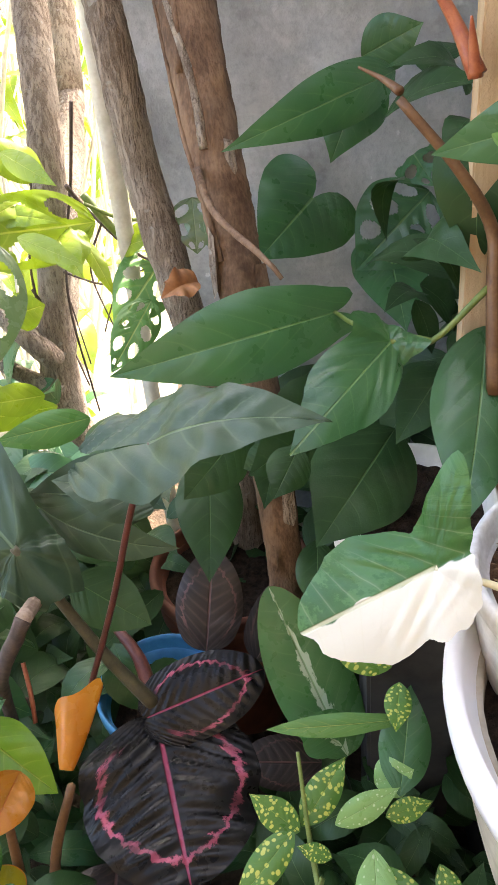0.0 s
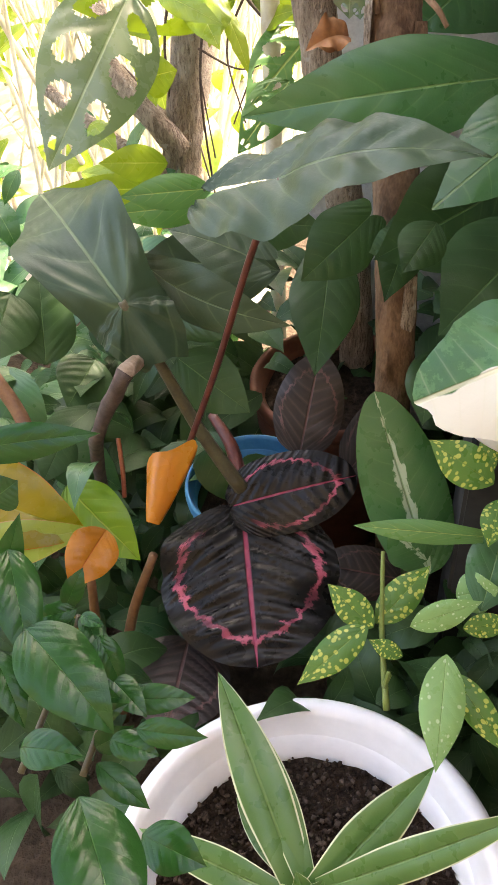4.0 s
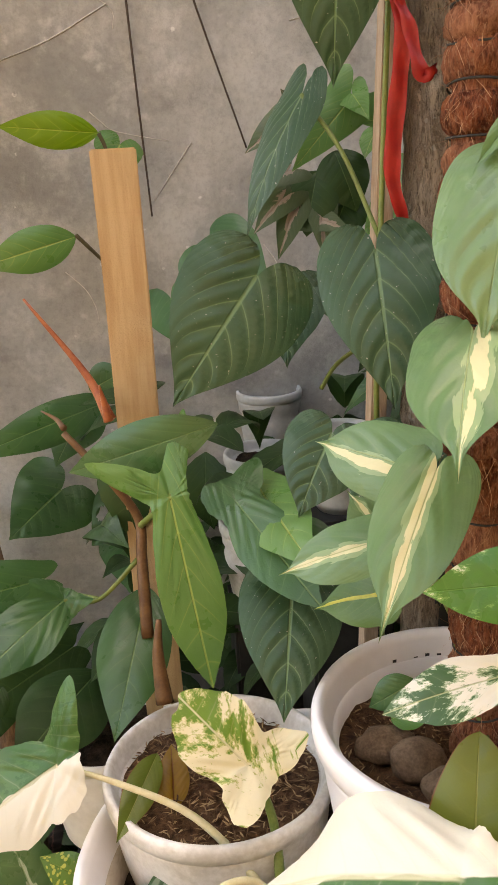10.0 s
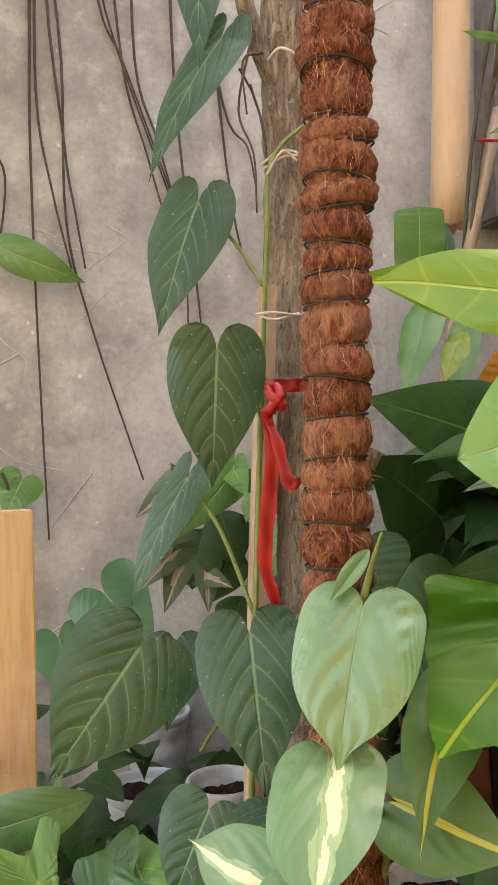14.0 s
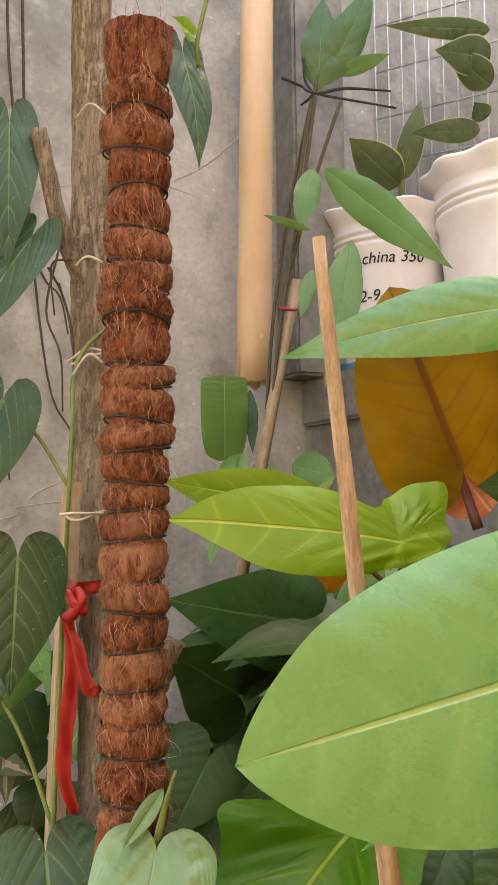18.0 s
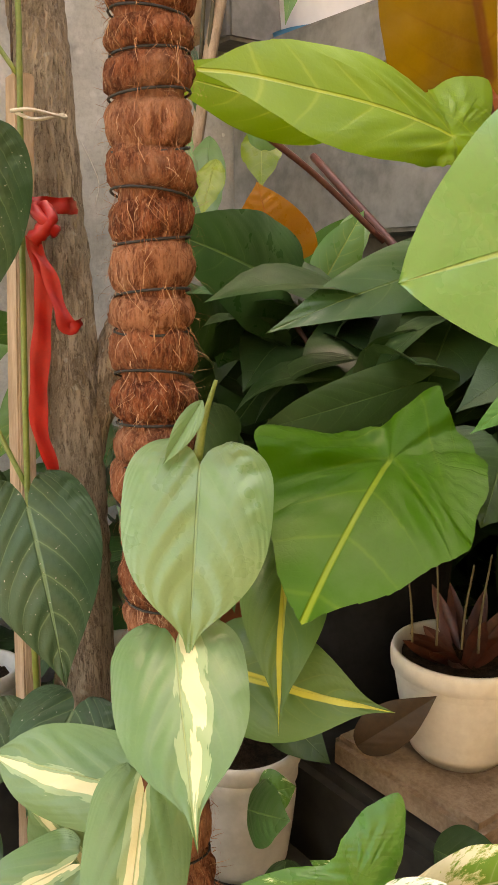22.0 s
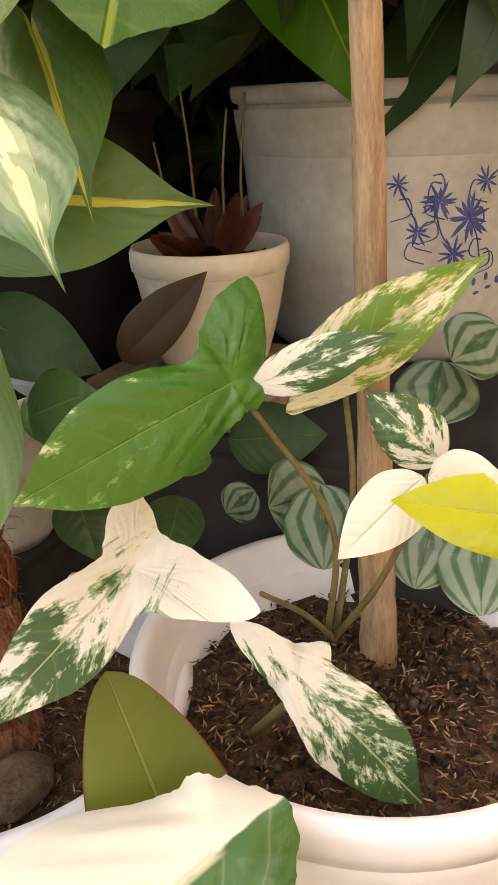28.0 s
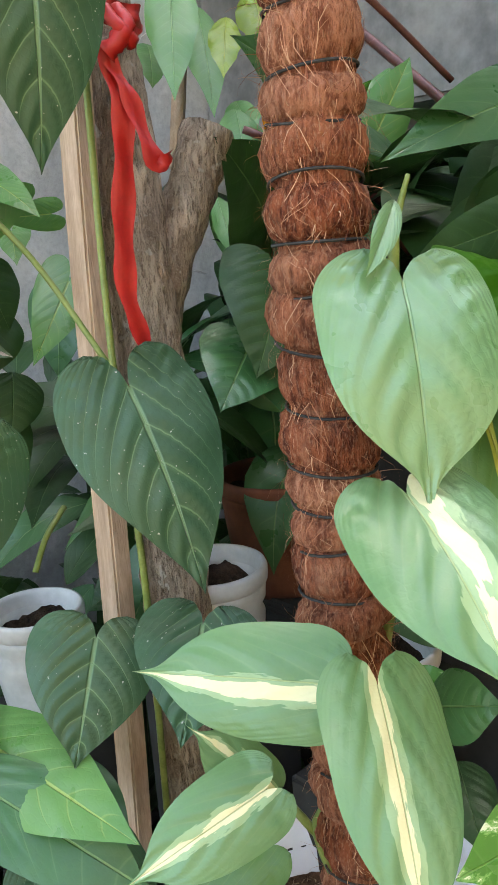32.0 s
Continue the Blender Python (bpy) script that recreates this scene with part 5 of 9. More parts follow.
leaf(cream_plant, "arrowbody", CREAM_HALF, (0.350, 0.112, 0.866), (0.242, 0.191, 0.801), 0.058, (-0.57, -0.10, 0.82), fold=-0.12, wave=0.08, lobes=(((0.374, 0.090, 0.877), 0.026),))
stem(cream_plant, STEM_CREAM, [(0.270, 0.304, 0.625), (0.254, 0.331, 0.664), (0.206, 0.364, 0.710), (0.140, 0.386, 0.739), (0.087, 0.403, 0.752)], 0.0048, 0.0022)
stem(cream_plant, STEM_CREAM, [(0.272, 0.297, 0.632), (0.257, 0.299, 0.688), (0.219, 0.287, 0.703), (0.169, 0.267, 0.657)], 0.0042, 0.0026)
stem(cream_plant, STEM_GREEN, [(0.273, 0.305, 0.627), (0.276, 0.351, 0.696), (0.262, 0.363, 0.748), (0.256, 0.357, 0.763)], 0.0050, 0.0030)

arrowp = thing("arrow_philodendron", "green arrow-leaved philodendron with coral sheaths on a timber stake", "plant", (0.200, 0.620, 0.300))
leaf(arrowp, "arrowbody", MIDGREEN, (0.210, 0.496, 0.964), (0.237, 0.470, 0.762), 0.031, (0.01, -0.99, 0.13), bend=0.05, fold=0.15, wave=0.06, lobes=(((0.131, 0.528, 0.996), 0.015), ((0.232, 0.559, 1.035), 0.012),))
leaf(arrowp, "arrowbody", GLOSSY, (0.275, 0.525, 0.942), (0.335, 0.395, 0.883), 0.032, (-0.43, -0.53, 0.73), fold=0.12, lobes=(((0.242, 0.553, 0.949), 0.023), ((0.303, 0.570, 0.973), 0.021),))
leaf(arrowp, "lance", GLOSSY, (0.262, 0.529, 1.023), (0.108, 0.593, 0.965), 0.028, (-0.42, -0.90, 0.12), bend=0.1)
leaf(arrowp, "lance", GLOSSY, (0.176, 0.667, 0.787), (0.130, 0.510, 0.690), 0.041, (0.16, -0.55, 0.82))
leaf(arrowp, "arrowbody", GLOSSY, (0.084, 0.608, 0.811), (-0.002, 0.502, 0.783), 0.033, (0.36, -0.49, 0.79), wave=0.07, lobes=(((0.050, 0.598, 0.845), 0.016), ((0.117, 0.603, 0.811), 0.013),))
leaf(arrowp, "lobed", GLOSSY, (0.046, 0.721, 0.785), (-0.158, 0.620, 0.790), 0.041, (0.41, -0.78, 0.48), bend=0.08, fold=0.2)
leaf(arrowp, "lance", GLOSSY, (0.135, 0.967, 0.944), (-0.052, 0.793, 0.923), 0.030, (0.60, -0.69, 0.39), bend=0.12)
leaf(arrowp, "lance", GLOSSY, (0.111, 1.026, 0.944), (0.057, 0.889, 0.875), 0.040, (0.24, -0.51, 0.83))
leaf(arrowp, "lance", GLOSSY, (0.105, 1.030, 0.949), (0.169, 0.997, 0.984), 0.030, (-0.46, -0.89, 0.02))
leaf(arrowp, "lance", DARKGREEN, (0.102, 0.702, 0.658), (0.012, 0.558, 0.634), 0.052, (0.32, -0.34, 0.89))
leaf(arrowp, "lance", DARKGREEN, (0.003, 0.610, 0.710), (-0.022, 0.559, 0.692), 0.020, (0.25, -0.43, 0.87))
leaf(arrowp, "heart", HEART, (0.318, 0.460, 0.877), (0.292, 0.377, 0.785), 0.050, (-0.09, -0.73, 0.68))
stem(arrowp, STEM_CORAL, [(0.153, 0.660, 1.000), (0.130, 0.683, 1.049), (0.070, 0.704, 1.134)], 0.0075, 0.0015, name='sheath')
stem(arrowp, STEM_CORAL, [(0.151, 0.659, 0.999), (0.148, 0.659, 1.022), (0.145, 0.656, 1.041)], 0.0060, 0.0010, name='sheath')
stem(arrowp, STEM_BROWN, [(0.172, 0.604, 0.755), (0.173, 0.640, 0.837), (0.173, 0.659, 0.879), (0.146, 0.661, 0.927), (0.098, 0.679, 0.984)], 0.0075, 0.0040)
stem(arrowp, STEM_BROWN, [(0.186, 0.531, 0.716), (0.183, 0.551, 0.761), (0.187, 0.567, 0.797)], 0.0100, 0.0030, name='sheath')
stem(arrowp, STEM_BROWN, [(0.099, 0.681, 0.989), (0.088, 0.706, 0.994), (0.071, 0.721, 1.001)], 0.0040, 0.0010)
stem(arrowp, STEM_GREEN, [(0.169, 0.641, 0.837), (0.121, 0.627, 0.798), (0.084, 0.608, 0.811)], 0.0032, 0.0020)
stem(arrowp, STEM_GREEN, [(0.121, 0.627, 0.798), (0.067, 0.682, 0.788), (0.046, 0.721, 0.785)], 0.0030, 0.0020)
stem(arrowp, STEM_GREEN, [(0.176, 0.637, 0.880), (0.203, 0.568, 0.928), (0.210, 0.496, 0.964)], 0.0040, 0.0030)

holed = thing("swiss_cheese_vine", "dark swiss cheese vine with holed leaves by the wall", "plant", (0.150, 0.980, 0.100))
leaf(holed, "ovate", GLOSSY, (0.195, 1.070, 0.772), (0.088, 0.954, 0.722), 0.061, (0.35, -0.62, 0.70), holes=4)
leaf(holed, "ovate", GLOSSY, (0.173, 1.127, 0.819), (0.197, 1.045, 0.787), 0.033, (-0.48, -0.44, 0.76), holes=3)

backleaf = thing("wall_philodendron", "dark heart-leaved philodendron against the wall", "plant", (0.050, 1.000, 0.100))
leaf(backleaf, "shield", GLOSSY, (0.043, 1.036, 0.789), (-0.032, 0.941, 0.749), 0.070, (0.42, -0.62, 0.67))
leaf(backleaf, "shield", GLOSSY, (0.141, 1.043, 0.702), (0.142, 0.893, 0.664), 0.053, (-0.21, -0.25, 0.95))

grey_alo = thing("grey_alocasia", "alocasia with large leathery grey-green leaves on red stalks", "plant", (-0.150, 0.660, 0.270))
leaf(grey_alo, "longlobe", ALOCASIA, (-0.108, 0.508, 0.795), (0.025, 0.457, 0.839), 0.050, (-0.37, -0.20, 0.90), bend=0.1, fold=0.12, wave=0.12)
leaf(grey_alo, "arrowbody", ALOCASIA, (-0.274, 0.586, 0.631), (-0.422, 0.766, 0.648), 0.060, (-0.21, -0.26, 0.94), bend=0.1, fold=0.2, wave=0.14, lobes=(((-0.218, 0.578, 0.582), 0.035), ((-0.281, 0.568, 0.572), 0.035),))
leaf(grey_alo, "lance", ALOCASIA, (-0.145, 0.698, 0.601), (-0.290, 0.698, 0.610), 0.042, (0.04, -0.85, 0.53), bend=0.12, fold=0.2, wave=0.1)
leaf(grey_alo, "alo", ALOCASIA, (-0.152, 0.583, 0.687), (-0.222, 0.591, 0.705), 0.029, (0.21, -0.34, 0.92))
stem(grey_alo, STEM_RED, [(-0.242, 0.577, 0.423), (-0.181, 0.546, 0.589), (-0.135, 0.514, 0.728), (-0.108, 0.508, 0.795)], 0.0034, 0.0026)
stem(grey_alo, STEM_DARK, [(-0.178, 0.587, 0.391), (-0.217, 0.590, 0.470), (-0.251, 0.596, 0.552), (-0.274, 0.586, 0.631)], 0.0085, 0.0040)

painted = thing("painted_calathea", "calathea with nearly black leaves ringed in pink", "plant", (-0.150, 0.690, 0.270))
leaf(painted, "disc", ROSE, (-0.186, 0.615, 0.322), (-0.144, 0.453, 0.248), 0.103, (0.09, -0.39, 0.91), bend=0.05, wave=0.13, notch=0.07, rows=64, cols=14)
leaf(painted, "disc", ROSE, (-0.196, 0.610, 0.334), (-0.056, 0.653, 0.359), 0.047, (0.05, -0.63, 0.78), bend=0.08)
leaf(painted, "round", ROSE_BACK, (-0.132, 0.714, 0.324), (-0.117, 0.806, 0.415), 0.043, (0.08, -0.71, 0.70), wave=0.06)
leaf(painted, "round", ROSE_BACK, (-0.071, 0.724, 0.291), (0.006, 0.813, 0.365), 0.038, (0.02, -0.65, 0.76), wave=0.06)
leaf(painted, "round", ROSE_BACK, (0.005, 0.616, 0.221), (-0.097, 0.605, 0.247), 0.033, (0.27, -0.54, 0.80))
leaf(painted, "disc", ROSE_BACK, (-0.240, 0.502, 0.204), (-0.237, 0.388, 0.203), 0.059, (0.20, -0.01, 0.98))
stem(painted, STEM_RED, [(-0.185, 0.617, 0.323), (-0.206, 0.669, 0.368), (-0.238, 0.708, 0.386)], 0.0110, 0.0060)

orange = thing("orange_philodendron", "philodendron with glowing orange and olive young leaves", "plant", (-0.330, 0.550, 0.200))
leaf(orange, "ovate", AMBER, (-0.503, 0.512, 0.442), (-0.331, 0.511, 0.376), 0.050, (0.15, -0.55, 0.82), bend=0.08, fold=0.3, wave=0.03)
leaf(orange, "lance", FOLDED, (-0.467, 0.428, 0.408), (-0.322, 0.510, 0.392), 0.026, (0.1, -0.8, 0.6), bend=-0.06, fold=0.2, wave=0.05)
leaf(orange, "ovate", ORANGE, (-0.308, 0.506, 0.396), (-0.332, 0.443, 0.373), 0.027, (0.1, -0.8, 0.55), bend=0.1, fold=0.3, wave=0.1)
leaf(orange, "ovate", LIME, (-0.379, 0.573, 0.383), (-0.286, 0.523, 0.326), 0.034, (0.2, -0.6, 0.75), bend=0.08, fold=0.3)
rolled_leaf(orange, ORANGE, (-0.219, 0.427, 0.511), (-0.210, 0.477, 0.544), 0.019, 0.25, "orange young leaf rolled into a trumpet")
leaf(orange, "ovate", AMBER, (-0.352, 0.433, 0.231), (-0.383, 0.460, 0.296), 0.045, (0.56, -0.63, 0.54), fold=0.2)
stem(orange, STEM_BROWN, [(-0.322, 0.445, 0.098), (-0.308, 0.502, 0.226), (-0.269, 0.523, 0.339)], 0.0080, 0.0050)
stem(orange, STEM_BROWN, [(-0.342, 0.442, 0.100), (-0.345, 0.483, 0.215), (-0.328, 0.481, 0.341)], 0.0080, 0.0050)
stem(orange, STEM_BROWN, [(-0.429, 0.576, 0.550), (-0.395, 0.552, 0.516), (-0.374, 0.528, 0.487)], 0.0080, 0.0080)

agla = thing("silver_aglaonema", "upright green aglaonema leaf splashed with silver", "plant", (0.000, 0.620, 0.100))
leaf(agla, "round", AGLA, (0.036, 0.589, 0.273), (-0.043, 0.692, 0.455), 0.047, (0.08, -0.85, 0.52))
leaf(agla, "lance", AGLA, (0.029, 0.564, 0.328), (-0.016, 0.572, 0.372), 0.029, (0.35, -0.79, 0.50))
leaf(agla, "strap", MIDGREEN, (0.077, 0.532, 0.414), (-0.050, 0.519, 0.427), 0.012, (0.15, -0.70, 0.70))

spotted = thing("gold_dust_plant", "bushy plant with yellow-flecked green leaves", "plant", (0.060, 0.550, 0.050))
leaf(spotted, "lance", SPOTTED, (0.083, 0.571, 0.449), (0.017, 0.592, 0.482), 0.022, (0.06, -0.78, 0.63))
leaf(spotted, "lance", SPOTTED, (0.089, 0.554, 0.446), (0.080, 0.512, 0.422), 0.014, (0.03, -0.49, 0.87))
leaf(spotted, "lance", SPOTTED, (-0.022, 0.450, 0.357), (-0.070, 0.473, 0.389), 0.016, (0.16, -0.65, 0.74))
leaf(spotted, "lance", SPOTTED, (-0.028, 0.451, 0.360), (-0.090, 0.392, 0.331), 0.017, (0.16, -0.56, 0.81))
leaf(spotted, "lance", SPOTTED, (-0.020, 0.459, 0.351), (0.029, 0.516, 0.380), 0.018, (0.15, -0.55, 0.82))
leaf(spotted, "lance", SPOTTED, (0.008, 0.429, 0.345), (-0.026, 0.435, 0.358), 0.009, (0.17, -0.62, 0.77))
leaf(spotted, "lance", SPOTTED, (0.055, 0.421, 0.342), (0.111, 0.363, 0.306), 0.015, (-0.03, -0.56, 0.83))
leaf(spotted, "lance", SPOTTED, (0.111, 0.424, 0.335), (0.131, 0.376, 0.299), 0.013, (-0.06, -0.60, 0.80))
leaf(spotted, "lance", SPOTTED, (0.079, 0.577, 0.455), (0.071, 0.613, 0.490), 0.009, (-0.04, -0.70, 0.71))
leaf(spotted, "lance", SPOTTED, (0.142, 0.324, 0.222), (0.185, 0.288, 0.180), 0.013, (0.14, -0.68, 0.72))
leaf(spotted, "lance", SPOTTED, (0.119, 0.332, 0.234), (0.186, 0.352, 0.239), 0.009, (0.06, -0.43, 0.90))
leaf(spotted, "lance", SPOTTED, (0.064, 0.464, 0.353), (0.113, 0.477, 0.356), 0.012, (0.12, -0.60, 0.79))
leaf(spotted, "lance", PALESPOT, (0.048, 0.426, 0.363), (0.044, 0.331, 0.317), 0.021, (0.02, -0.43, 0.90))
leaf(spotted, "lance", PALESPOT, (0.013, 0.451, 0.365), (0.079, 0.474, 0.387), 0.014, (-0.02, -0.65, 0.76))
leaf(spotted, "lance", GLOSSY, (0.080, 0.479, 0.364), (0.106, 0.585, 0.402), 0.027, (0.06, -0.35, 0.94))
leaf(spotted, "lance", PALESPOT, (0.057, 0.498, 0.358), (0.097, 0.498, 0.379), 0.021, (-0.31, -0.70, 0.64))
stem(spotted, STEM_GREEN, [(-0.003, 0.389, 0.311), (-0.013, 0.445, 0.351), (-0.019, 0.499, 0.416)], 0.0035, 0.0020)
stem(spotted, STEM_GREEN, [(-0.002, 0.415, 0.334), (-0.007, 0.405, 0.327), (-0.004, 0.410, 0.345)], 0.0020, 0.0020)

strapp = thing("edged_dracaena", "rosette of cream-edged strap leaves in a white pot", "plant", (-0.060, 0.220, 0.250))
leaf(strapp, "strap", STRAP, (-0.063, 0.220, 0.290), (-0.163, 0.378, 0.361), 0.023, (0.13, -0.33, 0.93), bend=0.05, fold=0.3)
leaf(strapp, "strap", STRAP, (-0.058, 0.225, 0.294), (-0.124, 0.347, 0.338), 0.015, (0.10, -0.29, 0.95), bend=0.05, fold=0.3)
leaf(strapp, "strap", STRAP, (-0.054, 0.217, 0.300), (0.039, 0.312, 0.369), 0.020, (-0.03, -0.57, 0.82), bend=0.05, fold=0.3)
leaf(strapp, "strap", STRAP, (-0.051, 0.221, 0.303), (0.109, 0.249, 0.462), 0.015, (-0.48, -0.64, 0.60), bend=0.05, fold=0.3)
leaf(strapp, "strap", STRAP, (-0.061, 0.205, 0.303), (-0.205, 0.083, 0.329), 0.018, (0.35, -0.21, 0.91), bend=0.05, fold=0.3)
leaf(strapp, "strap", STRAP, (-0.056, 0.196, 0.294), (-0.133, 0.080, 0.312), 0.020, (0.34, -0.08, 0.94), bend=0.05, fold=0.3)
leaf(strapp, "strap", STRAP, (-0.047, 0.195, 0.305), (0.056, 0.108, 0.328), 0.019, (-0.26, -0.06, 0.96), bend=0.05, fold=0.3)
leaf(strapp, "strap", STRAP, (-0.038, 0.199, 0.293), (0.105, 0.162, 0.258), 0.019, (0.13, -0.36, 0.92), bend=0.05, fold=0.3)
leaf(strapp, "strap", STRAP, (-0.073, 0.215, 0.288), (-0.216, 0.250, 0.293), 0.016, (-0.04, -0.32, 0.95), bend=0.05, fold=0.3)
leaf(strapp, "strap", STRAP, (-0.073, 0.231, 0.288), (-0.134, 0.293, 0.289), 0.012, (-0.11, -0.12, 0.99), bend=0.05, fold=0.3)
leaf(strapp, "strap", STRAP, (-0.071, 0.215, 0.301), (-0.078, 0.196, 0.326), 0.012, (0.80, 0.37, 0.48), bend=0.05, fold=0.3)

shrub = thing("shiny_shrub", "small shrub with shiny dark green leaves", "plant", (-0.300, 0.300, 0.000))
leaf(shrub, "lance", SHRUB, (-0.206, 0.187, 0.509), (-0.149, 0.101, 0.486), 0.029, (0.22, -0.11, 0.97), bend=0.1, fold=0.2)
leaf(shrub, "lance", SHRUB, (-0.169, 0.126, 0.445), (-0.074, 0.130, 0.457), 0.022, (-0.10, -0.37, 0.92), bend=0.1, fold=0.2)
leaf(shrub, "lance", SHRUB, (-0.174, 0.194, 0.440), (-0.122, 0.179, 0.443), 0.018, (-0.15, -0.31, 0.94), bend=0.1, fold=0.2)
leaf(shrub, "lance", SHRUB, (-0.186, 0.248, 0.492), (-0.131, 0.248, 0.495), 0.011, (-0.04, -0.53, 0.84), bend=0.1, fold=0.2)
leaf(shrub, "lance", SHRUB, (-0.224, 0.246, 0.456), (-0.190, 0.254, 0.485), 0.011, (-0.20, -0.85, 0.49), bend=0.1, fold=0.2)
leaf(shrub, "lance", SHRUB, (-0.234, 0.246, 0.487), (-0.196, 0.265, 0.496), 0.009, (0.13, -0.65, 0.75), bend=0.1, fold=0.2)
leaf(shrub, "lance", SHRUB, (-0.215, 0.229, 0.467), (-0.170, 0.208, 0.452), 0.011, (0.15, -0.34, 0.93), bend=0.1, fold=0.2)
leaf(shrub, "lance", SHRUB, (-0.207, 0.148, 0.473), (-0.156, 0.086, 0.474), 0.012, (0.07, 0.08, 0.99), bend=0.1, fold=0.2)
leaf(shrub, "lance", SHRUB, (-0.235, 0.275, 0.485), (-0.204, 0.271, 0.490), 0.009, (-0.17, -0.53, 0.83), bend=0.1, fold=0.2)
leaf(shrub, "lance", SHRUB, (-0.346, 0.385, 0.624), (-0.240, 0.414, 0.629), 0.015, (0.15, -0.64, 0.75), bend=0.12)
leaf(shrub, "lance", SHRUB, (-0.320, 0.363, 0.595), (-0.300, 0.378, 0.606), 0.016, (0.18, -0.72, 0.67))

bigp = thing("big_philodendron", "large philodendron with broad lime, green and bronze leaves", "plant", (0.750, 0.400, 0.600))
leaf(bigp, "broad", PALEBIG, (0.665, 0.044, 1.407), (0.420, 0.097, 1.355), 0.085, (-0.26, -0.92, 0.31), bend=0.06)
leaf(bigp, "arrowbody", LIME, (0.666, 0.284, 1.458), (0.458, 0.307, 1.481), 0.040, (-0.07, -0.95, 0.31), bend=0.06, wave=0.1, lobes=(((0.738, 0.316, 1.508), 0.032), ((0.724, 0.281, 1.463), 0.021),))
leaf(bigp, "lance", LIME, (0.692, 0.421, 1.484), (0.510, 0.458, 1.516), 0.029, (-0.21, -0.98, -0.07), bend=0.08, wave=0.08)
leaf(bigp, "lobed", SHIELD, (0.598, 0.270, 1.228), (0.458, 0.200, 1.166), 0.064, (-0.26, -0.41, 0.87), bend=0.06, fold=0.04, wave=0.02, lobes=(((0.497, 0.296, 1.252), 0.036), ((0.645, 0.266, 1.283), 0.020), ((0.612, 0.199, 1.244), 0.044), ((0.557, 0.180, 1.198), 0.050)))
leaf(bigp, "broad", DARKGREEN, (0.665, 0.311, 1.275), (0.528, 0.330, 1.250), 0.022, (-0.17, -0.97, 0.19), fold=0.1)
leaf(bigp, "lobed", PALEBIG, (0.877, 0.257, 1.684), (0.611, 0.398, 1.632), 0.038, (-0.49, -0.86, 0.16), bend=0.1)
leaf(bigp, "broad", BRONZE, (0.802, 0.361, 1.527), (0.706, 0.345, 1.701), 0.081, (-0.52, -0.78, -0.36), bend=0.05, wave=0.06)
leaf(bigp, "broad", CORAL, (0.833, 0.402, 1.527), (0.837, 0.357, 1.481), 0.045, (-0.80, -0.47, 0.37), wave=0.1, lobes=(((0.860, 0.353, 1.545), 0.024), ((0.761, 0.403, 1.555), 0.033),))
leaf(bigp, "shield", CORAL, (0.838, 0.399, 1.518), (0.759, 0.393, 1.547), 0.033, (-0.06, -0.94, -0.35))
leaf(bigp, "shield", ORANGE, (0.773, 0.630, 1.391), (0.756, 0.640, 1.464), 0.050, (-0.62, -0.76, 0.15), fold=0.1)
leaf(bigp, "shield", GLOSSY, (0.836, 0.387, 1.374), (0.579, 0.393, 1.314), 0.048, (-0.17, -0.73, 0.66))
leaf(bigp, "shield", DARKGREEN, (0.865, 0.471, 1.306), (0.860, 0.520, 1.390), 0.043, (-0.81, -0.52, 0.26))
leaf(bigp, "shield", SHIELD, (0.856, 0.636, 1.374), (0.945, 0.656, 1.437), 0.036, (-0.14, -0.87, 0.47))
leaf(bigp, "shield", GLOSSY, (0.700, 0.537, 1.357), (0.512, 0.463, 1.401), 0.059, (0.35, -0.93, -0.06))
leaf(bigp, "shield", DARKGREEN, (0.644, 0.571, 1.275), (0.534, 0.511, 1.344), 0.061, (0.32, -0.90, -0.29))
leaf(bigp, "shield", GLOSSY, (0.735, 0.645, 1.322), (0.647, 0.561, 1.266), 0.058, (0.02, -0.56, 0.83))
leaf(bigp, "lance", DARKGREEN, (0.810, 0.245, 1.505), (0.727, 0.255, 1.505), 0.022, (-0.11, -0.99, -0.05))
leaf(bigp, "shield", DARKGREEN, (0.576, 0.496, 1.234), (0.522, 0.471, 1.168), 0.048, (-0.22, -0.84, 0.49))
stem(bigp, STEM_RED, [(0.899, 0.430, 1.268), (0.889, 0.512, 1.358), (0.868, 0.675, 1.504)], 0.0060, 0.0050)
stem(bigp, STEM_RED, [(0.818, 0.357, 1.464), (0.806, 0.370, 1.522), (0.740, 0.353, 1.643)], 0.0060, 0.0040)
stem(bigp, STEM_RED, [(0.791, 0.515, 1.269), (0.741, 0.576, 1.326), (0.725, 0.641, 1.361)], 0.0050, 0.0040)
stem(bigp, STEM_RED, [(0.823, 0.664, 1.309), (0.826, 0.680, 1.356), (0.825, 0.693, 1.394)], 0.0040, 0.0030)
stem(bigp, STEM_RED, [(0.836, 0.379, 1.354), (0.795, 0.363, 1.400), (0.755, 0.338, 1.427)], 0.0060, 0.0040)
leaf(bigp, "lance", MIDGREEN, (0.790, 0.580, 1.331), (0.843, 0.557, 1.431), 0.026, (-0.62, -0.75, 0.2), fold=0.15)
stem(bigp, STEM_RED, [(0.678, 0.540, 1.501), (0.736, 0.515, 1.457), (0.797, 0.479, 1.393)], 0.0036, 0.0030)
stem(bigp, STEM_RED, [(0.662, 0.614, 1.366), (0.728, 0.567, 1.329), (0.761, 0.503, 1.243)], 0.0036, 0.0030)
stem(bigp, STEM_RED, [(0.774, 0.632, 1.391), (0.772, 0.608, 1.340), (0.763, 0.587, 1.285)], 0.0036, 0.0030)
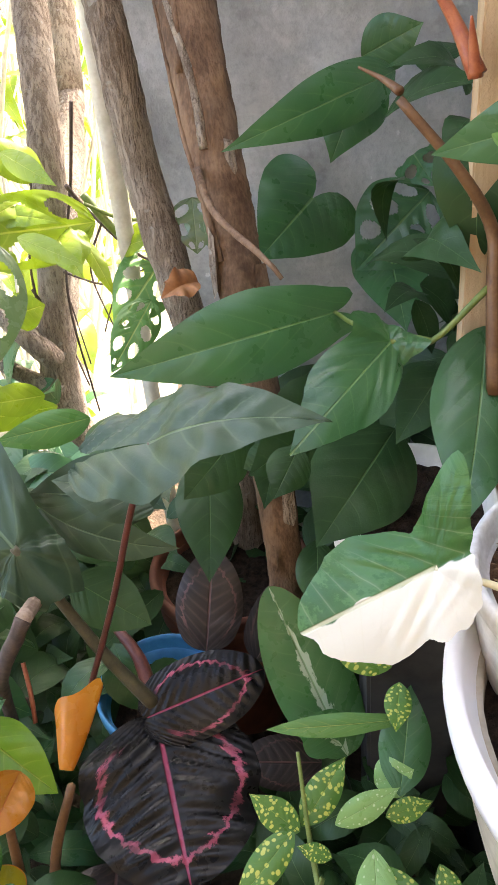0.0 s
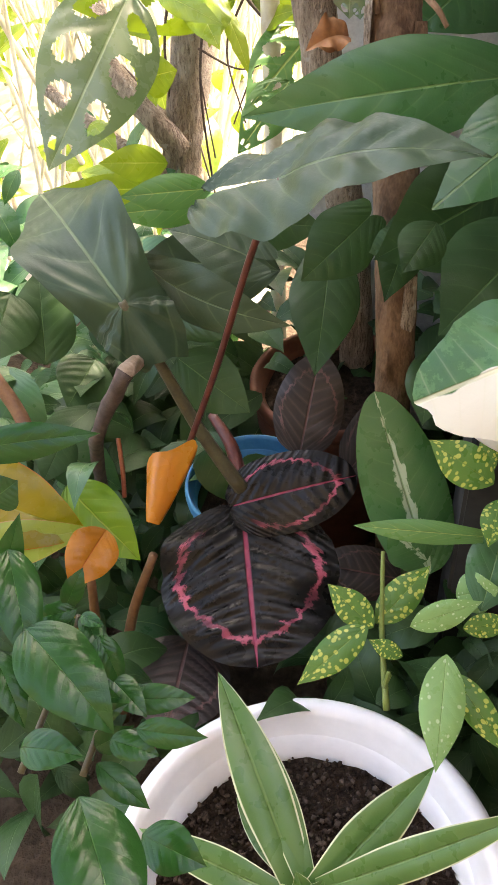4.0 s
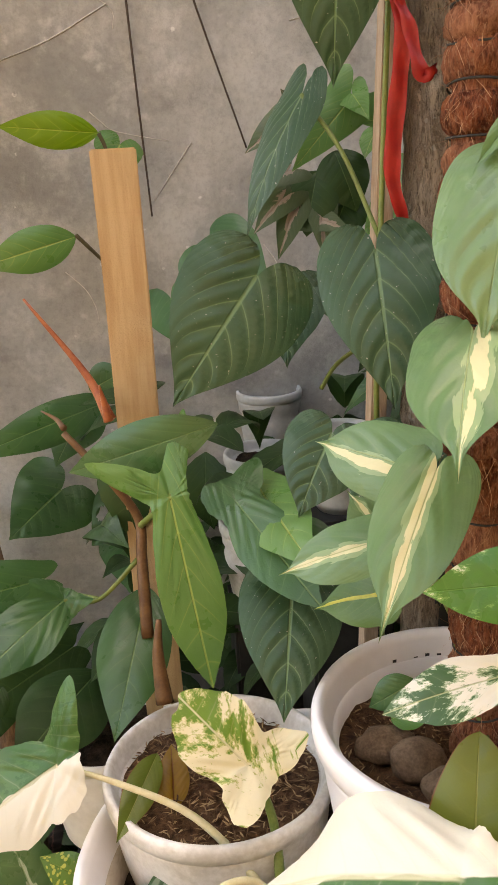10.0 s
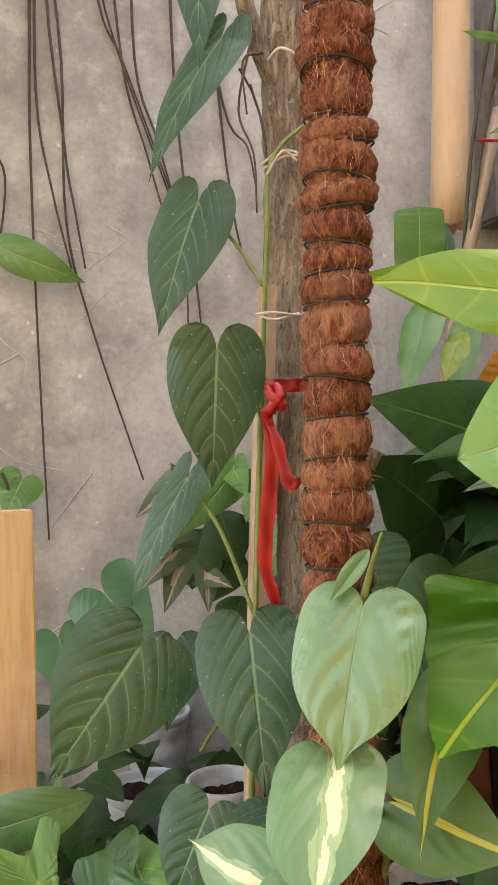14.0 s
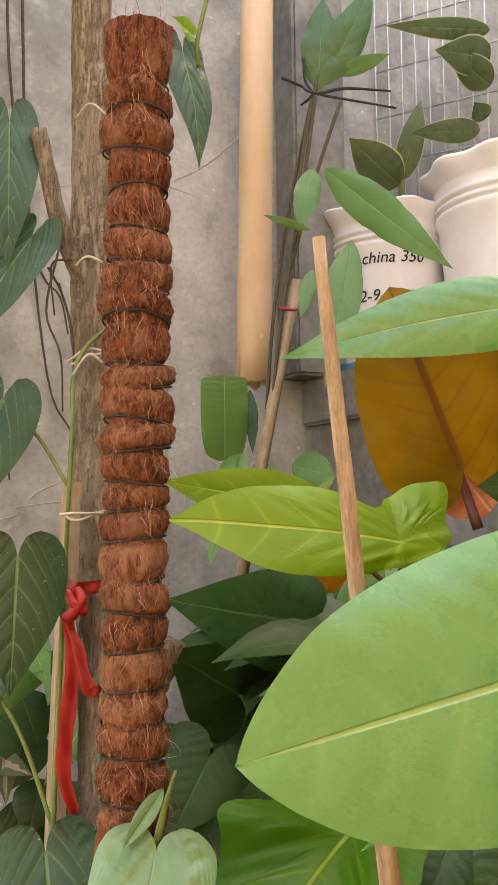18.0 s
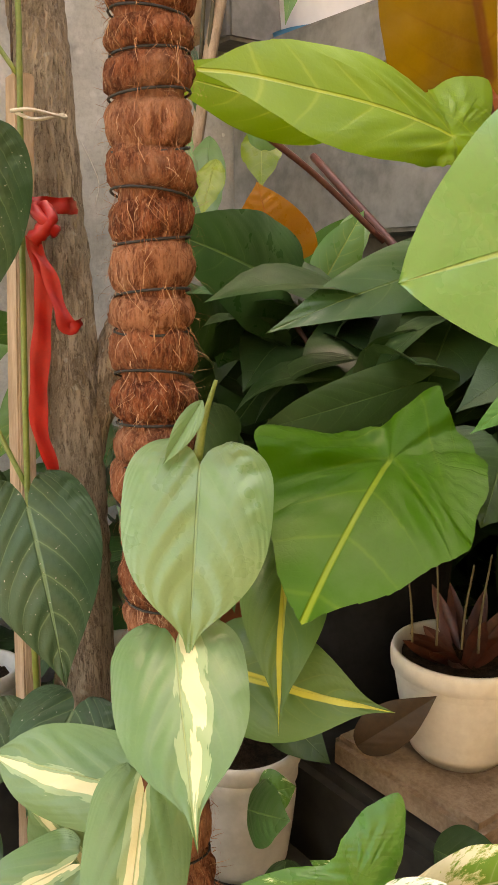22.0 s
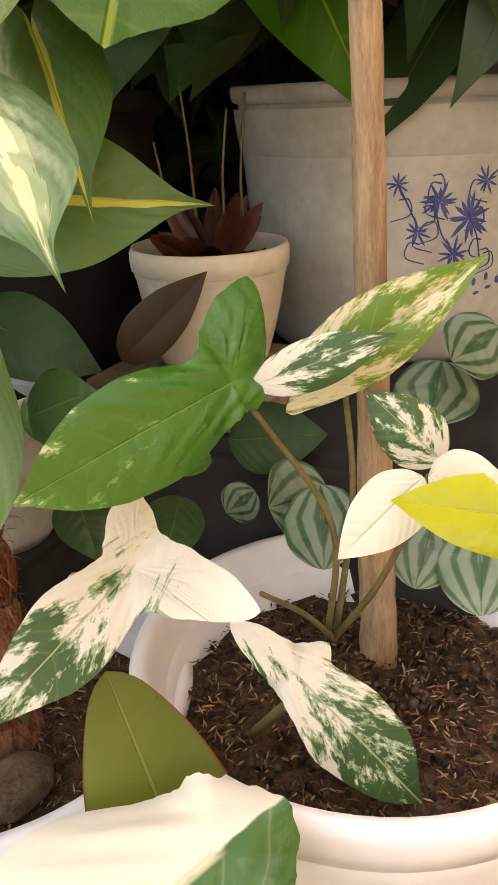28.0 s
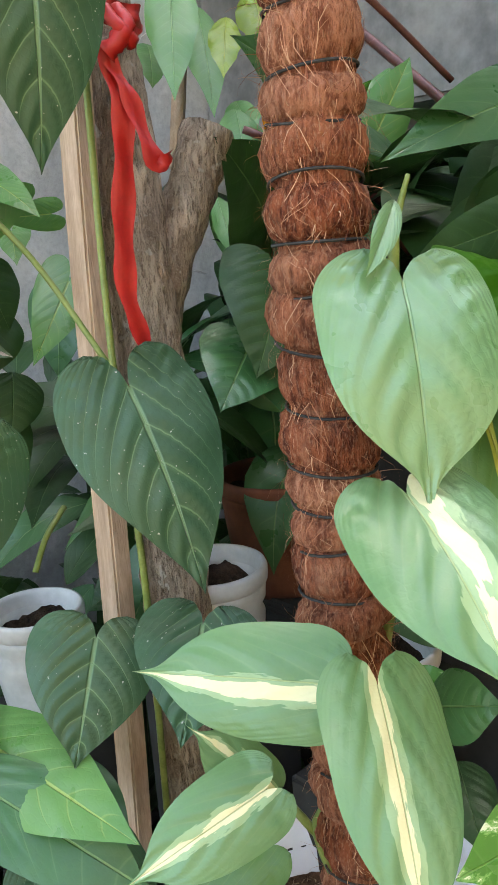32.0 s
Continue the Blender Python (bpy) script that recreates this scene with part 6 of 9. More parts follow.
stem(bigp, STEM_RED, [(0.792, 0.441, 1.342), (0.813, 0.400, 1.304), (0.827, 0.361, 1.258)], 0.0036, 0.0030)

marbled = thing("marbled_syngonium", "syngonium with white-marbled arrow leaves tied to a stick", "plant", (0.570, 0.110, 0.800))
leaf(marbled, "arrowbody", MARBLE_GREEN, (0.460, 0.152, 1.022), (0.352, 0.194, 1.002), 0.025, (-0.39, -0.76, 0.52), fold=0.1, wave=0.1, lobes=(((0.502, 0.162, 1.062), 0.019), ((0.460, 0.136, 1.021), 0.013),))
leaf(marbled, "arrowbody", MARBLE, (0.411, 0.181, 0.947), (0.333, 0.209, 0.908), 0.020, (-0.52, -0.56, 0.64), fold=0.08, wave=0.05, lobes=(((0.429, 0.190, 0.982), 0.013), ((0.412, 0.118, 0.938), 0.017),))
leaf(marbled, "arrowbody", MARBLE, (0.458, 0.122, 0.871), (0.460, 0.054, 0.808), 0.023, (-0.75, -0.46, 0.47), wave=0.1, lobes=(((0.454, 0.156, 0.897), 0.011), ((0.478, 0.111, 0.879), 0.009),))
leaf(marbled, "lobed", YELLOWED, (0.510, 0.140, 1.004), (0.533, 0.054, 1.071), 0.020, (-0.98, -0.12, 0.17), fold=0.25)
leaf(marbled, "lance", MARBLE, (0.471, 0.148, 1.017), (0.494, 0.084, 1.042), 0.012, (-0.93, -0.23, 0.27))
leaf(marbled, "ovate", MARBLE, (0.509, 0.065, 0.976), (0.506, 0.103, 1.009), 0.016, (-0.91, -0.31, 0.28))
leaf(marbled, "ovate", CREAM, (0.466, 0.064, 0.987), (0.438, 0.093, 0.955), 0.015, (-0.83, -0.24, 0.51))
leaf(marbled, "ovate", CREAM, (0.467, 0.062, 0.987), (0.452, 0.024, 0.995), 0.013, (-0.84, 0.40, 0.38))
stem(marbled, STEM_OLIVE, [(0.510, 0.124, 0.857), (0.501, 0.118, 0.935), (0.472, 0.148, 1.007)], 0.0021, 0.0015)
stem(marbled, STEM_OLIVE, [(0.512, 0.121, 0.857), (0.486, 0.129, 0.888), (0.442, 0.132, 0.926)], 0.0018, 0.0013)
stem(marbled, STEM_OLIVE, [(0.513, 0.120, 0.860), (0.519, 0.113, 0.944), (0.523, 0.120, 1.011)], 0.0021, 0.0015)
stem(marbled, STEM_OLIVE, [(0.512, 0.121, 0.857), (0.505, 0.097, 0.897), (0.488, 0.077, 0.943), (0.476, 0.064, 0.983)], 0.0021, 0.0014)
stem(marbled, STEM_OLIVE, [(0.474, 0.155, 0.809), (0.465, 0.131, 0.843)], 0.0030, 0.0030)

melon = thing("watermelon_peperomia", "peperomia with round silver-striped leaves", "plant", (0.660, 0.200, 0.800))
leaf(melon, "round", MELON, (0.617, 0.163, 0.894), (0.572, 0.186, 0.899), 0.028, (-0.35, -0.79, 0.51), bend=-0.08)
leaf(melon, "round", MELON, (0.591, 0.158, 0.911), (0.548, 0.140, 0.877), 0.024, (-0.57, -0.16, 0.81), bend=-0.08)
leaf(melon, "round", MELON, (0.699, 0.108, 0.966), (0.652, 0.104, 0.937), 0.029, (-0.50, -0.17, 0.85), bend=-0.08)
leaf(melon, "round", MELON, (0.703, 0.072, 0.992), (0.663, 0.094, 0.978), 0.024, (-0.53, -0.58, 0.62), bend=-0.08)
leaf(melon, "round", MELON, (0.595, 0.059, 0.898), (0.559, 0.048, 0.860), 0.025, (-0.72, -0.05, 0.69), bend=-0.08)
leaf(melon, "round", MELON, (0.612, 0.090, 0.888), (0.566, 0.089, 0.865), 0.021, (-0.44, -0.18, 0.88), bend=-0.08)
leaf(melon, "round", MELON, (0.613, 0.215, 0.887), (0.583, 0.223, 0.883), 0.015, (-0.29, -0.68, 0.68), bend=-0.08)

front = thing("broad_leaf_plant", "broad glossy leaves rising from a lower white pot", "plant", (0.300, 0.080, 0.300))
leaf(front, "lance", FRONTLEAF, (0.213, 0.174, 0.715), (0.323, 0.050, 0.644), 0.043, (-0.14, -0.58, 0.81), bend=0.06)
leaf(front, "round", OLIVE, (0.356, 0.093, 0.699), (0.393, 0.190, 0.900), 0.040, (-0.55, -0.76, 0.35), bend=0.04)
leaf(front, "lance", YOUNG, (0.160, 0.105, 0.566), (0.089, 0.090, 0.497), 0.027, (-0.56, -0.48, 0.68))
leaf(front, "lance", MIDGREEN, (0.250, 0.021, 0.686), (0.095, 0.033, 0.694), 0.029, (0.01, -0.46, 0.89))
leaf(front, "ovate", CHARTREUSE, (0.449, -0.001, 0.983), (0.451, 0.074, 0.981), 0.017, (-0.82, 0.04, 0.58), fold=0.2)

pink = thing("pink_syngonium", "small syngonium with pink-centred arrow leaves", "plant", (0.420, 0.720, 0.800))
leaf(pink, "hastate", PICTUM, (0.364, 0.700, 1.302), (0.321, 0.675, 1.273), 0.021, (-0.05, -0.88, 0.45), fold=0.2)
leaf(pink, "hastate", PICTUM, (0.375, 0.700, 1.212), (0.352, 0.675, 1.161), 0.021, (-0.05, -0.88, 0.45), fold=0.2)
leaf(pink, "hastate", PICTUM, (0.407, 0.700, 1.211), (0.404, 0.675, 1.158), 0.021, (-0.05, -0.88, 0.45), fold=0.2)
leaf(pink, "hastate", PICTUM, (0.398, 0.700, 1.202), (0.434, 0.675, 1.186), 0.021, (-0.05, -0.88, 0.45), fold=0.2)
leaf(pink, "hastate", PICTUM, (0.363, 0.700, 1.224), (0.326, 0.675, 1.190), 0.021, (-0.05, -0.88, 0.45), fold=0.2)
leaf(pink, "hastate", PICTUM, (0.370, 0.700, 1.253), (0.335, 0.675, 1.235), 0.021, (-0.05, -0.88, 0.45), fold=0.2)
leaf(pink, "hastate", PICTUM, (0.384, 0.700, 1.300), (0.361, 0.675, 1.335), 0.021, (-0.05, -0.88, 0.45), fold=0.2)
leaf(pink, "hastate", MIDGREEN, (0.424, 0.661, 1.312), (0.364, 0.640, 1.252), 0.029, (0.03, -0.95, 0.31))
leaf(pink, "hastate", MIDGREEN, (0.434, 0.660, 1.325), (0.437, 0.606, 1.296), 0.019, (-0.47, -0.44, 0.76))
# dark leaves added to stand for the shade low behind the syngonium
leaf(pink, "ovate", DARKGREEN, (0.427, 0.72, 1.272), (0.447, 0.7, 1.206), 0.030, (-0.2, -0.8, 0.5), bend=0.1)
leaf(pink, "ovate", DARKGREEN, (0.444, 0.72, 1.227), (0.414, 0.7, 1.166), 0.030, (-0.2, -0.8, 0.5), bend=0.1)
leaf(pink, "ovate", DARKGREEN, (0.408, 0.72, 1.252), (0.389, 0.7, 1.182), 0.030, (-0.2, -0.8, 0.5), bend=0.1)
leaf(pink, "ovate", DARKGREEN, (0.454, 0.72, 1.167), (0.434, 0.7, 1.111), 0.028, (-0.2, -0.8, 0.5), bend=0.1)
leaf(pink, "ovate", DARKGREEN, (0.418, 0.72, 1.146), (0.441, 0.7, 1.072), 0.030, (-0.2, -0.8, 0.5), bend=0.1)
leaf(pink, "shield", GLOSSY, (0.292, 0.783, 1.168), (0.347, 0.716, 1.108), 0.052, (-0.37, -0.77, 0.52))
leaf(pink, "shield", GLOSSY, (0.235, 0.791, 1.112), (0.252, 0.733, 1.055), 0.042, (-0.15, -0.71, 0.69))

wallvine = thing("wall_climber", "climber with single hanging leaf on dry roots", "plant", (0.200, 1.050, 1.300))
leaf(wallvine, "lance", MIDGREEN, (0.135, 1.082, 1.672), (0.287, 1.046, 1.604), 0.030, (-0.27, -0.96, -0.10), bend=0.15)
leaf(wallvine, "lance", LIME, (0.161, 0.954, 1.316), (0.033, 0.920, 1.328), 0.024, (0.25, -0.97, -0.06), bend=0.06)
leaf(wallvine, "lance", MIDGREEN, (0.122, 0.879, 1.188), (0.003, 0.834, 1.160), 0.028, (0.32, -0.94, 0.14), bend=0.08)
stem(wallvine, STEM_DARK, [(0.122, 0.879, 1.190), (0.145, 0.891, 1.163), (0.166, 0.904, 1.138)], 0.0030, 0.0020)
stem(wallvine, STEM_DARK, [(0.161, 0.954, 1.316), (0.169, 0.958, 1.293), (0.171, 0.959, 1.250)], 0.0030, 0.0020)
leaf(wallvine, "shield", MIDGREEN, (0.187, 0.987, 1.301), (0.164, 0.917, 1.254), 0.034, (0.35, -0.60, 0.72))


treeR = thing("tree", "slender tree with smooth peeling brown bark", "tree", (-0.030, 0.660, 0.000))
tube("trunk", treeR, TRUNK, [(0.000, 0.710, 0.000), (-0.020, 0.735, 0.300), (-0.026, 0.765, 0.498), (-0.044, 0.810, 0.737), (-0.052, 0.840, 0.838), (-0.065, 0.870, 0.928), (-0.086, 0.940, 1.108)], 0.0190, 0.0300, seg=20, steps=20, lumps=0.07)
tube("branch", treeR, TRUNK, [(-0.079, 0.834, 0.897), (-0.062, 0.779, 0.870), (-0.016, 0.716, 0.846), (-0.002, 0.706, 0.830)], 0.0042, 0.0022, lumps=0.25)

treeL = thing("tree", "dark leaning tree trunk at the wall end", "tree", (-0.100, 1.000, 0.000))
tube("trunk", treeL, BARK, [(-0.177, 0.981, 1.099), (-0.166, 0.966, 1.007), (-0.157, 0.974, 0.861), (-0.135, 0.958, 0.731), (-0.090, 0.980, 0.400), (-0.080, 0.980, 0.000)], 0.0200, 0.0260, seg=14, steps=12, lumps=0.1)

treeF = thing("tree", "mossy forked tree in the sunlit garden", "tree", (-0.360, 1.150, 0.000))
tube("trunk", treeF, BARK, [(-0.384, 1.682, 0.804), (-0.380, 1.494, 0.683), (-0.391, 1.285, 0.514), (-0.405, 1.268, 0.383), (-0.360, 1.200, 0.000)], 0.0260, 0.0340, seg=14, steps=10, lumps=0.12)
tube("branch", treeF, BARK, [(-0.397, 1.253, 0.482), (-0.465, 1.266, 0.541), (-0.511, 1.302, 0.589), (-0.591, 1.477, 0.643)], 0.0220, 0.0140, lumps=0.15)
tube("branch", treeF, BARK, [(-0.402, 1.229, 0.415), (-0.504, 1.258, 0.470), (-0.666, 1.352, 0.533)], 0.0160, 0.0100, lumps=0.15)

treeG = thing("tree", "pale slim tree in the sunlit garden", "tree", (-0.500, 1.300, 0.000))
tube("trunk", treeG, BARK, [(-0.344, 1.383, 1.060), (-0.345, 1.304, 0.860), (-0.370, 1.276, 0.650), (-0.420, 1.260, 0.370), (-0.450, 1.300, 0.000)], 0.0260, 0.0300, seg=12, steps=10, lumps=0.12)
tube("branch", treeG, BARK, [(-0.392, 1.219, 0.484), (-0.429, 1.202, 0.550), (-0.515, 1.249, 0.625)], 0.0200, 0.0160, lumps=0.15)

canes = thing("garden_post", "pale sunlit wooden post at the wall end", "post", (-0.240, 1.200, 0.000))
tube("shaft", canes, STRAW, [(-0.235, 1.160, 0.000), (-0.225, 1.160, 0.800), (-0.215, 1.160, 1.600)], 0.0140, 0.0130)

monstera = thing("swiss_cheese_vine", "swiss cheese vine with backlit holed leaves", "plant", (-0.380, 0.950, 0.200))
leaf(monstera, "ovate", HOLED, (-0.371, 1.025, 0.771), (-0.429, 0.816, 0.642), 0.067, (0.50, -0.55, 0.67), holes=4)
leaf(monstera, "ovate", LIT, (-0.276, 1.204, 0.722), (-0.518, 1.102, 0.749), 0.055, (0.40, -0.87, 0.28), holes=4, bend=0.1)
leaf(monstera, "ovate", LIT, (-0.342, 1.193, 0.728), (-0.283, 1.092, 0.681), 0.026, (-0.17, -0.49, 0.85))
leaf(monstera, "ovate", MIDGREEN, (-0.171, 1.184, 0.676), (-0.244, 1.041, 0.619), 0.047, (0.48, -0.52, 0.71), holes=4)
leaf(monstera, "ovate", MIDGREEN, (-0.190, 1.079, 0.646), (-0.238, 0.955, 0.603), 0.031, (0.46, -0.45, 0.77), holes=4)
leaf(monstera, "ovate", HOLED, (-0.104, 0.985, 0.819), (-0.102, 0.946, 0.763), 0.031, (0.10, -0.81, 0.57), holes=3)
leaf(monstera, "ovate", HOLED, (-0.109, 1.115, 0.765), (-0.098, 1.054, 0.729), 0.026, (-0.06, -0.52, 0.85), holes=3)
leaf(monstera, "ovate", DARKGREEN, (-0.216, 0.802, 0.598), (-0.111, 0.785, 0.603), 0.032, (-0.16, -0.88, 0.45))
leaf(monstera, "lance", LIT, (-0.245, 1.224, 0.663), (-0.191, 1.271, 0.698), 0.019, (0.37, -0.79, 0.48))
leaf(monstera, "lance", MIDGREEN, (-0.279, 0.951, 0.535), (-0.394, 0.874, 0.557), 0.024, (0.55, -0.68, 0.49), bend=0.1)
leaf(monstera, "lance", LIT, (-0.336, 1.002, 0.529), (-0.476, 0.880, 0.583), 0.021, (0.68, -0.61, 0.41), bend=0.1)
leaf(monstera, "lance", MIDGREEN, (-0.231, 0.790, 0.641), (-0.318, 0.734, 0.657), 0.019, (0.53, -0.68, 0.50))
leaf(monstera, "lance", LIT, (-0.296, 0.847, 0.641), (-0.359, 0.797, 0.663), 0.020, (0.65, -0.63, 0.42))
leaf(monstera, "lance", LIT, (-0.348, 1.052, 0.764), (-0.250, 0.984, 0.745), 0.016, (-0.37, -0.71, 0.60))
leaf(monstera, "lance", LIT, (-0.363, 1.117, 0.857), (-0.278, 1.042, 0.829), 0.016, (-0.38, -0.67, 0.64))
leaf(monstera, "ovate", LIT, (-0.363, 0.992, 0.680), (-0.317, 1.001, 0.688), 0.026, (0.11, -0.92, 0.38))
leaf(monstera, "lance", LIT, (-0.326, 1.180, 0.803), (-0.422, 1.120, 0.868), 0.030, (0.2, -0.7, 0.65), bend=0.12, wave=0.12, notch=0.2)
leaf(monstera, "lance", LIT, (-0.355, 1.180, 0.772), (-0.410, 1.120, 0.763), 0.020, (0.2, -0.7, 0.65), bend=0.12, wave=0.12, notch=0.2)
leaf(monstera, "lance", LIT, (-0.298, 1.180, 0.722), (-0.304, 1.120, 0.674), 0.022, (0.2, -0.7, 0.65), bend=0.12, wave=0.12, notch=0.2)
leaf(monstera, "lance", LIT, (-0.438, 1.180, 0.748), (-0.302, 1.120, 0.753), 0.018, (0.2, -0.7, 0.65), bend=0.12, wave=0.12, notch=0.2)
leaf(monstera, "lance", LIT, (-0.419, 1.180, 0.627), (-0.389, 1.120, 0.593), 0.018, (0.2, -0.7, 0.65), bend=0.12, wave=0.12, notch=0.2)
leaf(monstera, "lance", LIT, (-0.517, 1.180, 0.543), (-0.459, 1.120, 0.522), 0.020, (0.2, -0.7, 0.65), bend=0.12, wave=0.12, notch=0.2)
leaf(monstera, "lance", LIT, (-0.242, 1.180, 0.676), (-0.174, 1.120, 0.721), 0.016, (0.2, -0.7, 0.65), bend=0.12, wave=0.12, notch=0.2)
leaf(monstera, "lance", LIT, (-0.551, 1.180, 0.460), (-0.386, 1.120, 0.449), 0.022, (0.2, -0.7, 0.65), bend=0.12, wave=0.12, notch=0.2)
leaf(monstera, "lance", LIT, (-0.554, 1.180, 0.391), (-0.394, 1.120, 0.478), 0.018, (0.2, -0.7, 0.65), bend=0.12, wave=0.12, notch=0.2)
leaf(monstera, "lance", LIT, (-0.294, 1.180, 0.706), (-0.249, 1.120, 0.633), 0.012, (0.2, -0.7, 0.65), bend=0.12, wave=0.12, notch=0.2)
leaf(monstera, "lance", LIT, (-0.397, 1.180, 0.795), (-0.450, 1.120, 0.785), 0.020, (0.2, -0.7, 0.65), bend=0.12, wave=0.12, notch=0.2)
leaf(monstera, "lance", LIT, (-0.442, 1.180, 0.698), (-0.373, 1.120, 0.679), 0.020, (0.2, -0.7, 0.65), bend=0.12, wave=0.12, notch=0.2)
stem(monstera, STEM_GREEN, [(-0.226, 1.227, 0.662), (-0.265, 1.227, 0.714), (-0.293, 1.232, 0.756)], 0.0070, 0.0060)
stem(monstera, STEM_GREEN, [(-0.190, 1.268, 0.695), (-0.243, 1.233, 0.715), (-0.292, 1.222, 0.745)], 0.0040, 0.0030)

twigs = thing("bare_twigs", "thin bare twigs and vines in the sunlit garden", "twig", (-0.300, 1.250, 0.000))
tube("twig", twigs, VINE, [(-0.284, 1.240, 0.886), (-0.318, 1.280, 0.765), (-0.352, 1.240, 0.596), (-0.355, 1.280, 0.341)], 0.0030, 0.0018, seg=6, steps=6, lumps=0.25)
tube("twig", twigs, VINE, [(-0.359, 1.240, 0.739), (-0.370, 1.280, 0.652), (-0.340, 1.240, 0.462)], 0.0022, 0.0013, seg=6, steps=6, lumps=0.25)
tube("twig", twigs, VINE, [(-0.317, 1.240, 0.768), (-0.303, 1.280, 0.717), (-0.236, 1.240, 0.659), (-0.194, 1.280, 0.613)], 0.0035, 0.0021, seg=6, steps=6, lumps=0.25)
tube("twig", twigs, VINE, [(-0.408, 1.240, 0.606), (-0.382, 1.280, 0.493), (-0.351, 1.240, 0.420)], 0.0025, 0.0015, seg=6, steps=6, lumps=0.25)
tube("twig", twigs, VINE, [(-0.221, 1.240, 0.877), (-0.256, 1.280, 0.763), (-0.248, 1.240, 0.664), (-0.314, 1.280, 0.502)], 0.0020, 0.0012, seg=6, steps=6, lumps=0.25)
tube("twig", twigs, VINE, [(-0.397, 1.240, 0.836), (-0.381, 1.280, 0.759), (-0.403, 1.240, 0.633), (-0.412, 1.280, 0.398)], 0.0030, 0.0018, seg=6, steps=6, lumps=0.25)
tube("twig", twigs, VINE, [(-0.272, 1.240, 0.713), (-0.317, 1.280, 0.615), (-0.286, 1.240, 0.521)], 0.0020, 0.0012, seg=6, steps=6, lumps=0.25)
tube("twig", twigs, VINE, [(-0.509, 1.240, 0.635), (-0.456, 1.280, 0.553), (-0.397, 1.240, 0.462)], 0.0040, 0.0024, seg=6, steps=6, lumps=0.25)
tube("twig", twigs, VINE, [(-0.417, 1.240, 0.885), (-0.443, 1.280, 0.745), (-0.497, 1.240, 0.608)], 0.0030, 0.0018, seg=6, steps=6, lumps=0.25)
tube("twig", twigs, VINE, [(-0.351, 1.240, 0.632), (-0.294, 1.280, 0.588), (-0.214, 1.240, 0.629)], 0.0018, 0.0011, seg=6, steps=6, lumps=0.25)

shade = thing("shade_aroid", "dark drooping aroid leaves in the shade of a trunk", "plant", (-0.100, 0.800, 0.300))
leaf(shade, "lobed", DARKGREEN, (-0.107, 0.819, 0.551), (-0.106, 0.666, 0.492), 0.040, (0.20, -0.35, 0.91))
leaf(shade, "lobed", ALOCASIA, (-0.267, 0.662, 0.616), (-0.119, 0.604, 0.602), 0.031, (-0.33, -0.91, 0.24), bend=0.12)
leaf(shade, "lobed", DARKGREEN, (-0.059, 0.737, 0.644), (-0.121, 0.678, 0.602), 0.035, (0.33, -0.75, 0.57))
leaf(shade, "lobed", DARKGREEN, (0.065, 0.775, 0.655), (-0.050, 0.661, 0.641), 0.053, (0.54, -0.61, 0.58))
leaf(shade, "lobed", DARKGREEN, (-0.016, 0.772, 0.627), (-0.038, 0.676, 0.584), 0.026, (0.26, -0.44, 0.86))
leaf(shade, "ovate", DARKGREEN, (-0.262, 0.680, 0.494), (-0.176, 0.649, 0.448), 0.035, (0.11, -0.72, 0.69))
leaf(shade, "ovate", DARKGREEN, (-0.270, 0.712, 0.525), (-0.175, 0.681, 0.546), 0.025, (-0.36, -0.79, 0.49))
leaf(shade, "ovate", DARKGREEN, (-0.374, 0.712, 0.458), (-0.384, 0.631, 0.450), 0.035, (0.49, -0.15, 0.86))
leaf(shade, "ovate", DARKGREEN, (-0.411, 0.660, 0.487), (-0.437, 0.749, 0.556), 0.037, (0.35, -0.51, 0.79))
leaf(shade, "ovate", DARKGREEN, (-0.457, 0.708, 0.548), (-0.453, 0.613, 0.521), 0.042, (0.49, -0.21, 0.85))
leaf(shade, "lance", DARKGREEN, (-0.402, 0.645, 0.396), (-0.404, 0.568, 0.390), 0.025, (0.45, -0.08, 0.89))
leaf(shade, "lance", DARKGREEN, (-0.020, 0.688, 0.649), (-0.055, 0.678, 0.638), 0.017, (0.05, -0.80, 0.59))
leaf(shade, "lance", DARKGREEN, (0.017, 0.732, 0.487), (0.011, 0.646, 0.450), 0.025, (0.10, -0.40, 0.91))
tube("cut_stick", shade, VINE, [(-0.259, 0.525, 0.598), (-0.309, 0.548, 0.500), (-0.352, 0.610, 0.390), (-0.375, 0.630, 0.180)], 0.0078, 0.0080, lumps=0.3)
stem(shade, STEM_CORAL, [(-0.357, 0.686, 0.354), (-0.348, 0.659, 0.324), (-0.343, 0.636, 0.300)], 0.0030, 0.0030)
RIBBON_TAIL = [(0.423, 0.482, 1.390), (0.430, 0.478, 1.351), (0.426, 0.481, 1.298), (0.423, 0.483, 1.245), (0.434, 0.484, 1.204)]
RIBBON_LOOP = [(0.423, 0.482, 1.390), (0.433, 0.473, 1.361), (0.442, 0.464, 1.322), (0.454, 0.461, 1.325)]
RIBBON_BAND = [(0.424, 0.509, 1.418), (0.437, 0.491, 1.413), (0.464, 0.495, 1.414), (0.486, 0.532, 1.415)]

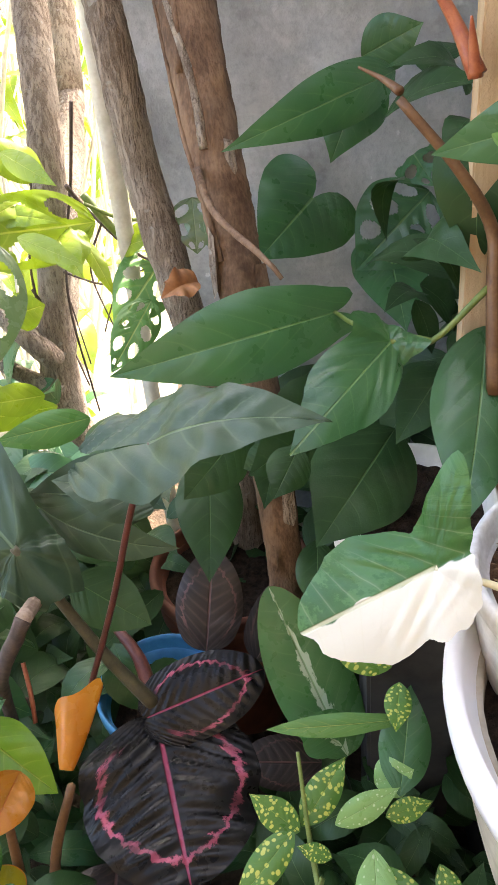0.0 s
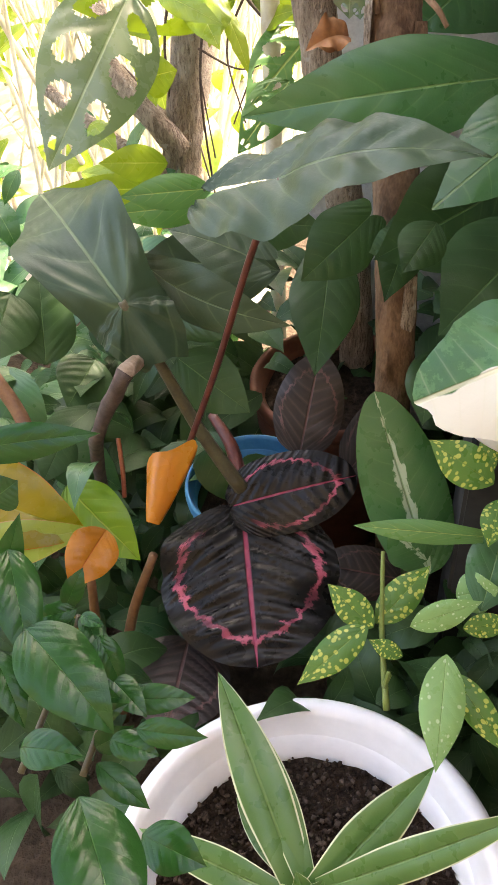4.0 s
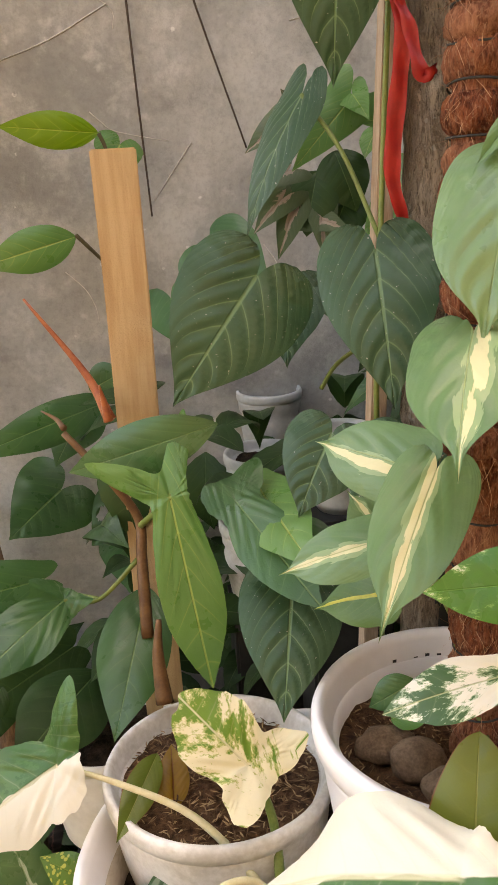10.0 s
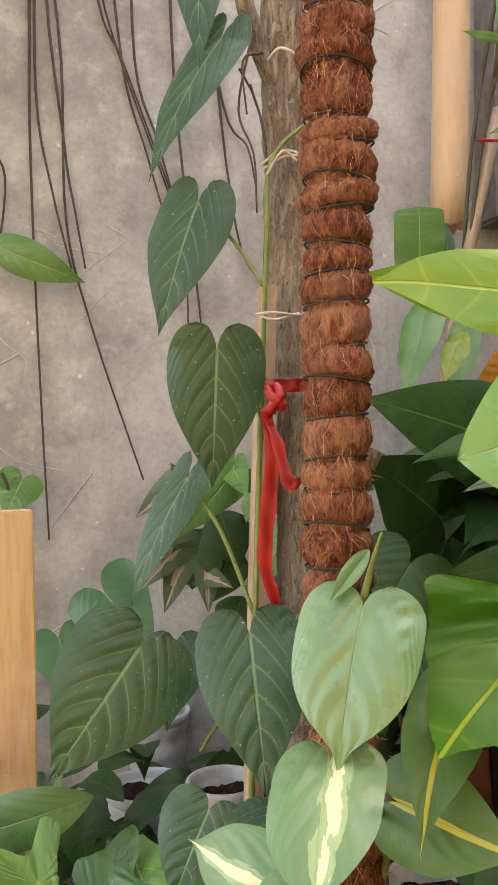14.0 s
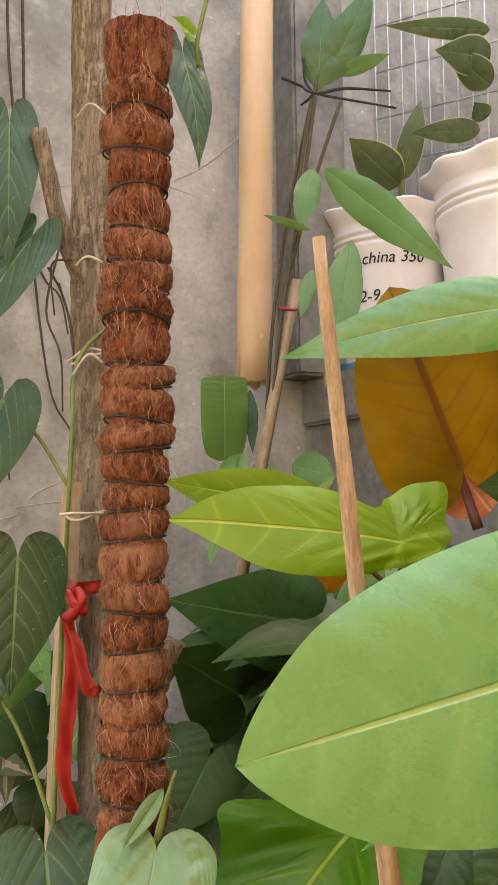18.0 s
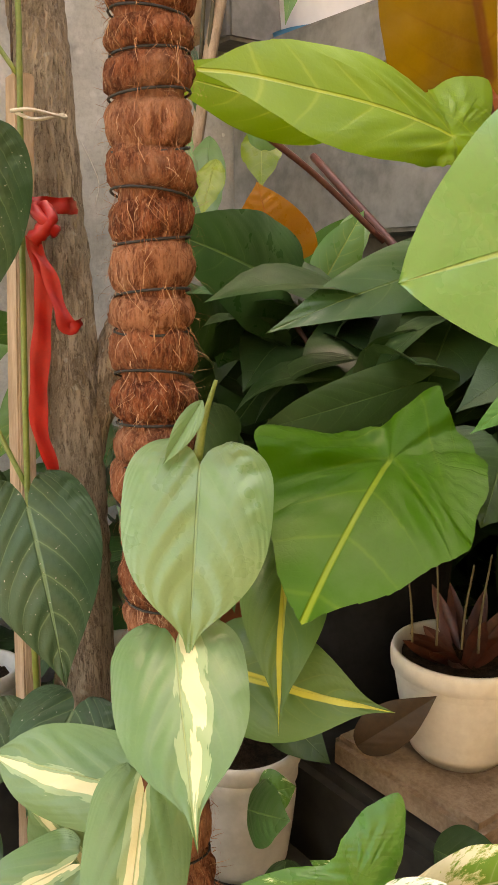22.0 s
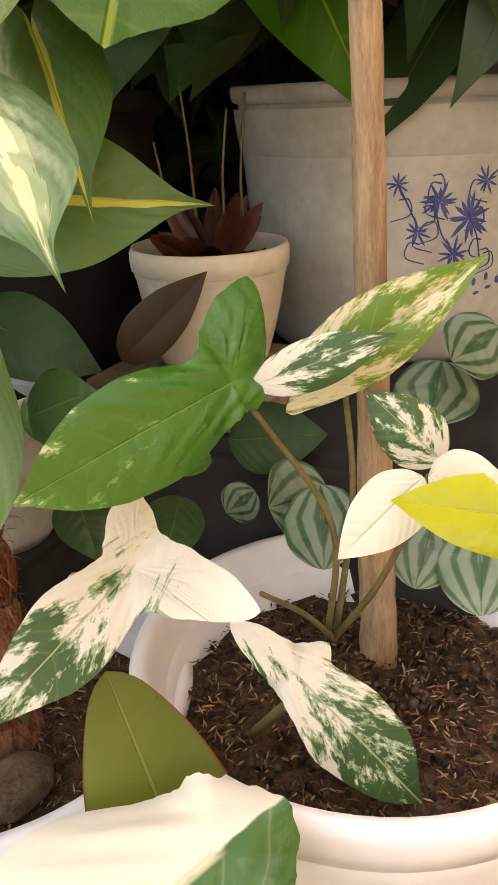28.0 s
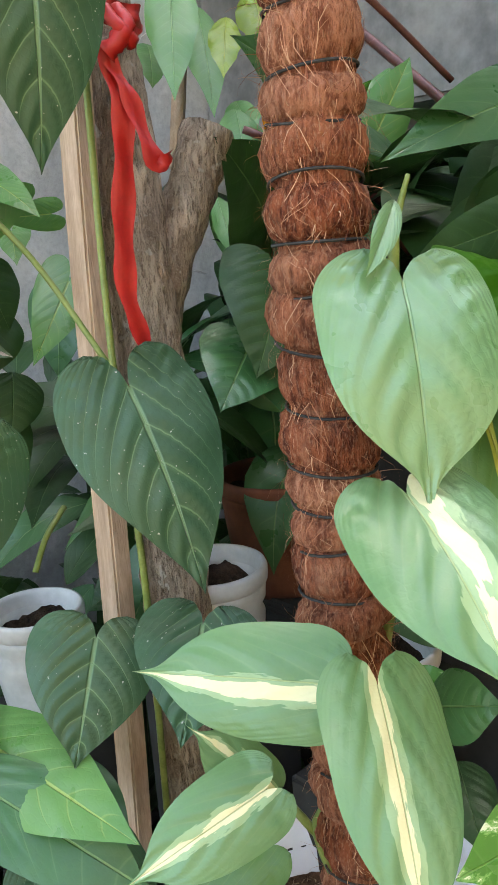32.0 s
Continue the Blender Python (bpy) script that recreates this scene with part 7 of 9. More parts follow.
roots = thing("dry_roots", "thin dry roots hanging down the cement wall", "root", (0.200, 1.085, 1.300))
tube("root", roots, VINE, [(0.255, 1.092, 2.714), (0.216, 1.092, 2.294), (0.207, 1.092, 1.964), (0.206, 1.092, 1.836), (0.210, 1.092, 1.620), (0.217, 1.092, 1.399), (0.225, 1.092, 1.200)], 0.0030, 0.0015, seg=5, steps=5)
tube("root", roots, VINE, [(0.293, 1.092, 2.718), (0.234, 1.092, 2.298), (0.256, 1.092, 1.968), (0.260, 1.092, 1.709), (0.300, 1.092, 1.533), (0.377, 1.092, 1.292)], 0.0030, 0.0015, seg=5, steps=5)
tube("root", roots, VINE, [(0.351, 1.092, 2.726), (0.330, 1.092, 2.306), (0.352, 1.092, 1.976), (0.392, 1.092, 1.821), (0.426, 1.092, 1.698)], 0.0030, 0.0015, seg=5, steps=5)
tube("root", roots, VINE, [(0.362, 1.092, 2.728), (0.369, 1.092, 2.308), (0.373, 1.092, 1.978), (0.411, 1.092, 1.840), (0.449, 1.092, 1.681), (0.456, 1.092, 1.526)], 0.0030, 0.0015, seg=5, steps=5)
tube("root", roots, VINE, [(0.263, 1.092, 2.664), (0.224, 1.092, 2.244), (0.216, 1.092, 1.914), (0.240, 1.092, 1.752), (0.267, 1.092, 1.635)], 0.0030, 0.0015, seg=5, steps=5)
tube("root", roots, VINE, [(0.295, 1.092, 2.581), (0.234, 1.092, 2.161), (0.259, 1.092, 1.831), (0.274, 1.092, 1.727), (0.289, 1.092, 1.635)], 0.0030, 0.0015, seg=5, steps=5)
tube("root", roots, VINE, [(0.170, 1.092, 2.658), (0.083, 1.092, 2.238), (0.125, 1.092, 1.908), (0.140, 1.092, 1.832), (0.167, 1.092, 1.774), (0.151, 1.092, 1.644), (0.121, 1.092, 1.544)], 0.0030, 0.0015, seg=5, steps=5)
tube("root", roots, VINE, [(0.469, 1.092, 2.668), (0.471, 1.092, 2.248), (0.519, 1.092, 1.918), (0.560, 1.092, 1.849), (0.574, 1.092, 1.786)], 0.0030, 0.0015, seg=5, steps=5)
tube("root", roots, VINE, [(0.427, 1.092, 2.359), (0.438, 1.092, 1.939), (0.471, 1.092, 1.609), (0.478, 1.092, 1.536)], 0.0030, 0.0015, seg=5, steps=5)
tube("root", roots, VINE, [(0.490, 1.092, 2.461), (0.503, 1.092, 2.041), (0.539, 1.092, 1.711), (0.581, 1.092, 1.616)], 0.0030, 0.0015, seg=5, steps=5)
tube("root", roots, VINE, [(0.330, 1.092, 2.821), (0.266, 1.092, 2.401), (0.315, 1.092, 2.071), (0.356, 1.092, 1.967), (0.441, 1.092, 1.733)], 0.0030, 0.0015, seg=5, steps=5)
tube("root", roots, VINE, [(0.324, 1.092, 2.920), (0.255, 1.092, 2.500), (0.305, 1.092, 2.170), (0.339, 1.092, 2.010), (0.427, 1.092, 1.760)], 0.0030, 0.0015, seg=5, steps=5)

rootlets = thing("aerial_roots", "wiry aerial roots curling along a trunk", "root", (0.450, 0.560, 1.300))
tube("root", rootlets, VINE, [(0.430, 0.537, 1.765), (0.418, 0.547, 1.695), (0.430, 0.534, 1.647), (0.433, 0.536, 1.589)], 0.0015, 0.0010, seg=5, steps=5)
tube("root", rootlets, VINE, [(0.441, 0.533, 1.748), (0.422, 0.542, 1.742), (0.426, 0.544, 1.690)], 0.0015, 0.0010, seg=5, steps=5)
tube("root", rootlets, VINE, [(0.437, 0.572, 1.732), (0.451, 0.564, 1.663), (0.442, 0.548, 1.525)], 0.0015, 0.0010, seg=5, steps=5)
tube("root", rootlets, VINE, [(0.426, 0.575, 1.749), (0.442, 0.570, 1.715), (0.449, 0.554, 1.660)], 0.0015, 0.0010, seg=5, steps=5)
tube("tie", rootlets, PALE_TWINE, [(0.425, 0.513, 1.484), (0.439, 0.505, 1.485), (0.471, 0.519, 1.485), (0.486, 0.547, 1.492)], 0.0016, 0.0014, seg=5, steps=5, label='pale twisted tie')
tube("tie", rootlets, PALE_TWINE, [(0.429, 0.512, 1.483), (0.441, 0.504, 1.478), (0.471, 0.519, 1.487)], 0.0016, 0.0014, seg=5, steps=5, label='pale twisted tie')
tube("tie", rootlets, PALE_TWINE, [(0.445, 0.565, 1.646), (0.465, 0.551, 1.659), (0.494, 0.555, 1.654)], 0.0016, 0.0014, seg=5, steps=5, label='pale twisted tie')
tube("tie", rootlets, PALE_TWINE, [(0.448, 0.564, 1.642), (0.465, 0.550, 1.651), (0.494, 0.555, 1.658)], 0.0016, 0.0014, seg=5, steps=5, label='pale twisted tie')
tube("tie", rootlets, PALE_TWINE, [(0.458, 0.580, 1.924), (0.466, 0.554, 1.930), (0.482, 0.547, 1.918)], 0.0016, 0.0014, seg=5, steps=5, label='pale twisted tie')
tube("tie", rootlets, PALE_TWINE, [(0.448, 0.541, 1.745), (0.456, 0.526, 1.751), (0.470, 0.520, 1.745)], 0.0016, 0.0014, seg=5, steps=5, label='pale twisted tie')
tube("tie", rootlets, PALE_TWINE, [(0.443, 0.540, 1.625), (0.456, 0.522, 1.647), (0.472, 0.525, 1.640)], 0.0016, 0.0014, seg=5, steps=5, label='pale twisted tie')

ficus = thing("rubber_plant", "rubber plant with cream-edged leaves in a white pot", "plant", (1.199, 0.993, 2.113))
leaf(ficus, "ovate", FICUS, (1.204, 0.991, 2.113), (1.091, 0.995, 2.189), 0.043, (-0.37, -0.78, -0.51), bend=0.06)
leaf(ficus, "ovate", FICUS, (1.209, 0.988, 2.124), (1.228, 0.947, 2.273), 0.027, (-0.55, -0.82, -0.15), bend=0.06)
leaf(ficus, "ovate", FICUS, (1.333, 0.902, 2.213), (1.146, 0.882, 2.163), 0.024, (0.18, -0.93, -0.32), bend=0.06)
leaf(ficus, "ovate", FICUS, (1.349, 0.885, 2.353), (1.187, 0.853, 2.315), 0.037, (0.28, -0.83, -0.48), bend=0.06)
leaf(ficus, "ovate", FICUS, (1.348, 0.882, 2.408), (1.104, 0.890, 2.360), 0.021, (0.07, -0.87, -0.48), bend=0.06)
leaf(ficus, "ovate", FICUS, (1.342, 0.896, 2.234), (1.288, 0.866, 2.243), 0.021, (0.13, -0.47, -0.87), bend=0.06)
leaf(ficus, "ovate", FICUS, (1.351, 0.888, 2.299), (1.248, 0.878, 2.337), 0.032, (-0.19, -0.70, -0.69), bend=0.06)
stem(ficus, STEM_GREEN, [(1.211, 1.001, 2.084), (1.207, 0.989, 2.119), (1.211, 0.986, 2.135)], 0.0050, 0.0040)

fern = thing("oak_leaf_fern", "jagged strap fern with long dark stems tied to a pole", "plant", (0.900, 0.900, 1.000))
leaf(fern, "lance", FERNLEAF, (0.930, 0.826, 2.038), (1.026, 0.628, 1.829), 0.032, (-0.87, -0.48, 0.06), wave=0.1, notch=0.15)
leaf(fern, "lance", FERNLEAF, (0.913, 0.834, 2.038), (0.870, 0.807, 1.921), 0.022, (-0.33, -0.88, 0.33), wave=0.1, notch=0.15)
leaf(fern, "lance", FERNLEAF, (0.946, 0.772, 1.903), (0.858, 0.718, 1.660), 0.030, (-0.41, -0.85, 0.34), wave=0.1, notch=0.15)
leaf(fern, "lance", FERNLEAF, (0.891, 0.801, 1.859), (0.848, 0.771, 1.769), 0.013, (-0.29, -0.86, 0.42), wave=0.1, notch=0.15)
leaf(fern, "lance", FERNLEAF, (0.886, 0.799, 1.921), (0.818, 0.830, 1.946), 0.007, (-0.48, -0.82, -0.32), wave=0.1, notch=0.15)
leaf(fern, "lance", FERNLEAF, (0.970, 0.851, 2.219), (1.055, 0.809, 2.254), 0.014, (-0.27, -0.88, -0.39), wave=0.1, notch=0.15)
leaf(fern, "lance", GLOSSY, (0.945, 0.865, 2.191), (0.950, 0.852, 2.352), 0.033, (-0.49, -0.87, -0.05), wave=0.1, notch=0.15)
leaf(fern, "lance", GLOSSY, (0.953, 0.860, 2.200), (1.027, 0.815, 2.370), 0.033, (-0.34, -0.93, -0.10), wave=0.1, notch=0.15)
leaf(fern, "torn", FERNLEAF, (0.752, 0.840, 1.558), (0.744, 0.820, 1.686), 0.036, (-0.30, -0.93, 0.1), wave=0.05)
leaf(fern, "lance", DARKGREEN, (0.803, 0.854, 1.670), (0.787, 0.813, 1.566), 0.011, (-0.42, -0.82, 0.39), wave=0.1, notch=0.15)
leaf(fern, "lance", FERNLEAF, (0.816, 0.745, 1.547), (0.848, 0.676, 1.528), 0.028, (-0.89, -0.44, 0.11), wave=0.1, notch=0.15)
leaf(fern, "lance", FERNLEAF, (0.759, 0.726, 1.404), (0.731, 0.688, 1.334), 0.023, (-0.34, -0.77, 0.54), wave=0.1, notch=0.15)
leaf(fern, "lance", FERNLEAF, (0.809, 0.703, 1.396), (0.785, 0.663, 1.326), 0.015, (-0.41, -0.73, 0.55), wave=0.1, notch=0.15)
leaf(fern, "lance", FERNLEAF, (0.825, 0.791, 1.404), (0.825, 0.723, 1.337), 0.015, (-0.67, -0.53, 0.53), wave=0.1, notch=0.15)
leaf(fern, "lance", FERNLEAF, (0.878, 0.759, 1.419), (0.850, 0.707, 1.329), 0.014, (-0.52, -0.66, 0.55), wave=0.1, notch=0.15)
leaf(fern, "lance", FERNLEAF, (0.776, 0.893, 1.503), (0.712, 0.807, 1.436), 0.023, (-0.05, -0.59, 0.81), wave=0.1, notch=0.15)
leaf(fern, "lance", LIT, (0.925, 0.855, 1.571), (0.877, 0.791, 1.477), 0.029, (-0.47, -0.60, 0.65), wave=0.1, notch=0.15)
leaf(fern, "lance", FERNLEAF, (0.864, 0.897, 1.556), (0.774, 0.778, 1.402), 0.025, (-0.36, -0.62, 0.70), wave=0.1, notch=0.15)
leaf(fern, "lance", FERNLEAF, (0.835, 0.806, 1.428), (0.801, 0.746, 1.377), 0.021, (-0.46, -0.42, 0.78), wave=0.1, notch=0.15)
leaf(fern, "lance", LIT, (0.870, 0.768, 1.402), (0.827, 0.719, 1.358), 0.013, (-0.30, -0.48, 0.82), wave=0.1, notch=0.15)
leaf(fern, "lance", FERNLEAF, (0.776, 0.837, 1.575), (0.679, 0.730, 1.409), 0.029, (-0.45, -0.61, 0.66), wave=0.1, notch=0.15)
leaf(fern, "lance", LIT, (0.773, 0.746, 1.501), (0.720, 0.699, 1.428), 0.018, (-0.41, -0.61, 0.68), wave=0.1, notch=0.15)
leaf(fern, "lance", FERNLEAF, (0.654, 0.649, 1.309), (0.621, 0.588, 1.246), 0.012, (-0.60, -0.39, 0.70), wave=0.1, notch=0.15)
leaf(fern, "lance", MIDGREEN, (0.933, 0.650, 1.444), (0.810, 0.583, 1.327), 0.021, (-0.41, -0.53, 0.74), wave=0.1, notch=0.15)
stem(fern, STEM_DARK, [(0.936, 0.870, 2.181), (0.915, 0.913, 2.009), (0.892, 0.935, 1.826), (0.873, 0.933, 1.651)], 0.0035, 0.0030)
stem(fern, STEM_DARK, [(0.941, 0.868, 2.181), (0.919, 0.891, 1.982), (0.896, 0.912, 1.821), (0.869, 0.914, 1.630)], 0.0035, 0.0030)
stem(fern, STEM_DARK, [(0.979, 0.850, 2.171), (0.939, 0.878, 2.030), (0.907, 0.902, 1.888)], 0.0035, 0.0030)
stem(fern, STEM_DARK, [(0.944, 0.863, 2.219), (0.921, 0.884, 2.068), (0.911, 0.898, 1.916)], 0.0035, 0.0030)

binding = thing("black_twine_tie", "black twine knotted round fern stems", "twine", (0.926, 0.852, 2.181))
tube("cord", binding, TWINE, [(0.879, 0.873, 2.204), (0.909, 0.860, 2.190), (0.929, 0.840, 2.171), (1.095, 0.850, 2.185)], 0.0030, 0.0018, seg=6, lumps=0.4)
tube("cord", binding, TWINE, [(0.912, 0.855, 2.237), (0.915, 0.856, 2.199), (0.921, 0.844, 2.171), (0.909, 0.862, 2.157)], 0.0030, 0.0018, seg=6, lumps=0.4)
tube("cord", binding, TWINE, [(0.929, 0.840, 2.171), (0.987, 0.844, 2.195), (1.086, 0.852, 2.215)], 0.0030, 0.0018, seg=6, lumps=0.4)

slat = thing("slat", "thin weathered slat leaning against the wall", "plant stake", (0.850, 0.950, 1.000))
tube("shaft", slat, LUMBER_GREY, [(0.928, 0.915, 1.874), (0.869, 0.914, 1.630), (0.793, 0.879, 1.358)], 0.0110, 0.0110, seg=4, steps=3)
tube("tie", slat, RIBBON, [(0.890, 0.914, 1.823), (0.900, 0.899, 1.817), (0.919, 0.901, 1.819)], 0.0030, 0.0020, label='small red tie')
LEDGE_A, LEDGE_B = (1.183, 1.006, 2.042), (1.320, 0.805, 2.086)
GREY_POTS = [(0.394, 1.093, 0.912), (0.360, 0.937, 0.856), (0.336, 0.816, 0.800), (0.110, 0.646, 0.620), (0.525, 0.550, 0.999), (0.419, 0.675, 0.962), (0.562, 0.406, 0.960)]

brom = thing("red_bromeliad", "small bromeliad with narrow dark red leaves", "plant", (0.735, 0.305, 1.020))
leaf(brom, "strap", BROMELIAD, (0.743, 0.305, 1.020), (0.777, 0.305, 1.044), 0.0085, (-0.48, -0.56, 0.68), fold=0.5, bend=-0.06)
leaf(brom, "strap", BROMELIAD, (0.729, 0.310, 1.020), (0.700, 0.337, 1.046), 0.0085, (-0.69, -0.72, -0.04), fold=0.5, bend=-0.06)
leaf(brom, "strap", BROMELIAD, (0.736, 0.297, 1.020), (0.738, 0.268, 1.056), 0.0085, (-0.97, -0.22, -0.11), fold=0.5, bend=-0.06)
leaf(brom, "strap", BROMELIAD, (0.740, 0.311, 1.020), (0.773, 0.355, 1.072), 0.0085, (-0.76, -0.17, 0.63), fold=0.5, bend=-0.06)
leaf(brom, "strap", BROMELIAD, (0.727, 0.304, 1.020), (0.678, 0.295, 1.049), 0.0085, (-0.25, -0.72, -0.64), fold=0.5, bend=-0.06)
leaf(brom, "strap", BROMELIAD, (0.742, 0.301, 1.020), (0.778, 0.278, 1.051), 0.0085, (-0.70, -0.60, 0.38), fold=0.5, bend=-0.06)
leaf(brom, "strap", BROMELIAD, (0.733, 0.313, 1.020), (0.725, 0.344, 1.044), 0.0085, (-0.89, -0.41, 0.21), fold=0.5, bend=-0.06)
leaf(brom, "strap", BROMELIAD, (0.731, 0.298, 1.020), (0.716, 0.268, 1.077), 0.0085, (-0.91, -0.22, -0.36), fold=0.5, bend=-0.06)
leaf(brom, "strap", BROMELIAD, (0.743, 0.308, 1.020), (0.791, 0.326, 1.072), 0.0085, (-0.61, -0.37, 0.70), fold=0.5, bend=-0.06)
leaf(brom, "strap", BROMELIAD, (0.728, 0.308, 1.020), (0.680, 0.327, 1.048), 0.0085, (-0.46, -0.87, -0.17), fold=0.5, bend=-0.06)
leaf(brom, "strap", BROMELIAD, (0.738, 0.298, 1.020), (0.754, 0.265, 1.065), 0.0085, (-0.93, -0.35, 0.06), fold=0.5, bend=-0.06)
leaf(brom, "strap", BROMELIAD, (0.737, 0.313, 1.020), (0.752, 0.359, 1.074), 0.0085, (-0.86, -0.25, 0.45), fold=0.5, bend=-0.06)
leaf(brom, "strap", BROMELIAD, (0.728, 0.301, 1.020), (0.682, 0.274, 1.043), 0.0085, (-0.46, 0.02, -0.89), fold=0.5, bend=-0.06)
leaf(brom, "strap", BROMELIAD, (0.743, 0.303, 1.020), (0.787, 0.294, 1.067), 0.0085, (-0.66, -0.54, 0.51), fold=0.5, bend=-0.06)
stem(brom, STEM_DARK, [(0.656, 0.294, 1.065), (0.659, 0.299, 1.092), (0.659, 0.303, 1.115)], 0.0011, 0.0008, name='shoot')
stem(brom, STEM_DARK, [(0.667, 0.278, 1.065), (0.672, 0.283, 1.107), (0.673, 0.288, 1.149)], 0.0011, 0.0008, name='shoot')
stem(brom, STEM_DARK, [(0.677, 0.261, 1.065), (0.682, 0.263, 1.095), (0.688, 0.261, 1.134)], 0.0011, 0.0008, name='shoot')
stem(brom, STEM_DARK, [(0.684, 0.250, 1.064), (0.688, 0.252, 1.095), (0.695, 0.250, 1.144)], 0.0011, 0.0008, name='shoot')

backp = thing("shade_philodendron", "dark philodendron leaves behind the marbled plant", "plant", (0.600, 0.400, 0.600))
leaf(backp, "ovate", BROWNLEAF, (0.624, 0.323, 0.969), (0.655, 0.265, 1.030), 0.019, (-0.92, -0.37, 0.12), fold=0.3)
leaf(backp, "ovate", DARKGREEN, (0.591, 0.427, 1.003), (0.584, 0.311, 0.973), 0.030, (-0.87, -0.07, 0.48))
leaf(backp, "ovate", MARBLE_GREEN, (0.544, 0.210, 0.939), (0.510, 0.250, 0.958), 0.012, (-0.65, -0.69, 0.31))
leaf(backp, "ovate", MARBLE_GREEN, (0.541, 0.349, 0.944), (0.558, 0.323, 0.957), 0.017, (-0.85, -0.45, 0.27))
leaf(backp, "ovate", DARKGREEN, (0.540, 0.313, 0.905), (0.494, 0.264, 0.885), 0.020, (-0.35, -0.05, 0.94))
leaf(backp, "ovate", DARKGREEN, (0.567, 0.248, 0.899), (0.508, 0.229, 0.881), 0.020, (-0.18, -0.34, 0.92))
leaf(backp, "ovate", DARKGREEN, (0.635, 0.245, 0.913), (0.648, 0.173, 0.922), 0.026, (-0.92, -0.13, 0.36))
leaf(backp, "ovate", GLOSSY, (0.496, 0.304, 0.973), (0.492, 0.249, 0.997), 0.023, (-0.91, 0.22, 0.35))
leaf(backp, "lance", MIDGREEN, (0.384, 0.359, 0.789), (0.420, 0.331, 0.824), 0.015, (-0.78, -0.39, 0.49))
leaf(backp, "shield", GLOSSY, (0.542, 0.500, 1.185), (0.484, 0.471, 1.150), 0.038, (-0.12, -0.66, 0.74))
leaf(backp, "shield", MIDGREEN, (0.506, 0.692, 1.242), (0.442, 0.658, 1.178), 0.027, (-0.15, -0.81, 0.57))
leaf(backp, "shield", MIDGREEN, (0.508, 0.711, 1.303), (0.445, 0.697, 1.300), 0.015, (0.22, -0.98, -0.00))
leaf(backp, "shield", MIDGREEN, (0.479, 0.733, 1.290), (0.451, 0.679, 1.261), 0.017, (-0.22, -0.37, 0.90))
leaf(backp, "lobed", MIDGREEN, (0.302, 0.567, 0.943), (0.329, 0.396, 0.922), 0.035, (-0.56, -0.19, 0.80))
leaf(backp, "shield", SHIELD, (0.785, 0.247, 1.243), (0.716, 0.162, 1.119), 0.051, (-0.84, -0.11, 0.54))
leaf(backp, "shield", DARKGREEN, (0.806, 0.295, 1.216), (0.705, 0.323, 1.176), 0.025, (-0.36, -0.89, 0.27))
leaf(backp, "shield", DARKGREEN, (0.816, 0.342, 1.213), (0.692, 0.288, 1.164), 0.036, (-0.11, -0.52, 0.85))
leaf(backp, "shield", DARKGREEN, (0.665, 0.224, 1.230), (0.611, 0.198, 1.193), 0.042, (-0.21, -0.63, 0.75))
leaf(backp, "shield", DARKGREEN, (0.682, 0.157, 1.256), (0.613, 0.139, 1.224), 0.037, (-0.16, -0.68, 0.72))
leaf(backp, "shield", PALEBIG, (0.588, 0.154, 1.290), (0.527, 0.143, 1.275), 0.010, (-0.01, -0.79, 0.61))
# seven broad leaves added to keep skylight off the shelf of pots
leaf(bigp, "broad", SHIELD, (0.980, 0.420, 1.330), (0.700, 0.250, 1.360), 0.090, (-0.10, -0.3, 1.0), bend=0.1, fold=0.12, wave=0.06)
leaf(bigp, "broad", SHIELD, (1.050, 0.150, 1.360), (0.800, 0.100, 1.300), 0.100, (0.00, -0.3, 1.0), bend=0.1, fold=0.12, wave=0.06)
leaf(bigp, "broad", DARKGREEN, (0.900, 0.500, 1.300), (0.660, 0.420, 1.240), 0.085, (0.10, -0.3, 1.0), bend=0.1, fold=0.12, wave=0.06)
leaf(bigp, "broad", DARKGREEN, (1.020, 0.600, 1.280), (0.820, 0.420, 1.220), 0.090, (-0.10, -0.3, 1.0), bend=0.1, fold=0.12, wave=0.06)
leaf(bigp, "broad", SHIELD, (1.080, -0.050, 1.330), (0.860, -0.020, 1.280), 0.090, (0.00, -0.3, 1.0), bend=0.1, fold=0.12, wave=0.06)
leaf(bigp, "broad", SHIELD, (1.100, 0.400, 1.340), (0.900, 0.250, 1.310), 0.090, (0.10, -0.3, 1.0), bend=0.1, fold=0.12, wave=0.06)
leaf(bigp, "broad", DARKGREEN, (0.850, 0.650, 1.260), (0.680, 0.580, 1.200), 0.080, (-0.10, -0.3, 1.0), bend=0.1, fold=0.12, wave=0.06)
leaf(shrub, "ovate", SHRUB, (-0.275, 0.288, 0.544), (-0.194, 0.232, 0.512), 0.028, (0.20, -0.26, 0.94), bend=0.1, fold=0.2)
leaf(shrub, "ovate", SHRUB, (-0.306, 0.343, 0.564), (-0.268, 0.268, 0.522), 0.019, (0.34, -0.33, 0.88), bend=0.1, fold=0.2)
leaf(shrub, "ovate", SHRUB, (-0.206, 0.278, 0.474), (-0.152, 0.289, 0.473), 0.012, (0.09, -0.37, 0.92), bend=0.1, fold=0.2)
leaf(shrub, "ovate", SHRUB, (-0.265, 0.331, 0.513), (-0.254, 0.355, 0.535), 0.009, (0.22, -0.71, 0.66), bend=0.1, fold=0.2)
leaf(shrub, "ovate", SHRUB, (-0.256, 0.331, 0.511), (-0.292, 0.318, 0.506), 0.010, (0.07, -0.52, 0.85), bend=0.1, fold=0.2)
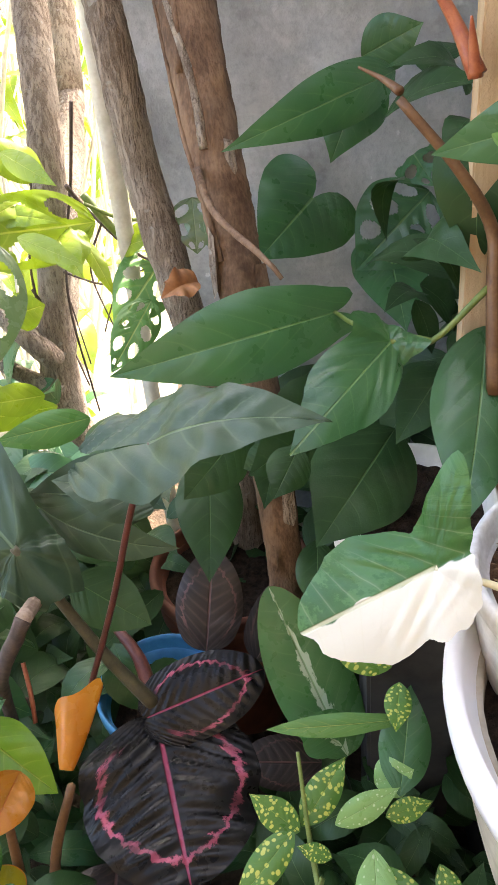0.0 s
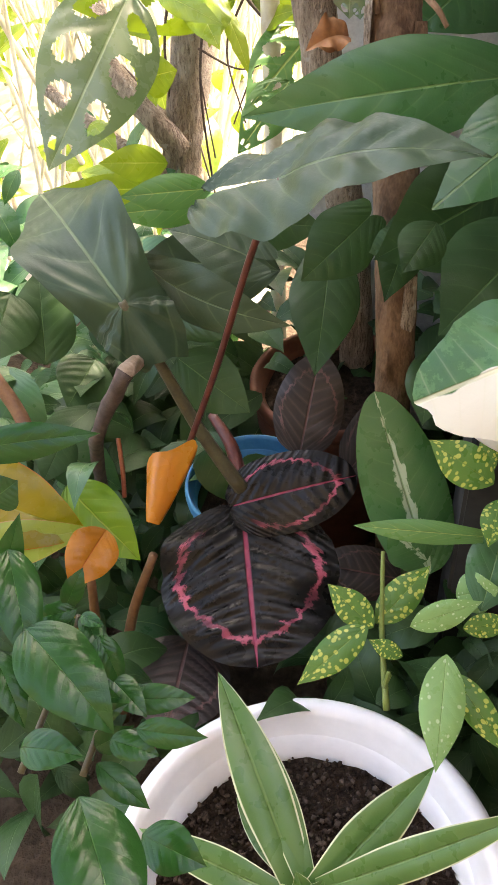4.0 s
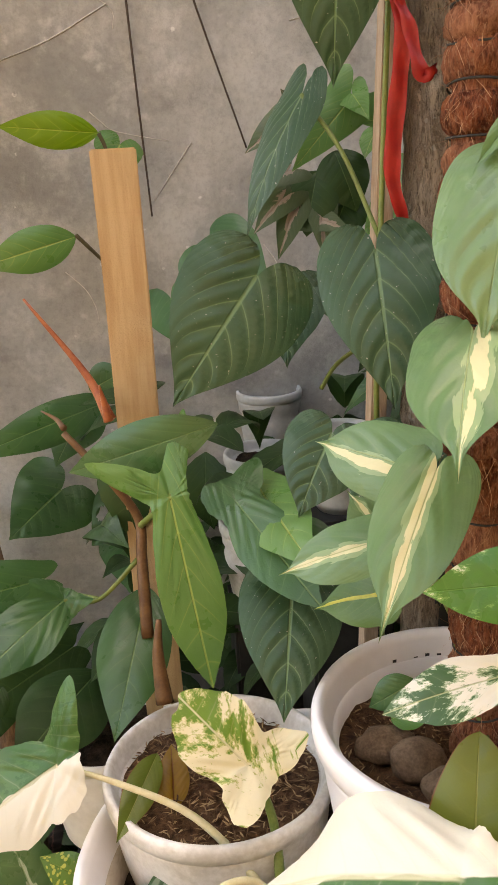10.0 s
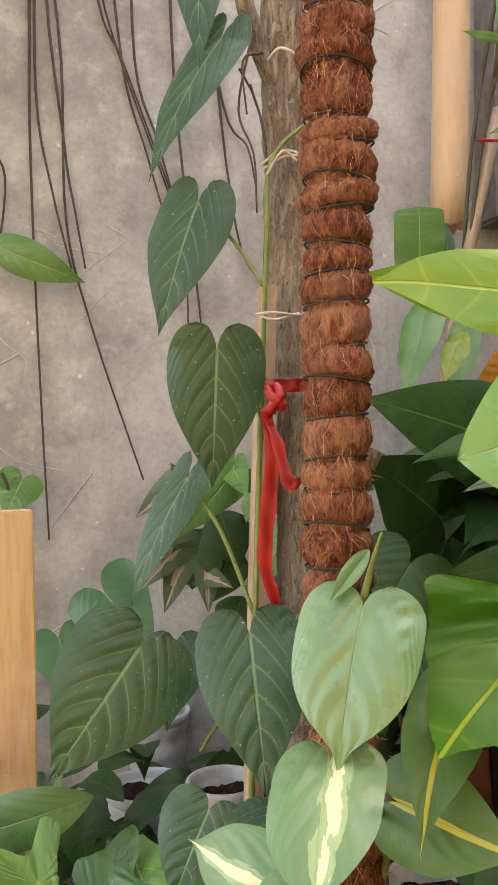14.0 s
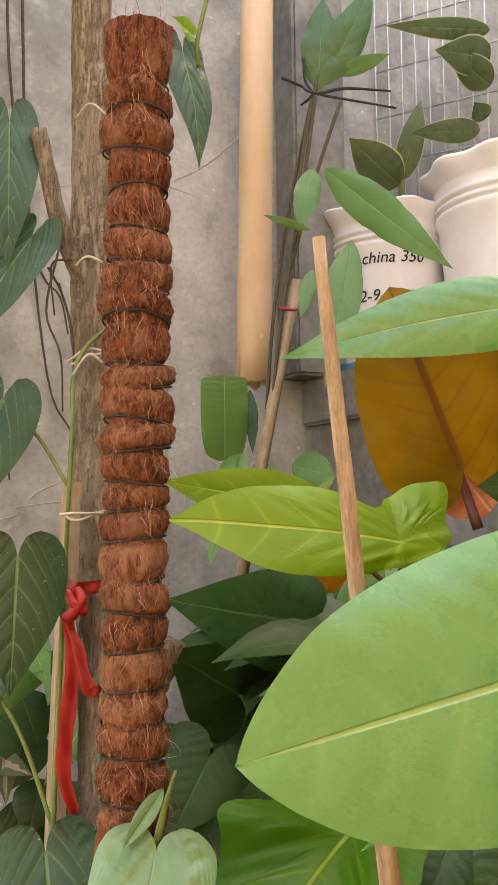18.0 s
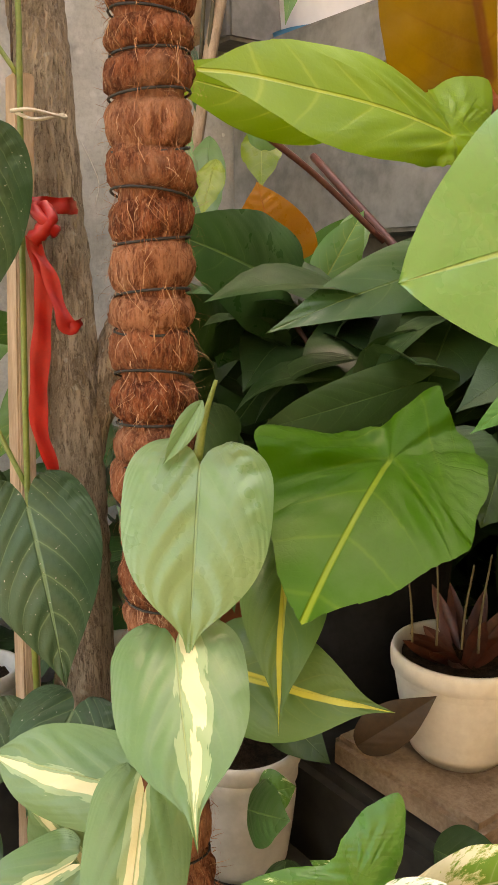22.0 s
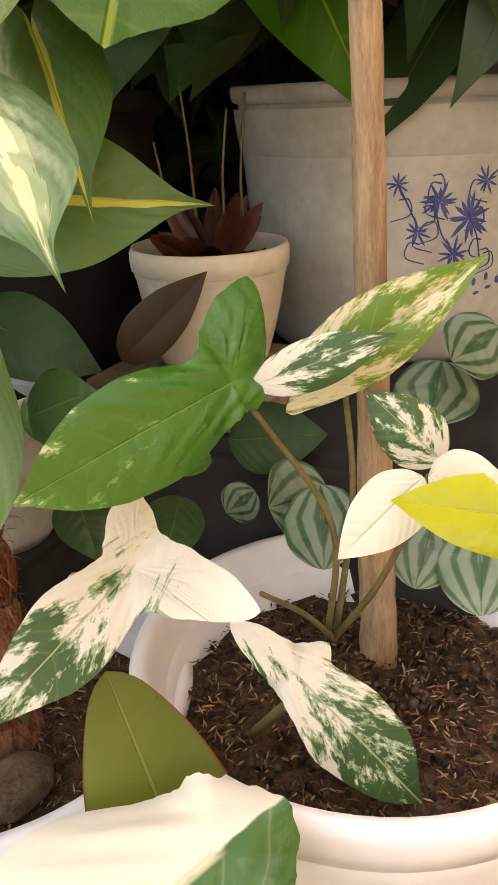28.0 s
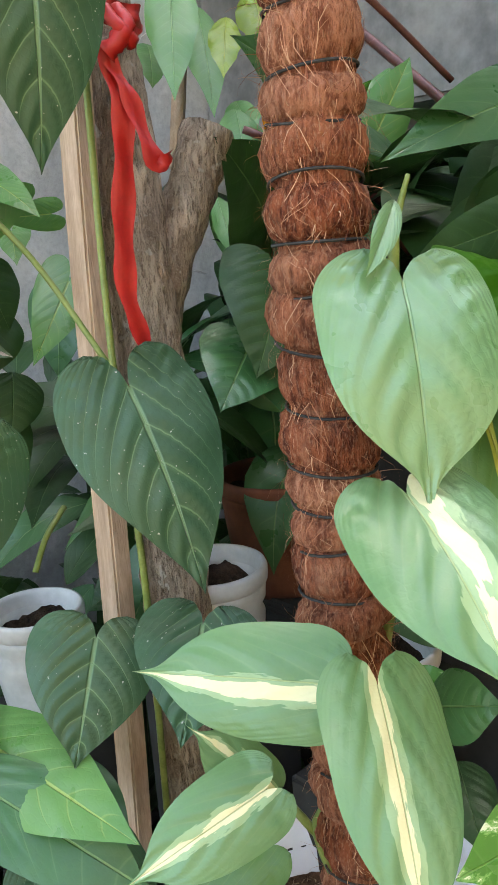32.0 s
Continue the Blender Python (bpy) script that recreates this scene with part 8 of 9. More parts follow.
leaf(shrub, "ovate", SHRUB, (-0.249, 0.323, 0.515), (-0.227, 0.315, 0.517), 0.006, (-0.18, -0.29, 0.94), bend=0.1, fold=0.2)
leaf(shrub, "ovate", SHRUB, (-0.250, 0.330, 0.509), (-0.228, 0.300, 0.501), 0.009, (0.12, -0.16, 0.98), bend=0.1, fold=0.2)
leaf(shrub, "ovate", SHRUB, (-0.231, 0.309, 0.512), (-0.209, 0.285, 0.482), 0.011, (0.41, -0.54, 0.74), bend=0.1, fold=0.2)
leaf(shrub, "ovate", SHRUB, (-0.219, 0.288, 0.488), (-0.183, 0.263, 0.482), 0.012, (0.01, -0.19, 0.98), bend=0.1, fold=0.2)
leaf(shrub, "ovate", SHRUB, (-0.217, 0.286, 0.484), (-0.211, 0.296, 0.494), 0.005, (0.12, -0.70, 0.70), bend=0.1, fold=0.2)
leaf(shrub, "ovate", SHRUB, (-0.212, 0.278, 0.475), (-0.191, 0.289, 0.482), 0.008, (-0.01, -0.50, 0.86), bend=0.1, fold=0.2)
leaf(shrub, "ovate", SHRUB, (-0.258, 0.326, 0.507), (-0.264, 0.319, 0.501), 0.005, (0.12, -0.69, 0.71), bend=0.1, fold=0.2)
leaf(shrub, "ovate", SHRUB, (-0.310, 0.286, 0.506), (-0.273, 0.241, 0.481), 0.014, (0.32, -0.26, 0.91), bend=0.1, fold=0.2)
leaf(shrub, "ovate", SHRUB, (-0.317, 0.332, 0.526), (-0.299, 0.364, 0.584), 0.012, (0.30, -0.87, 0.39), bend=0.1, fold=0.2)
leaf(shrub, "ovate", SHRUB, (-0.206, 0.242, 0.481), (-0.166, 0.236, 0.480), 0.011, (-0.02, -0.27, 0.96), bend=0.1, fold=0.2)
leaf(shrub, "ovate", SHRUB, (-0.271, 0.227, 0.480), (-0.218, 0.222, 0.492), 0.015, (-0.24, -0.26, 0.94), bend=0.1, fold=0.2)
leaf(shrub, "ovate", SHRUB, (-0.273, 0.283, 0.495), (-0.312, 0.254, 0.475), 0.012, (0.04, -0.62, 0.79), bend=0.1, fold=0.2)
stem(shrub, STEM_DARK, [(-0.282, 0.225, 0.437), (-0.268, 0.287, 0.468), (-0.254, 0.328, 0.508)], 0.0030, 0.0020)
stem(shrub, STEM_DARK, [(-0.234, 0.232, 0.433), (-0.225, 0.271, 0.457), (-0.216, 0.287, 0.486)], 0.0030, 0.0020)

dead = thing("dead_leaf", "curled dry orange-brown leaf caught on a branch", "leaf", (-0.108, 0.790, 0.785))
leaf(dead, "ovate", DEAD, (-0.089, 0.797, 0.793), (-0.127, 0.777, 0.787), 0.016, (0.34, -0.62, 0.7), bend=0.3, fold=1.2, wave=0.5, notch=0.15)
leaf(dead, "ovate", DEAD, (-0.094, 0.804, 0.787), (-0.124, 0.797, 0.796), 0.012, (0.33, -0.88, 0.35), fold=-0.8, wave=0.3)

seedling = thing("young_philodendron", "young olive and brown leaves in the husk pot", "plant", (0.200, 0.420, 0.690))
leaf(seedling, "lance", OLIVE, (0.176, 0.444, 0.720), (0.136, 0.359, 0.698), 0.016, (0.33, -0.38, 0.86), fold=0.3)
leaf(seedling, "lance", BRONZE, (0.188, 0.407, 0.683), (0.190, 0.456, 0.720), 0.016, (0.00, -0.60, 0.80), fold=0.3)

darkseed = thing("dark_seedling", "small dark patterned leaf inside the large pot", "plant", (0.200, 0.300, 0.600))
leaf(darkseed, "ovate", MELON, (0.173, 0.315, 0.634), (0.187, 0.379, 0.659), 0.024, (0.10, -0.38, 0.92))
leaf(darkseed, "ovate", DARKGREEN, (0.146, 0.308, 0.623), (0.132, 0.343, 0.638), 0.015, (-0.08, -0.42, 0.90))

potleaf = thing("small_seedling", "single small green leaf over the husk", "plant", (0.400, 0.360, 0.770))
leaf(potleaf, "lance", GLOSSY, (0.407, 0.360, 0.825), (0.367, 0.368, 0.798), 0.016, (-0.42, -0.81, 0.40), bend=0.1)
tube("cut_end", shade, BRICK, [(-0.259, 0.525, 0.598), (-0.264, 0.593, 0.564)], 0.0082, 0.0078)
CLAY_AT = (0.695, 0.626, 1.029)
leaf(backp, "broad", GLOSSY, (0.650, 0.544, 1.161), (0.570, 0.569, 1.166), 0.049, (-0.29, -0.95, 0.11))
leaf(backp, "ovate", GLOSSY, (0.572, 0.818, 1.247), (0.522, 0.759, 1.147), 0.031, (-0.34, -0.72, 0.60))
leaf(backp, "ovate", FERNLEAF, (0.707, 0.705, 1.314), (0.681, 0.658, 1.236), 0.016, (-0.64, -0.55, 0.54))
leaf(backp, "lance", GLOSSY, (0.329, 0.542, 0.913), (0.354, 0.449, 0.850), 0.036, (-0.42, -0.58, 0.70))
leaf(strapp, "strap", STRAP, (-0.058, 0.213, 0.297), (-0.068, 0.226, 0.324), 0.009, (0.41, -0.76, 0.50), bend=0.05, fold=0.4)
leaf(strapp, "strap", STRAP, (-0.056, 0.211, 0.295), (-0.045, 0.225, 0.319), 0.009, (-0.09, -0.85, 0.52), bend=0.05, fold=0.4)
leaf(strapp, "strap", STRAP, (-0.056, 0.207, 0.298), (-0.053, 0.214, 0.324), 0.008, (0.12, -0.96, 0.24), bend=0.05, fold=0.4)
leaf(strapp, "strap", STRAP, (-0.059, 0.207, 0.298), (-0.069, 0.205, 0.319), 0.009, (0.81, -0.48, 0.33), bend=0.05, fold=0.4)
leaf(strapp, "strap", STRAP, (-0.053, 0.207, 0.297), (-0.038, 0.207, 0.315), 0.009, (-0.61, -0.62, 0.50), bend=0.05, fold=0.4)
tube("scratch", bpy.data.objects["wall_back"], DUSTY_POT, [(0.906, 1.099, 2.200), (0.839, 1.099, 2.134), (0.771, 1.099, 2.090)], 0.0012, 0.0008, "long pale scratch in the cement", seg=4, steps=3)
tube("scratch", bpy.data.objects["wall_back"], DUSTY_POT, [(0.185, 1.099, 1.498), (0.097, 1.099, 1.453), (0.002, 1.099, 1.421)], 0.0012, 0.0008, "long pale scratch in the cement", seg=4, steps=3)
tube("scratch", bpy.data.objects["wall_back"], DUSTY_POT, [(0.293, 1.099, 1.304), (0.259, 1.099, 1.260), (0.230, 1.099, 1.222)], 0.0012, 0.0008, "long pale scratch in the cement", seg=4, steps=3)

# ---- garden beyond the wall's end ----
def thicket(name, label, category, box_, count, mats, sizes, seed, cane=0, cane_mat=None, tree=None):
    """A tangle of canes and leaves beyond counting."""
    rng = random.Random(seed)
    ob = tree or thing(name, label, category, ((box_[0][0] + box_[0][1]) / 2, (box_[1][0] + box_[1][1]) / 2, 0.0))
    verts, faces, uvs = [], [], []
    for _ in range(count):
        c = Vector([rng.uniform(*b) for b in box_])
        d = Vector((rng.uniform(-1, 1), rng.uniform(-1, 1), rng.uniform(-0.9, 0.5))).normalized()
        up = Vector((rng.uniform(-0.5, 0.5), rng.uniform(-0.7, 0.1), 1))
        x = d.cross(up).normalized()
        z = x.cross(d)
        l = rng.uniform(*sizes)
        hw = l * rng.uniform(0.16, 0.3)
        o = len(verts)
        curl = rng.uniform(0.05, 0.3)
        for v, w in ((0, 0.04), (0.06, 0.42), (0.16, 0.78), (0.3, 0.98), (0.45, 1.0), (0.6, 0.88), (0.75, 0.62), (0.87, 0.3), (0.95, 0.1), (1.0, 0.0)):
            for s in (-1, -0.5, 0, 0.5, 1):
                verts.append(c + d * (v * l) + x * (s * w * hw) + z * (curl * l * (math.sin(3 * v) - 0.7 * v * v) + (abs(s) - 0.5 * s * s) * w * hw * 0.35))
                uvs.append((0.5 + 0.5 * s, v))
        for i in range(9):
            for j in range(4):
                q = o + 5 * i + j
                faces.append((q, q + 1, q + 6, q + 5))
    lo = part("crown" if tree else "foliage", verts, faces, mats, ob, "", uvs)
    tagged(lo, kind="stuff")
    if cane:
        cv, cf = [], []
        for _ in range(cane):
            x, y = rng.uniform(*box_[0]), rng.uniform(*box_[1])
            h = rng.uniform(0.7, 2.2)
            lean = (rng.uniform(-0.5, 0.5), rng.uniform(-0.5, 0.5))
            pts = [(x, y, 0), (x + lean[0] * h * 0.4, y + lean[1] * h * 0.4, h * 0.5), (x + lean[0] * h, y + lean[1] * h, h)]
            v, f = tube_data(pts, rng.uniform(0.003, 0.009), 0.002, 5, 3)
            o = len(cv)
            cv += list(v)
            cf += [tuple(q + o for q in g) for g in f]
        tagged(part("cane", cv, cf, cane_mat, ob), kind="stuff")
    return ob


thicket("garden_thicket", "sunlit tangle of glare-whitened dry canes and green leaves", "thicket", ((-2.6, -0.35), (1.5, 3.4), (0.0, 1.6)), 900, LIT, (0.06, 0.2), 11, 420, STRAW)
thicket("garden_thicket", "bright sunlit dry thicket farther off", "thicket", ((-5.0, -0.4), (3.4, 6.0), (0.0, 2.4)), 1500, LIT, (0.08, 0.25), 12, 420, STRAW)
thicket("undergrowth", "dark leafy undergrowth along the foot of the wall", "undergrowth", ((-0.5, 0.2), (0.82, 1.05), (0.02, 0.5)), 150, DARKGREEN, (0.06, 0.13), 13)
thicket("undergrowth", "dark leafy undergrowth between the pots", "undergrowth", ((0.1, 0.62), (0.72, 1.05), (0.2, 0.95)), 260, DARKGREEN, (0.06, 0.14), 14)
# one foliage in two leaf colours: darker for its shade, lighter for its lit part
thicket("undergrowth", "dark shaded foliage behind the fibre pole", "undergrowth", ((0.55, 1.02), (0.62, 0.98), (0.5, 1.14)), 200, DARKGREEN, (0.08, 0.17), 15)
thicket("undergrowth", "mid-green leaves lit behind the fibre pole", "undergrowth", ((0.55, 0.95), (0.55, 0.85), (0.6, 1.2)), 110, GLOSSY, (0.1, 0.19), 25)
thicket("undergrowth", "low green seedlings between pots", "undergrowth", ((-0.1, 0.2), (0.42, 0.62), (0.02, 0.24)), 150, DARKGREEN, (0.05, 0.1), 16)
thicket("undergrowth", "dark shrub leaves at the garden side", "undergrowth", ((-0.55, -0.24), (0.3, 0.8), (0.02, 0.25)), 140, DARKGREEN, (0.05, 0.11), 17)
# unseen crowns and trunk tops, added to cut skylight on the garden side
tube("trunk_top", treeR, TRUNK, [(-0.086, 0.940, 1.108), (-0.20, 1.05, 1.95), (-0.32, 1.10, 2.7)], 0.030, 0.018, seg=14, steps=8, lumps=0.1)
tube("trunk_top", treeL, BARK, [(-0.177, 0.981, 1.099), (-0.26, 1.02, 1.7), (-0.42, 0.95, 2.5)], 0.020, 0.014, seg=12, steps=8, lumps=0.1)
thicket("crown", "", "", ((-1.0, 0.15), (0.35, 1.25), (2.25, 2.9)), 380, GLOSSY, (0.1, 0.2), 41, tree=treeR)
thicket("crown", "", "", ((-1.5, -0.2), (-0.3, 0.6), (2.2, 2.8)), 220, GLOSSY, (0.1, 0.2), 42, tree=treeL)
thicket("crown", "", "", ((-0.8, 0.35), (1.75, 2.7), (2.2, 2.8)), 420, GLOSSY, (0.1, 0.2), 43, tree=treeF)
tube("trunk_top", treeF, BARK, [(-0.384, 1.682, 0.804), (-0.36, 1.95, 1.6), (-0.3, 2.2, 2.5)], 0.026, 0.014, seg=12, steps=8, lumps=0.1)
thicket("undergrowth", "shaded leafy undergrowth on the garden side", "undergrowth", ((-1.0, -0.34), (0.5, 1.35), (0.02, 0.46)), 420, GLOSSY, (0.06, 0.14), 44)
litter = part("garden_litter", [(-6, 1.45, 0.03), (-0.3, 1.45, 0.03), (-0.3, 7, 0.03), (-6, 7, 0.03)], [(0, 1, 2, 3)], LITTER, None, "dry litter on the garden floor, sun glare in its pale colour")
tagged(litter, category="ground", kind="structure")

# ---- things on and by the trunk ----
def ribbon():
    ob = thing("red_ribbon", "torn red cloth ribbon knotted round trunk and stake", "ribbon", (0.45, 0.505, 1.42))
    def strip(name, pts, widths, face):
        line = spline(pts, 8)
        w = np.interp(np.linspace(0, 1, len(line)), np.linspace(0, 1, len(widths)), widths)
        verts, faces = [], []
        for i, p in enumerate(line):
            d = line[min(i + 1, len(line) - 1)] - line[max(0, i - 1)]
            s = np.cross(d, np.array(face))
            s = s / (np.linalg.norm(s) + 1e-9)
            for k, (a, lift) in enumerate(((-1, 0.002), (-0.3, -0.001), (0.4, 0.001), (1, -0.002))):
                verts.append(p + s * a * w[i] + np.array(face) * (lift + 0.002 * math.sin(i * 0.9 + k)))
            if i:
                o = 4 * (i - 1)
                faces += [(o + k, o + k + 1, o + k + 5, o + k + 4) for k in range(3)]
        part(name, verts, faces, RIBBON, ob)
    strip("tail", RIBBON_TAIL, (0.003, 0.006, 0.007, 0.0072, 0.006, 0.004), (0, -1, 0))
    strip("loop", RIBBON_LOOP, (0.003, 0.0045, 0.006, 0.004), (0.2, -1, 0))
    strip("band", RIBBON_BAND, (0.005, 0.0065, 0.006, 0.005), (0, -1, 0.1))
    tube("knot", ob, RIBBON, [(0.434, 0.482, 1.413), (0.437, 0.474, 1.404), (0.431, 0.474, 1.394), (0.424, 0.480, 1.386)], 0.0045, 0.0065, seg=9, steps=5, lumps=0.4)
    tube("knot", ob, RIBBON, [(0.424, 0.480, 1.412), (0.430, 0.472, 1.400), (0.441, 0.474, 1.392)], 0.004, 0.0045, seg=9, steps=5, lumps=0.4)


ribbon()


# ---- pots behind, ledge, mesh ----
for i, (c, r, h, m) in enumerate(zip(GREY_POTS, (0.055, 0.062, 0.06, 0.085, 0.05, 0.045, 0.055), (0.12, 0.12, 0.12, 0.15, 0.11, 0.1, 0.12), (GREY_POT, GREY_POT, DUSTY_POT, CREAM_POT, GREY_POT, GREY_POT, GREY_POT))):
    pot("plant_pot", "small greyish white plastic pot half hidden by leaves", c, r, h, m, SOIL, 0.02, 0.75, 0.006, 0.014, rings=3, group="small pots behind the leaves")
    tagged(box("concrete_block", None, CEMENT_SHADED, (c[0] - 0.05, c[1] - 0.05, -0.02), (c[0] + 0.05, c[1] + 0.05, c[2] - h + 0.002), "cement block under a small pot, shade in its colour", 0.004), category="block")


def frilled_pot(c, r, h, label):
    ob = thing("plant_pot", label, "flower pot", (c[0], c[1], c[2] - h))
    b = (c[0], c[1], c[2] - h)
    prof = [(0.001, 0.003), (r * 0.66, 0.0), (r * 0.68, 0.01)]
    for s in (0.2, 0.4, 0.6, 0.72):
        prof.append((r * (0.68 + 0.2 * s), h * s))
    for s in (0.75, 0.79, 0.83):
        prof += [(r * (0.69 + 0.2 * s) + 0.003, h * s), (r * (0.69 + 0.2 * s) + 0.003, h * (s + 0.02)), (r * (0.68 + 0.2 * s), h * (s + 0.03))]
    prof += [(r * 0.88, h * 0.9)]
    body = lathe("body", ob, WHITE_POT, b, prof, 64)
    verts, faces, seg = [], [], 96
    rim = ((0.88, 0.9), (0.93, 0.94), (1.0, 0.985), (1.0, 1.0), (0.96, 0.985), (0.88, 0.93), (0.84, 0.86))
    for i, (q, z) in enumerate(rim):
        for k in range(seg):
            a = 2 * math.pi * k / seg
            f = 0.032 * math.cos(10 * a) * max(0, (q - 0.88) / 0.12)
            verts.append((c[0] + r * q * (1 + f) * math.cos(a), c[1] + r * q * (1 + f) * math.sin(a), b[2] + h * z + 0.35 * h * 0.1 * f * 4))
        if i:
            o = (i - 1) * seg
            faces += [(o + k, o + (k + 1) % seg, o + seg + (k + 1) % seg, o + seg + k) for k in range(seg)]
    part("rim", verts, faces, WHITE_POT, body, "wavy frilled rim")
    n = 40
    part("soil", [(c[0] + r * 0.84 * math.cos(2 * math.pi * k / n), c[1] + r * 0.84 * math.sin(2 * math.pi * k / n), b[2] + h * 0.87) for k in range(n)], [tuple(range(n))], SOIL, ob, "dark potting soil")
    return ob


pa = frilled_pot(LEDGE_A, 0.135, LEDGE_A[2] - 1.73, "white plastic pot with frilled rim and handwriting")
frilled_pot(LEDGE_B, 0.165, LEDGE_B[2] - 1.73, "large white plastic pot with frilled rim")


def handwriting(words, parent, c, r, z, size, turn, label):
    """Written letters, wrapped round a pot."""
    cu = bpy.data.curves.new("writing", "FONT")
    cu.body, cu.size, cu.align_x, cu.extrude, cu.resolution_u, cu.shear = words, size, "CENTER", 0.0006, 3, 0.2
    tmp = new("writing", cu)
    me = bpy.data.meshes.new_from_object(tmp.evaluated_get(bpy.context.evaluated_depsgraph_get()))
    verts = []
    for v in me.vertices:
        a = turn + v.co.x / r
        q = 0.135 * (0.68 + 0.2 * (z + v.co.y - 1.73) / (LEDGE_A[2] - 1.73)) + 0.0012 + v.co.z
        verts.append((c[0] + q * math.cos(a), c[1] + q * math.sin(a), z + v.co.y))
    faces = [tuple(p.vertices) for p in me.polygons]
    bpy.data.objects.remove(tmp)
    part("writing", verts, faces, INK, parent, label, smooth=False)


bpy.context.view_layer.update()
to_eye = math.atan2(-0.3 - LEDGE_A[1], 0.24 - LEDGE_A[0])
hz = LEDGE_A[2] - 1.73
handwriting("ki china 350", pa, LEDGE_A, 0.135 * 0.80, 1.73 + hz * 0.64, 0.03, to_eye - 0.06, "black handwritten words and price")
handwriting("2-9-21", pa, LEDGE_A, 0.135 * 0.775, 1.73 + hz * 0.42, 0.03, to_eye - 0.16, "black handwritten date")


def wire_mesh():
    ob = thing("wire_mesh", "welded wire mesh panel standing on the ledge", "wire mesh", (1.35, 0.9, 1.73))
    a, b = Vector((1.22, 1.085, 1.74)), Vector((1.60, 0.55, 1.74))
    d = b - a
    for i in range(24):
        p = a + d * (i / 23)
        tube("wire", ob, WIRE, [p, p + Vector((0, 0, 0.6)), p + Vector((0, 0, 1.2))], 0.0021, 0.0021, seg=5, steps=1)
    for i in range(12):
        q = Vector((0, 0, 0.05 + i * 0.1))
        tube("wire", ob, WIRE, [a + q, a + d * 0.5 + q, b + q], 0.0021, 0.0021, seg=5, steps=1)


wire_mesh()


def stone(c, s, seed):
    bm = bmesh.new()
    bmesh.ops.create_icosphere(bm, subdivisions=3, radius=1)
    verts = []
    for v in bm.verts:
        k = 1 + 0.22 * noise.noise(v.co * 1.6 + Vector((seed, 0, 0))) + 0.05 * noise.noise(v.co * 6)
        verts.append((c[0] + v.co.x * s[0] * k, c[1] + v.co.y * s[1] * k, c[2] + v.co.z * s[2] * k))
    bm.verts.index_update()
    faces = [[v.index for v in f.verts] for f in bm.faces]
    bm.free()
    tagged(part("stone", verts, faces, STONE, None), "rounded brown stone lying on husk mulch", "stone", "stones in the pot")


stone((0.395, 0.318, 0.777), (0.024, 0.02, 0.017), 1.0)
stone((0.375, 0.345, 0.775), (0.026, 0.02, 0.013), 4.0)
stone((0.415, 0.285, 0.774), (0.025, 0.021, 0.013), 7.0)


def blue_print():
    """Cobalt chrysanthemums, stems and small bars of writing on the big pot."""
    c, r0 = (0.985, 0.22, 0.905), 0.165
    rng = random.Random(3)
    turn = math.atan2(0.0 - c[1], 0.13 - c[0]) + 0.2

    def at_(x, z, lift=0.0012):
        s = z / 0.245
        r = r0 * (0.78 + 0.175 * s) + 0.03 * r0 * math.sin(math.pi * s) + lift
        a = turn + x / r
        return (c[0] + r * math.cos(a), c[1] + r * math.sin(a), c[2] + z)

    def petal(x, z, ang, l, w):
        dx, dz = math.cos(ang), math.sin(ang)
        pts = [(0, 0), (0.3, w), (0.7, w * 0.9), (1, 0), (0.7, -w * 0.9), (0.3, -w)]
        vs = [at_(x + dx * p * l - dz * q, z + dz * p * l + dx * q, 0.0012 + 0.0002 * rng.random()) for p, q in pts]
        part("petal", vs, [(0, 1, 2, 3, 4, 5)], BLUE_PAINT, POT_FLOWER, "cobalt blue printed petal")

    for x, z, size, n in ((0.005, 0.15, 0.017, 13), (0.032, 0.135, 0.022, 16), (-0.012, 0.125, 0.014, 9), (0.045, 0.165, 0.014, 10), (0.02, 0.105, 0.016, 11), (-0.03, 0.165, 0.012, 9)):
        for i in range(n):
            petal(x, z, 2 * math.pi * i / n + rng.random() * 0.4, size * rng.uniform(0.7, 1.1), size * 0.075)
    for i in range(10):
        petal(-0.03 + 0.012 * i, 0.075 + 0.004 * (i % 2), 1.57, 0.008, 0.002)
        petal(-0.03 + 0.012 * i, 0.068 + 0.004 * (i % 3), 0.2, 0.007, 0.0016)
    for k in range(14):
        x, z, q = rng.uniform(-0.035, 0.05), rng.uniform(0.1, 0.17), rng.choice((-1, 1))
        tube("print_line", POT_FLOWER, BLUE_PAINT, [at_(x + q * 0.004 * s * math.cos(1.3 * s), z + 0.004 * s * math.sin(1.3 * s)) for s in range(1, 5)], 0.0007, 0.0005, seg=4, steps=4)
    for pts in ([(-0.03, 0.165), (-0.022, 0.15), (-0.012, 0.13)], [(0.0, 0.15), (0.01, 0.12), (0.03, 0.1)], [(0.03, 0.14), (0.04, 0.12), (0.045, 0.1)]):
        tube("print_line", POT_FLOWER, BLUE_PAINT, [at_(*p) for p in pts], 0.0008, 0.0006, seg=5)


blue_print()

# an unseen wall added behind the camera to block low sky from the front
slab("wall_house", (-2.2, -1.45, -0.1), (1.75, -1.3, 3.1), SKY_BLOCK, "unseen brown wall added behind the camera to block low sky", "wall")
black_pot = pot("plant_pot", "black plastic nursery pot in deep shade", (0.80, 0.52, 1.15), 0.12, 0.28, BLACK_POT, HUSK, 0.02, 0.8, 0.006, 0.016)

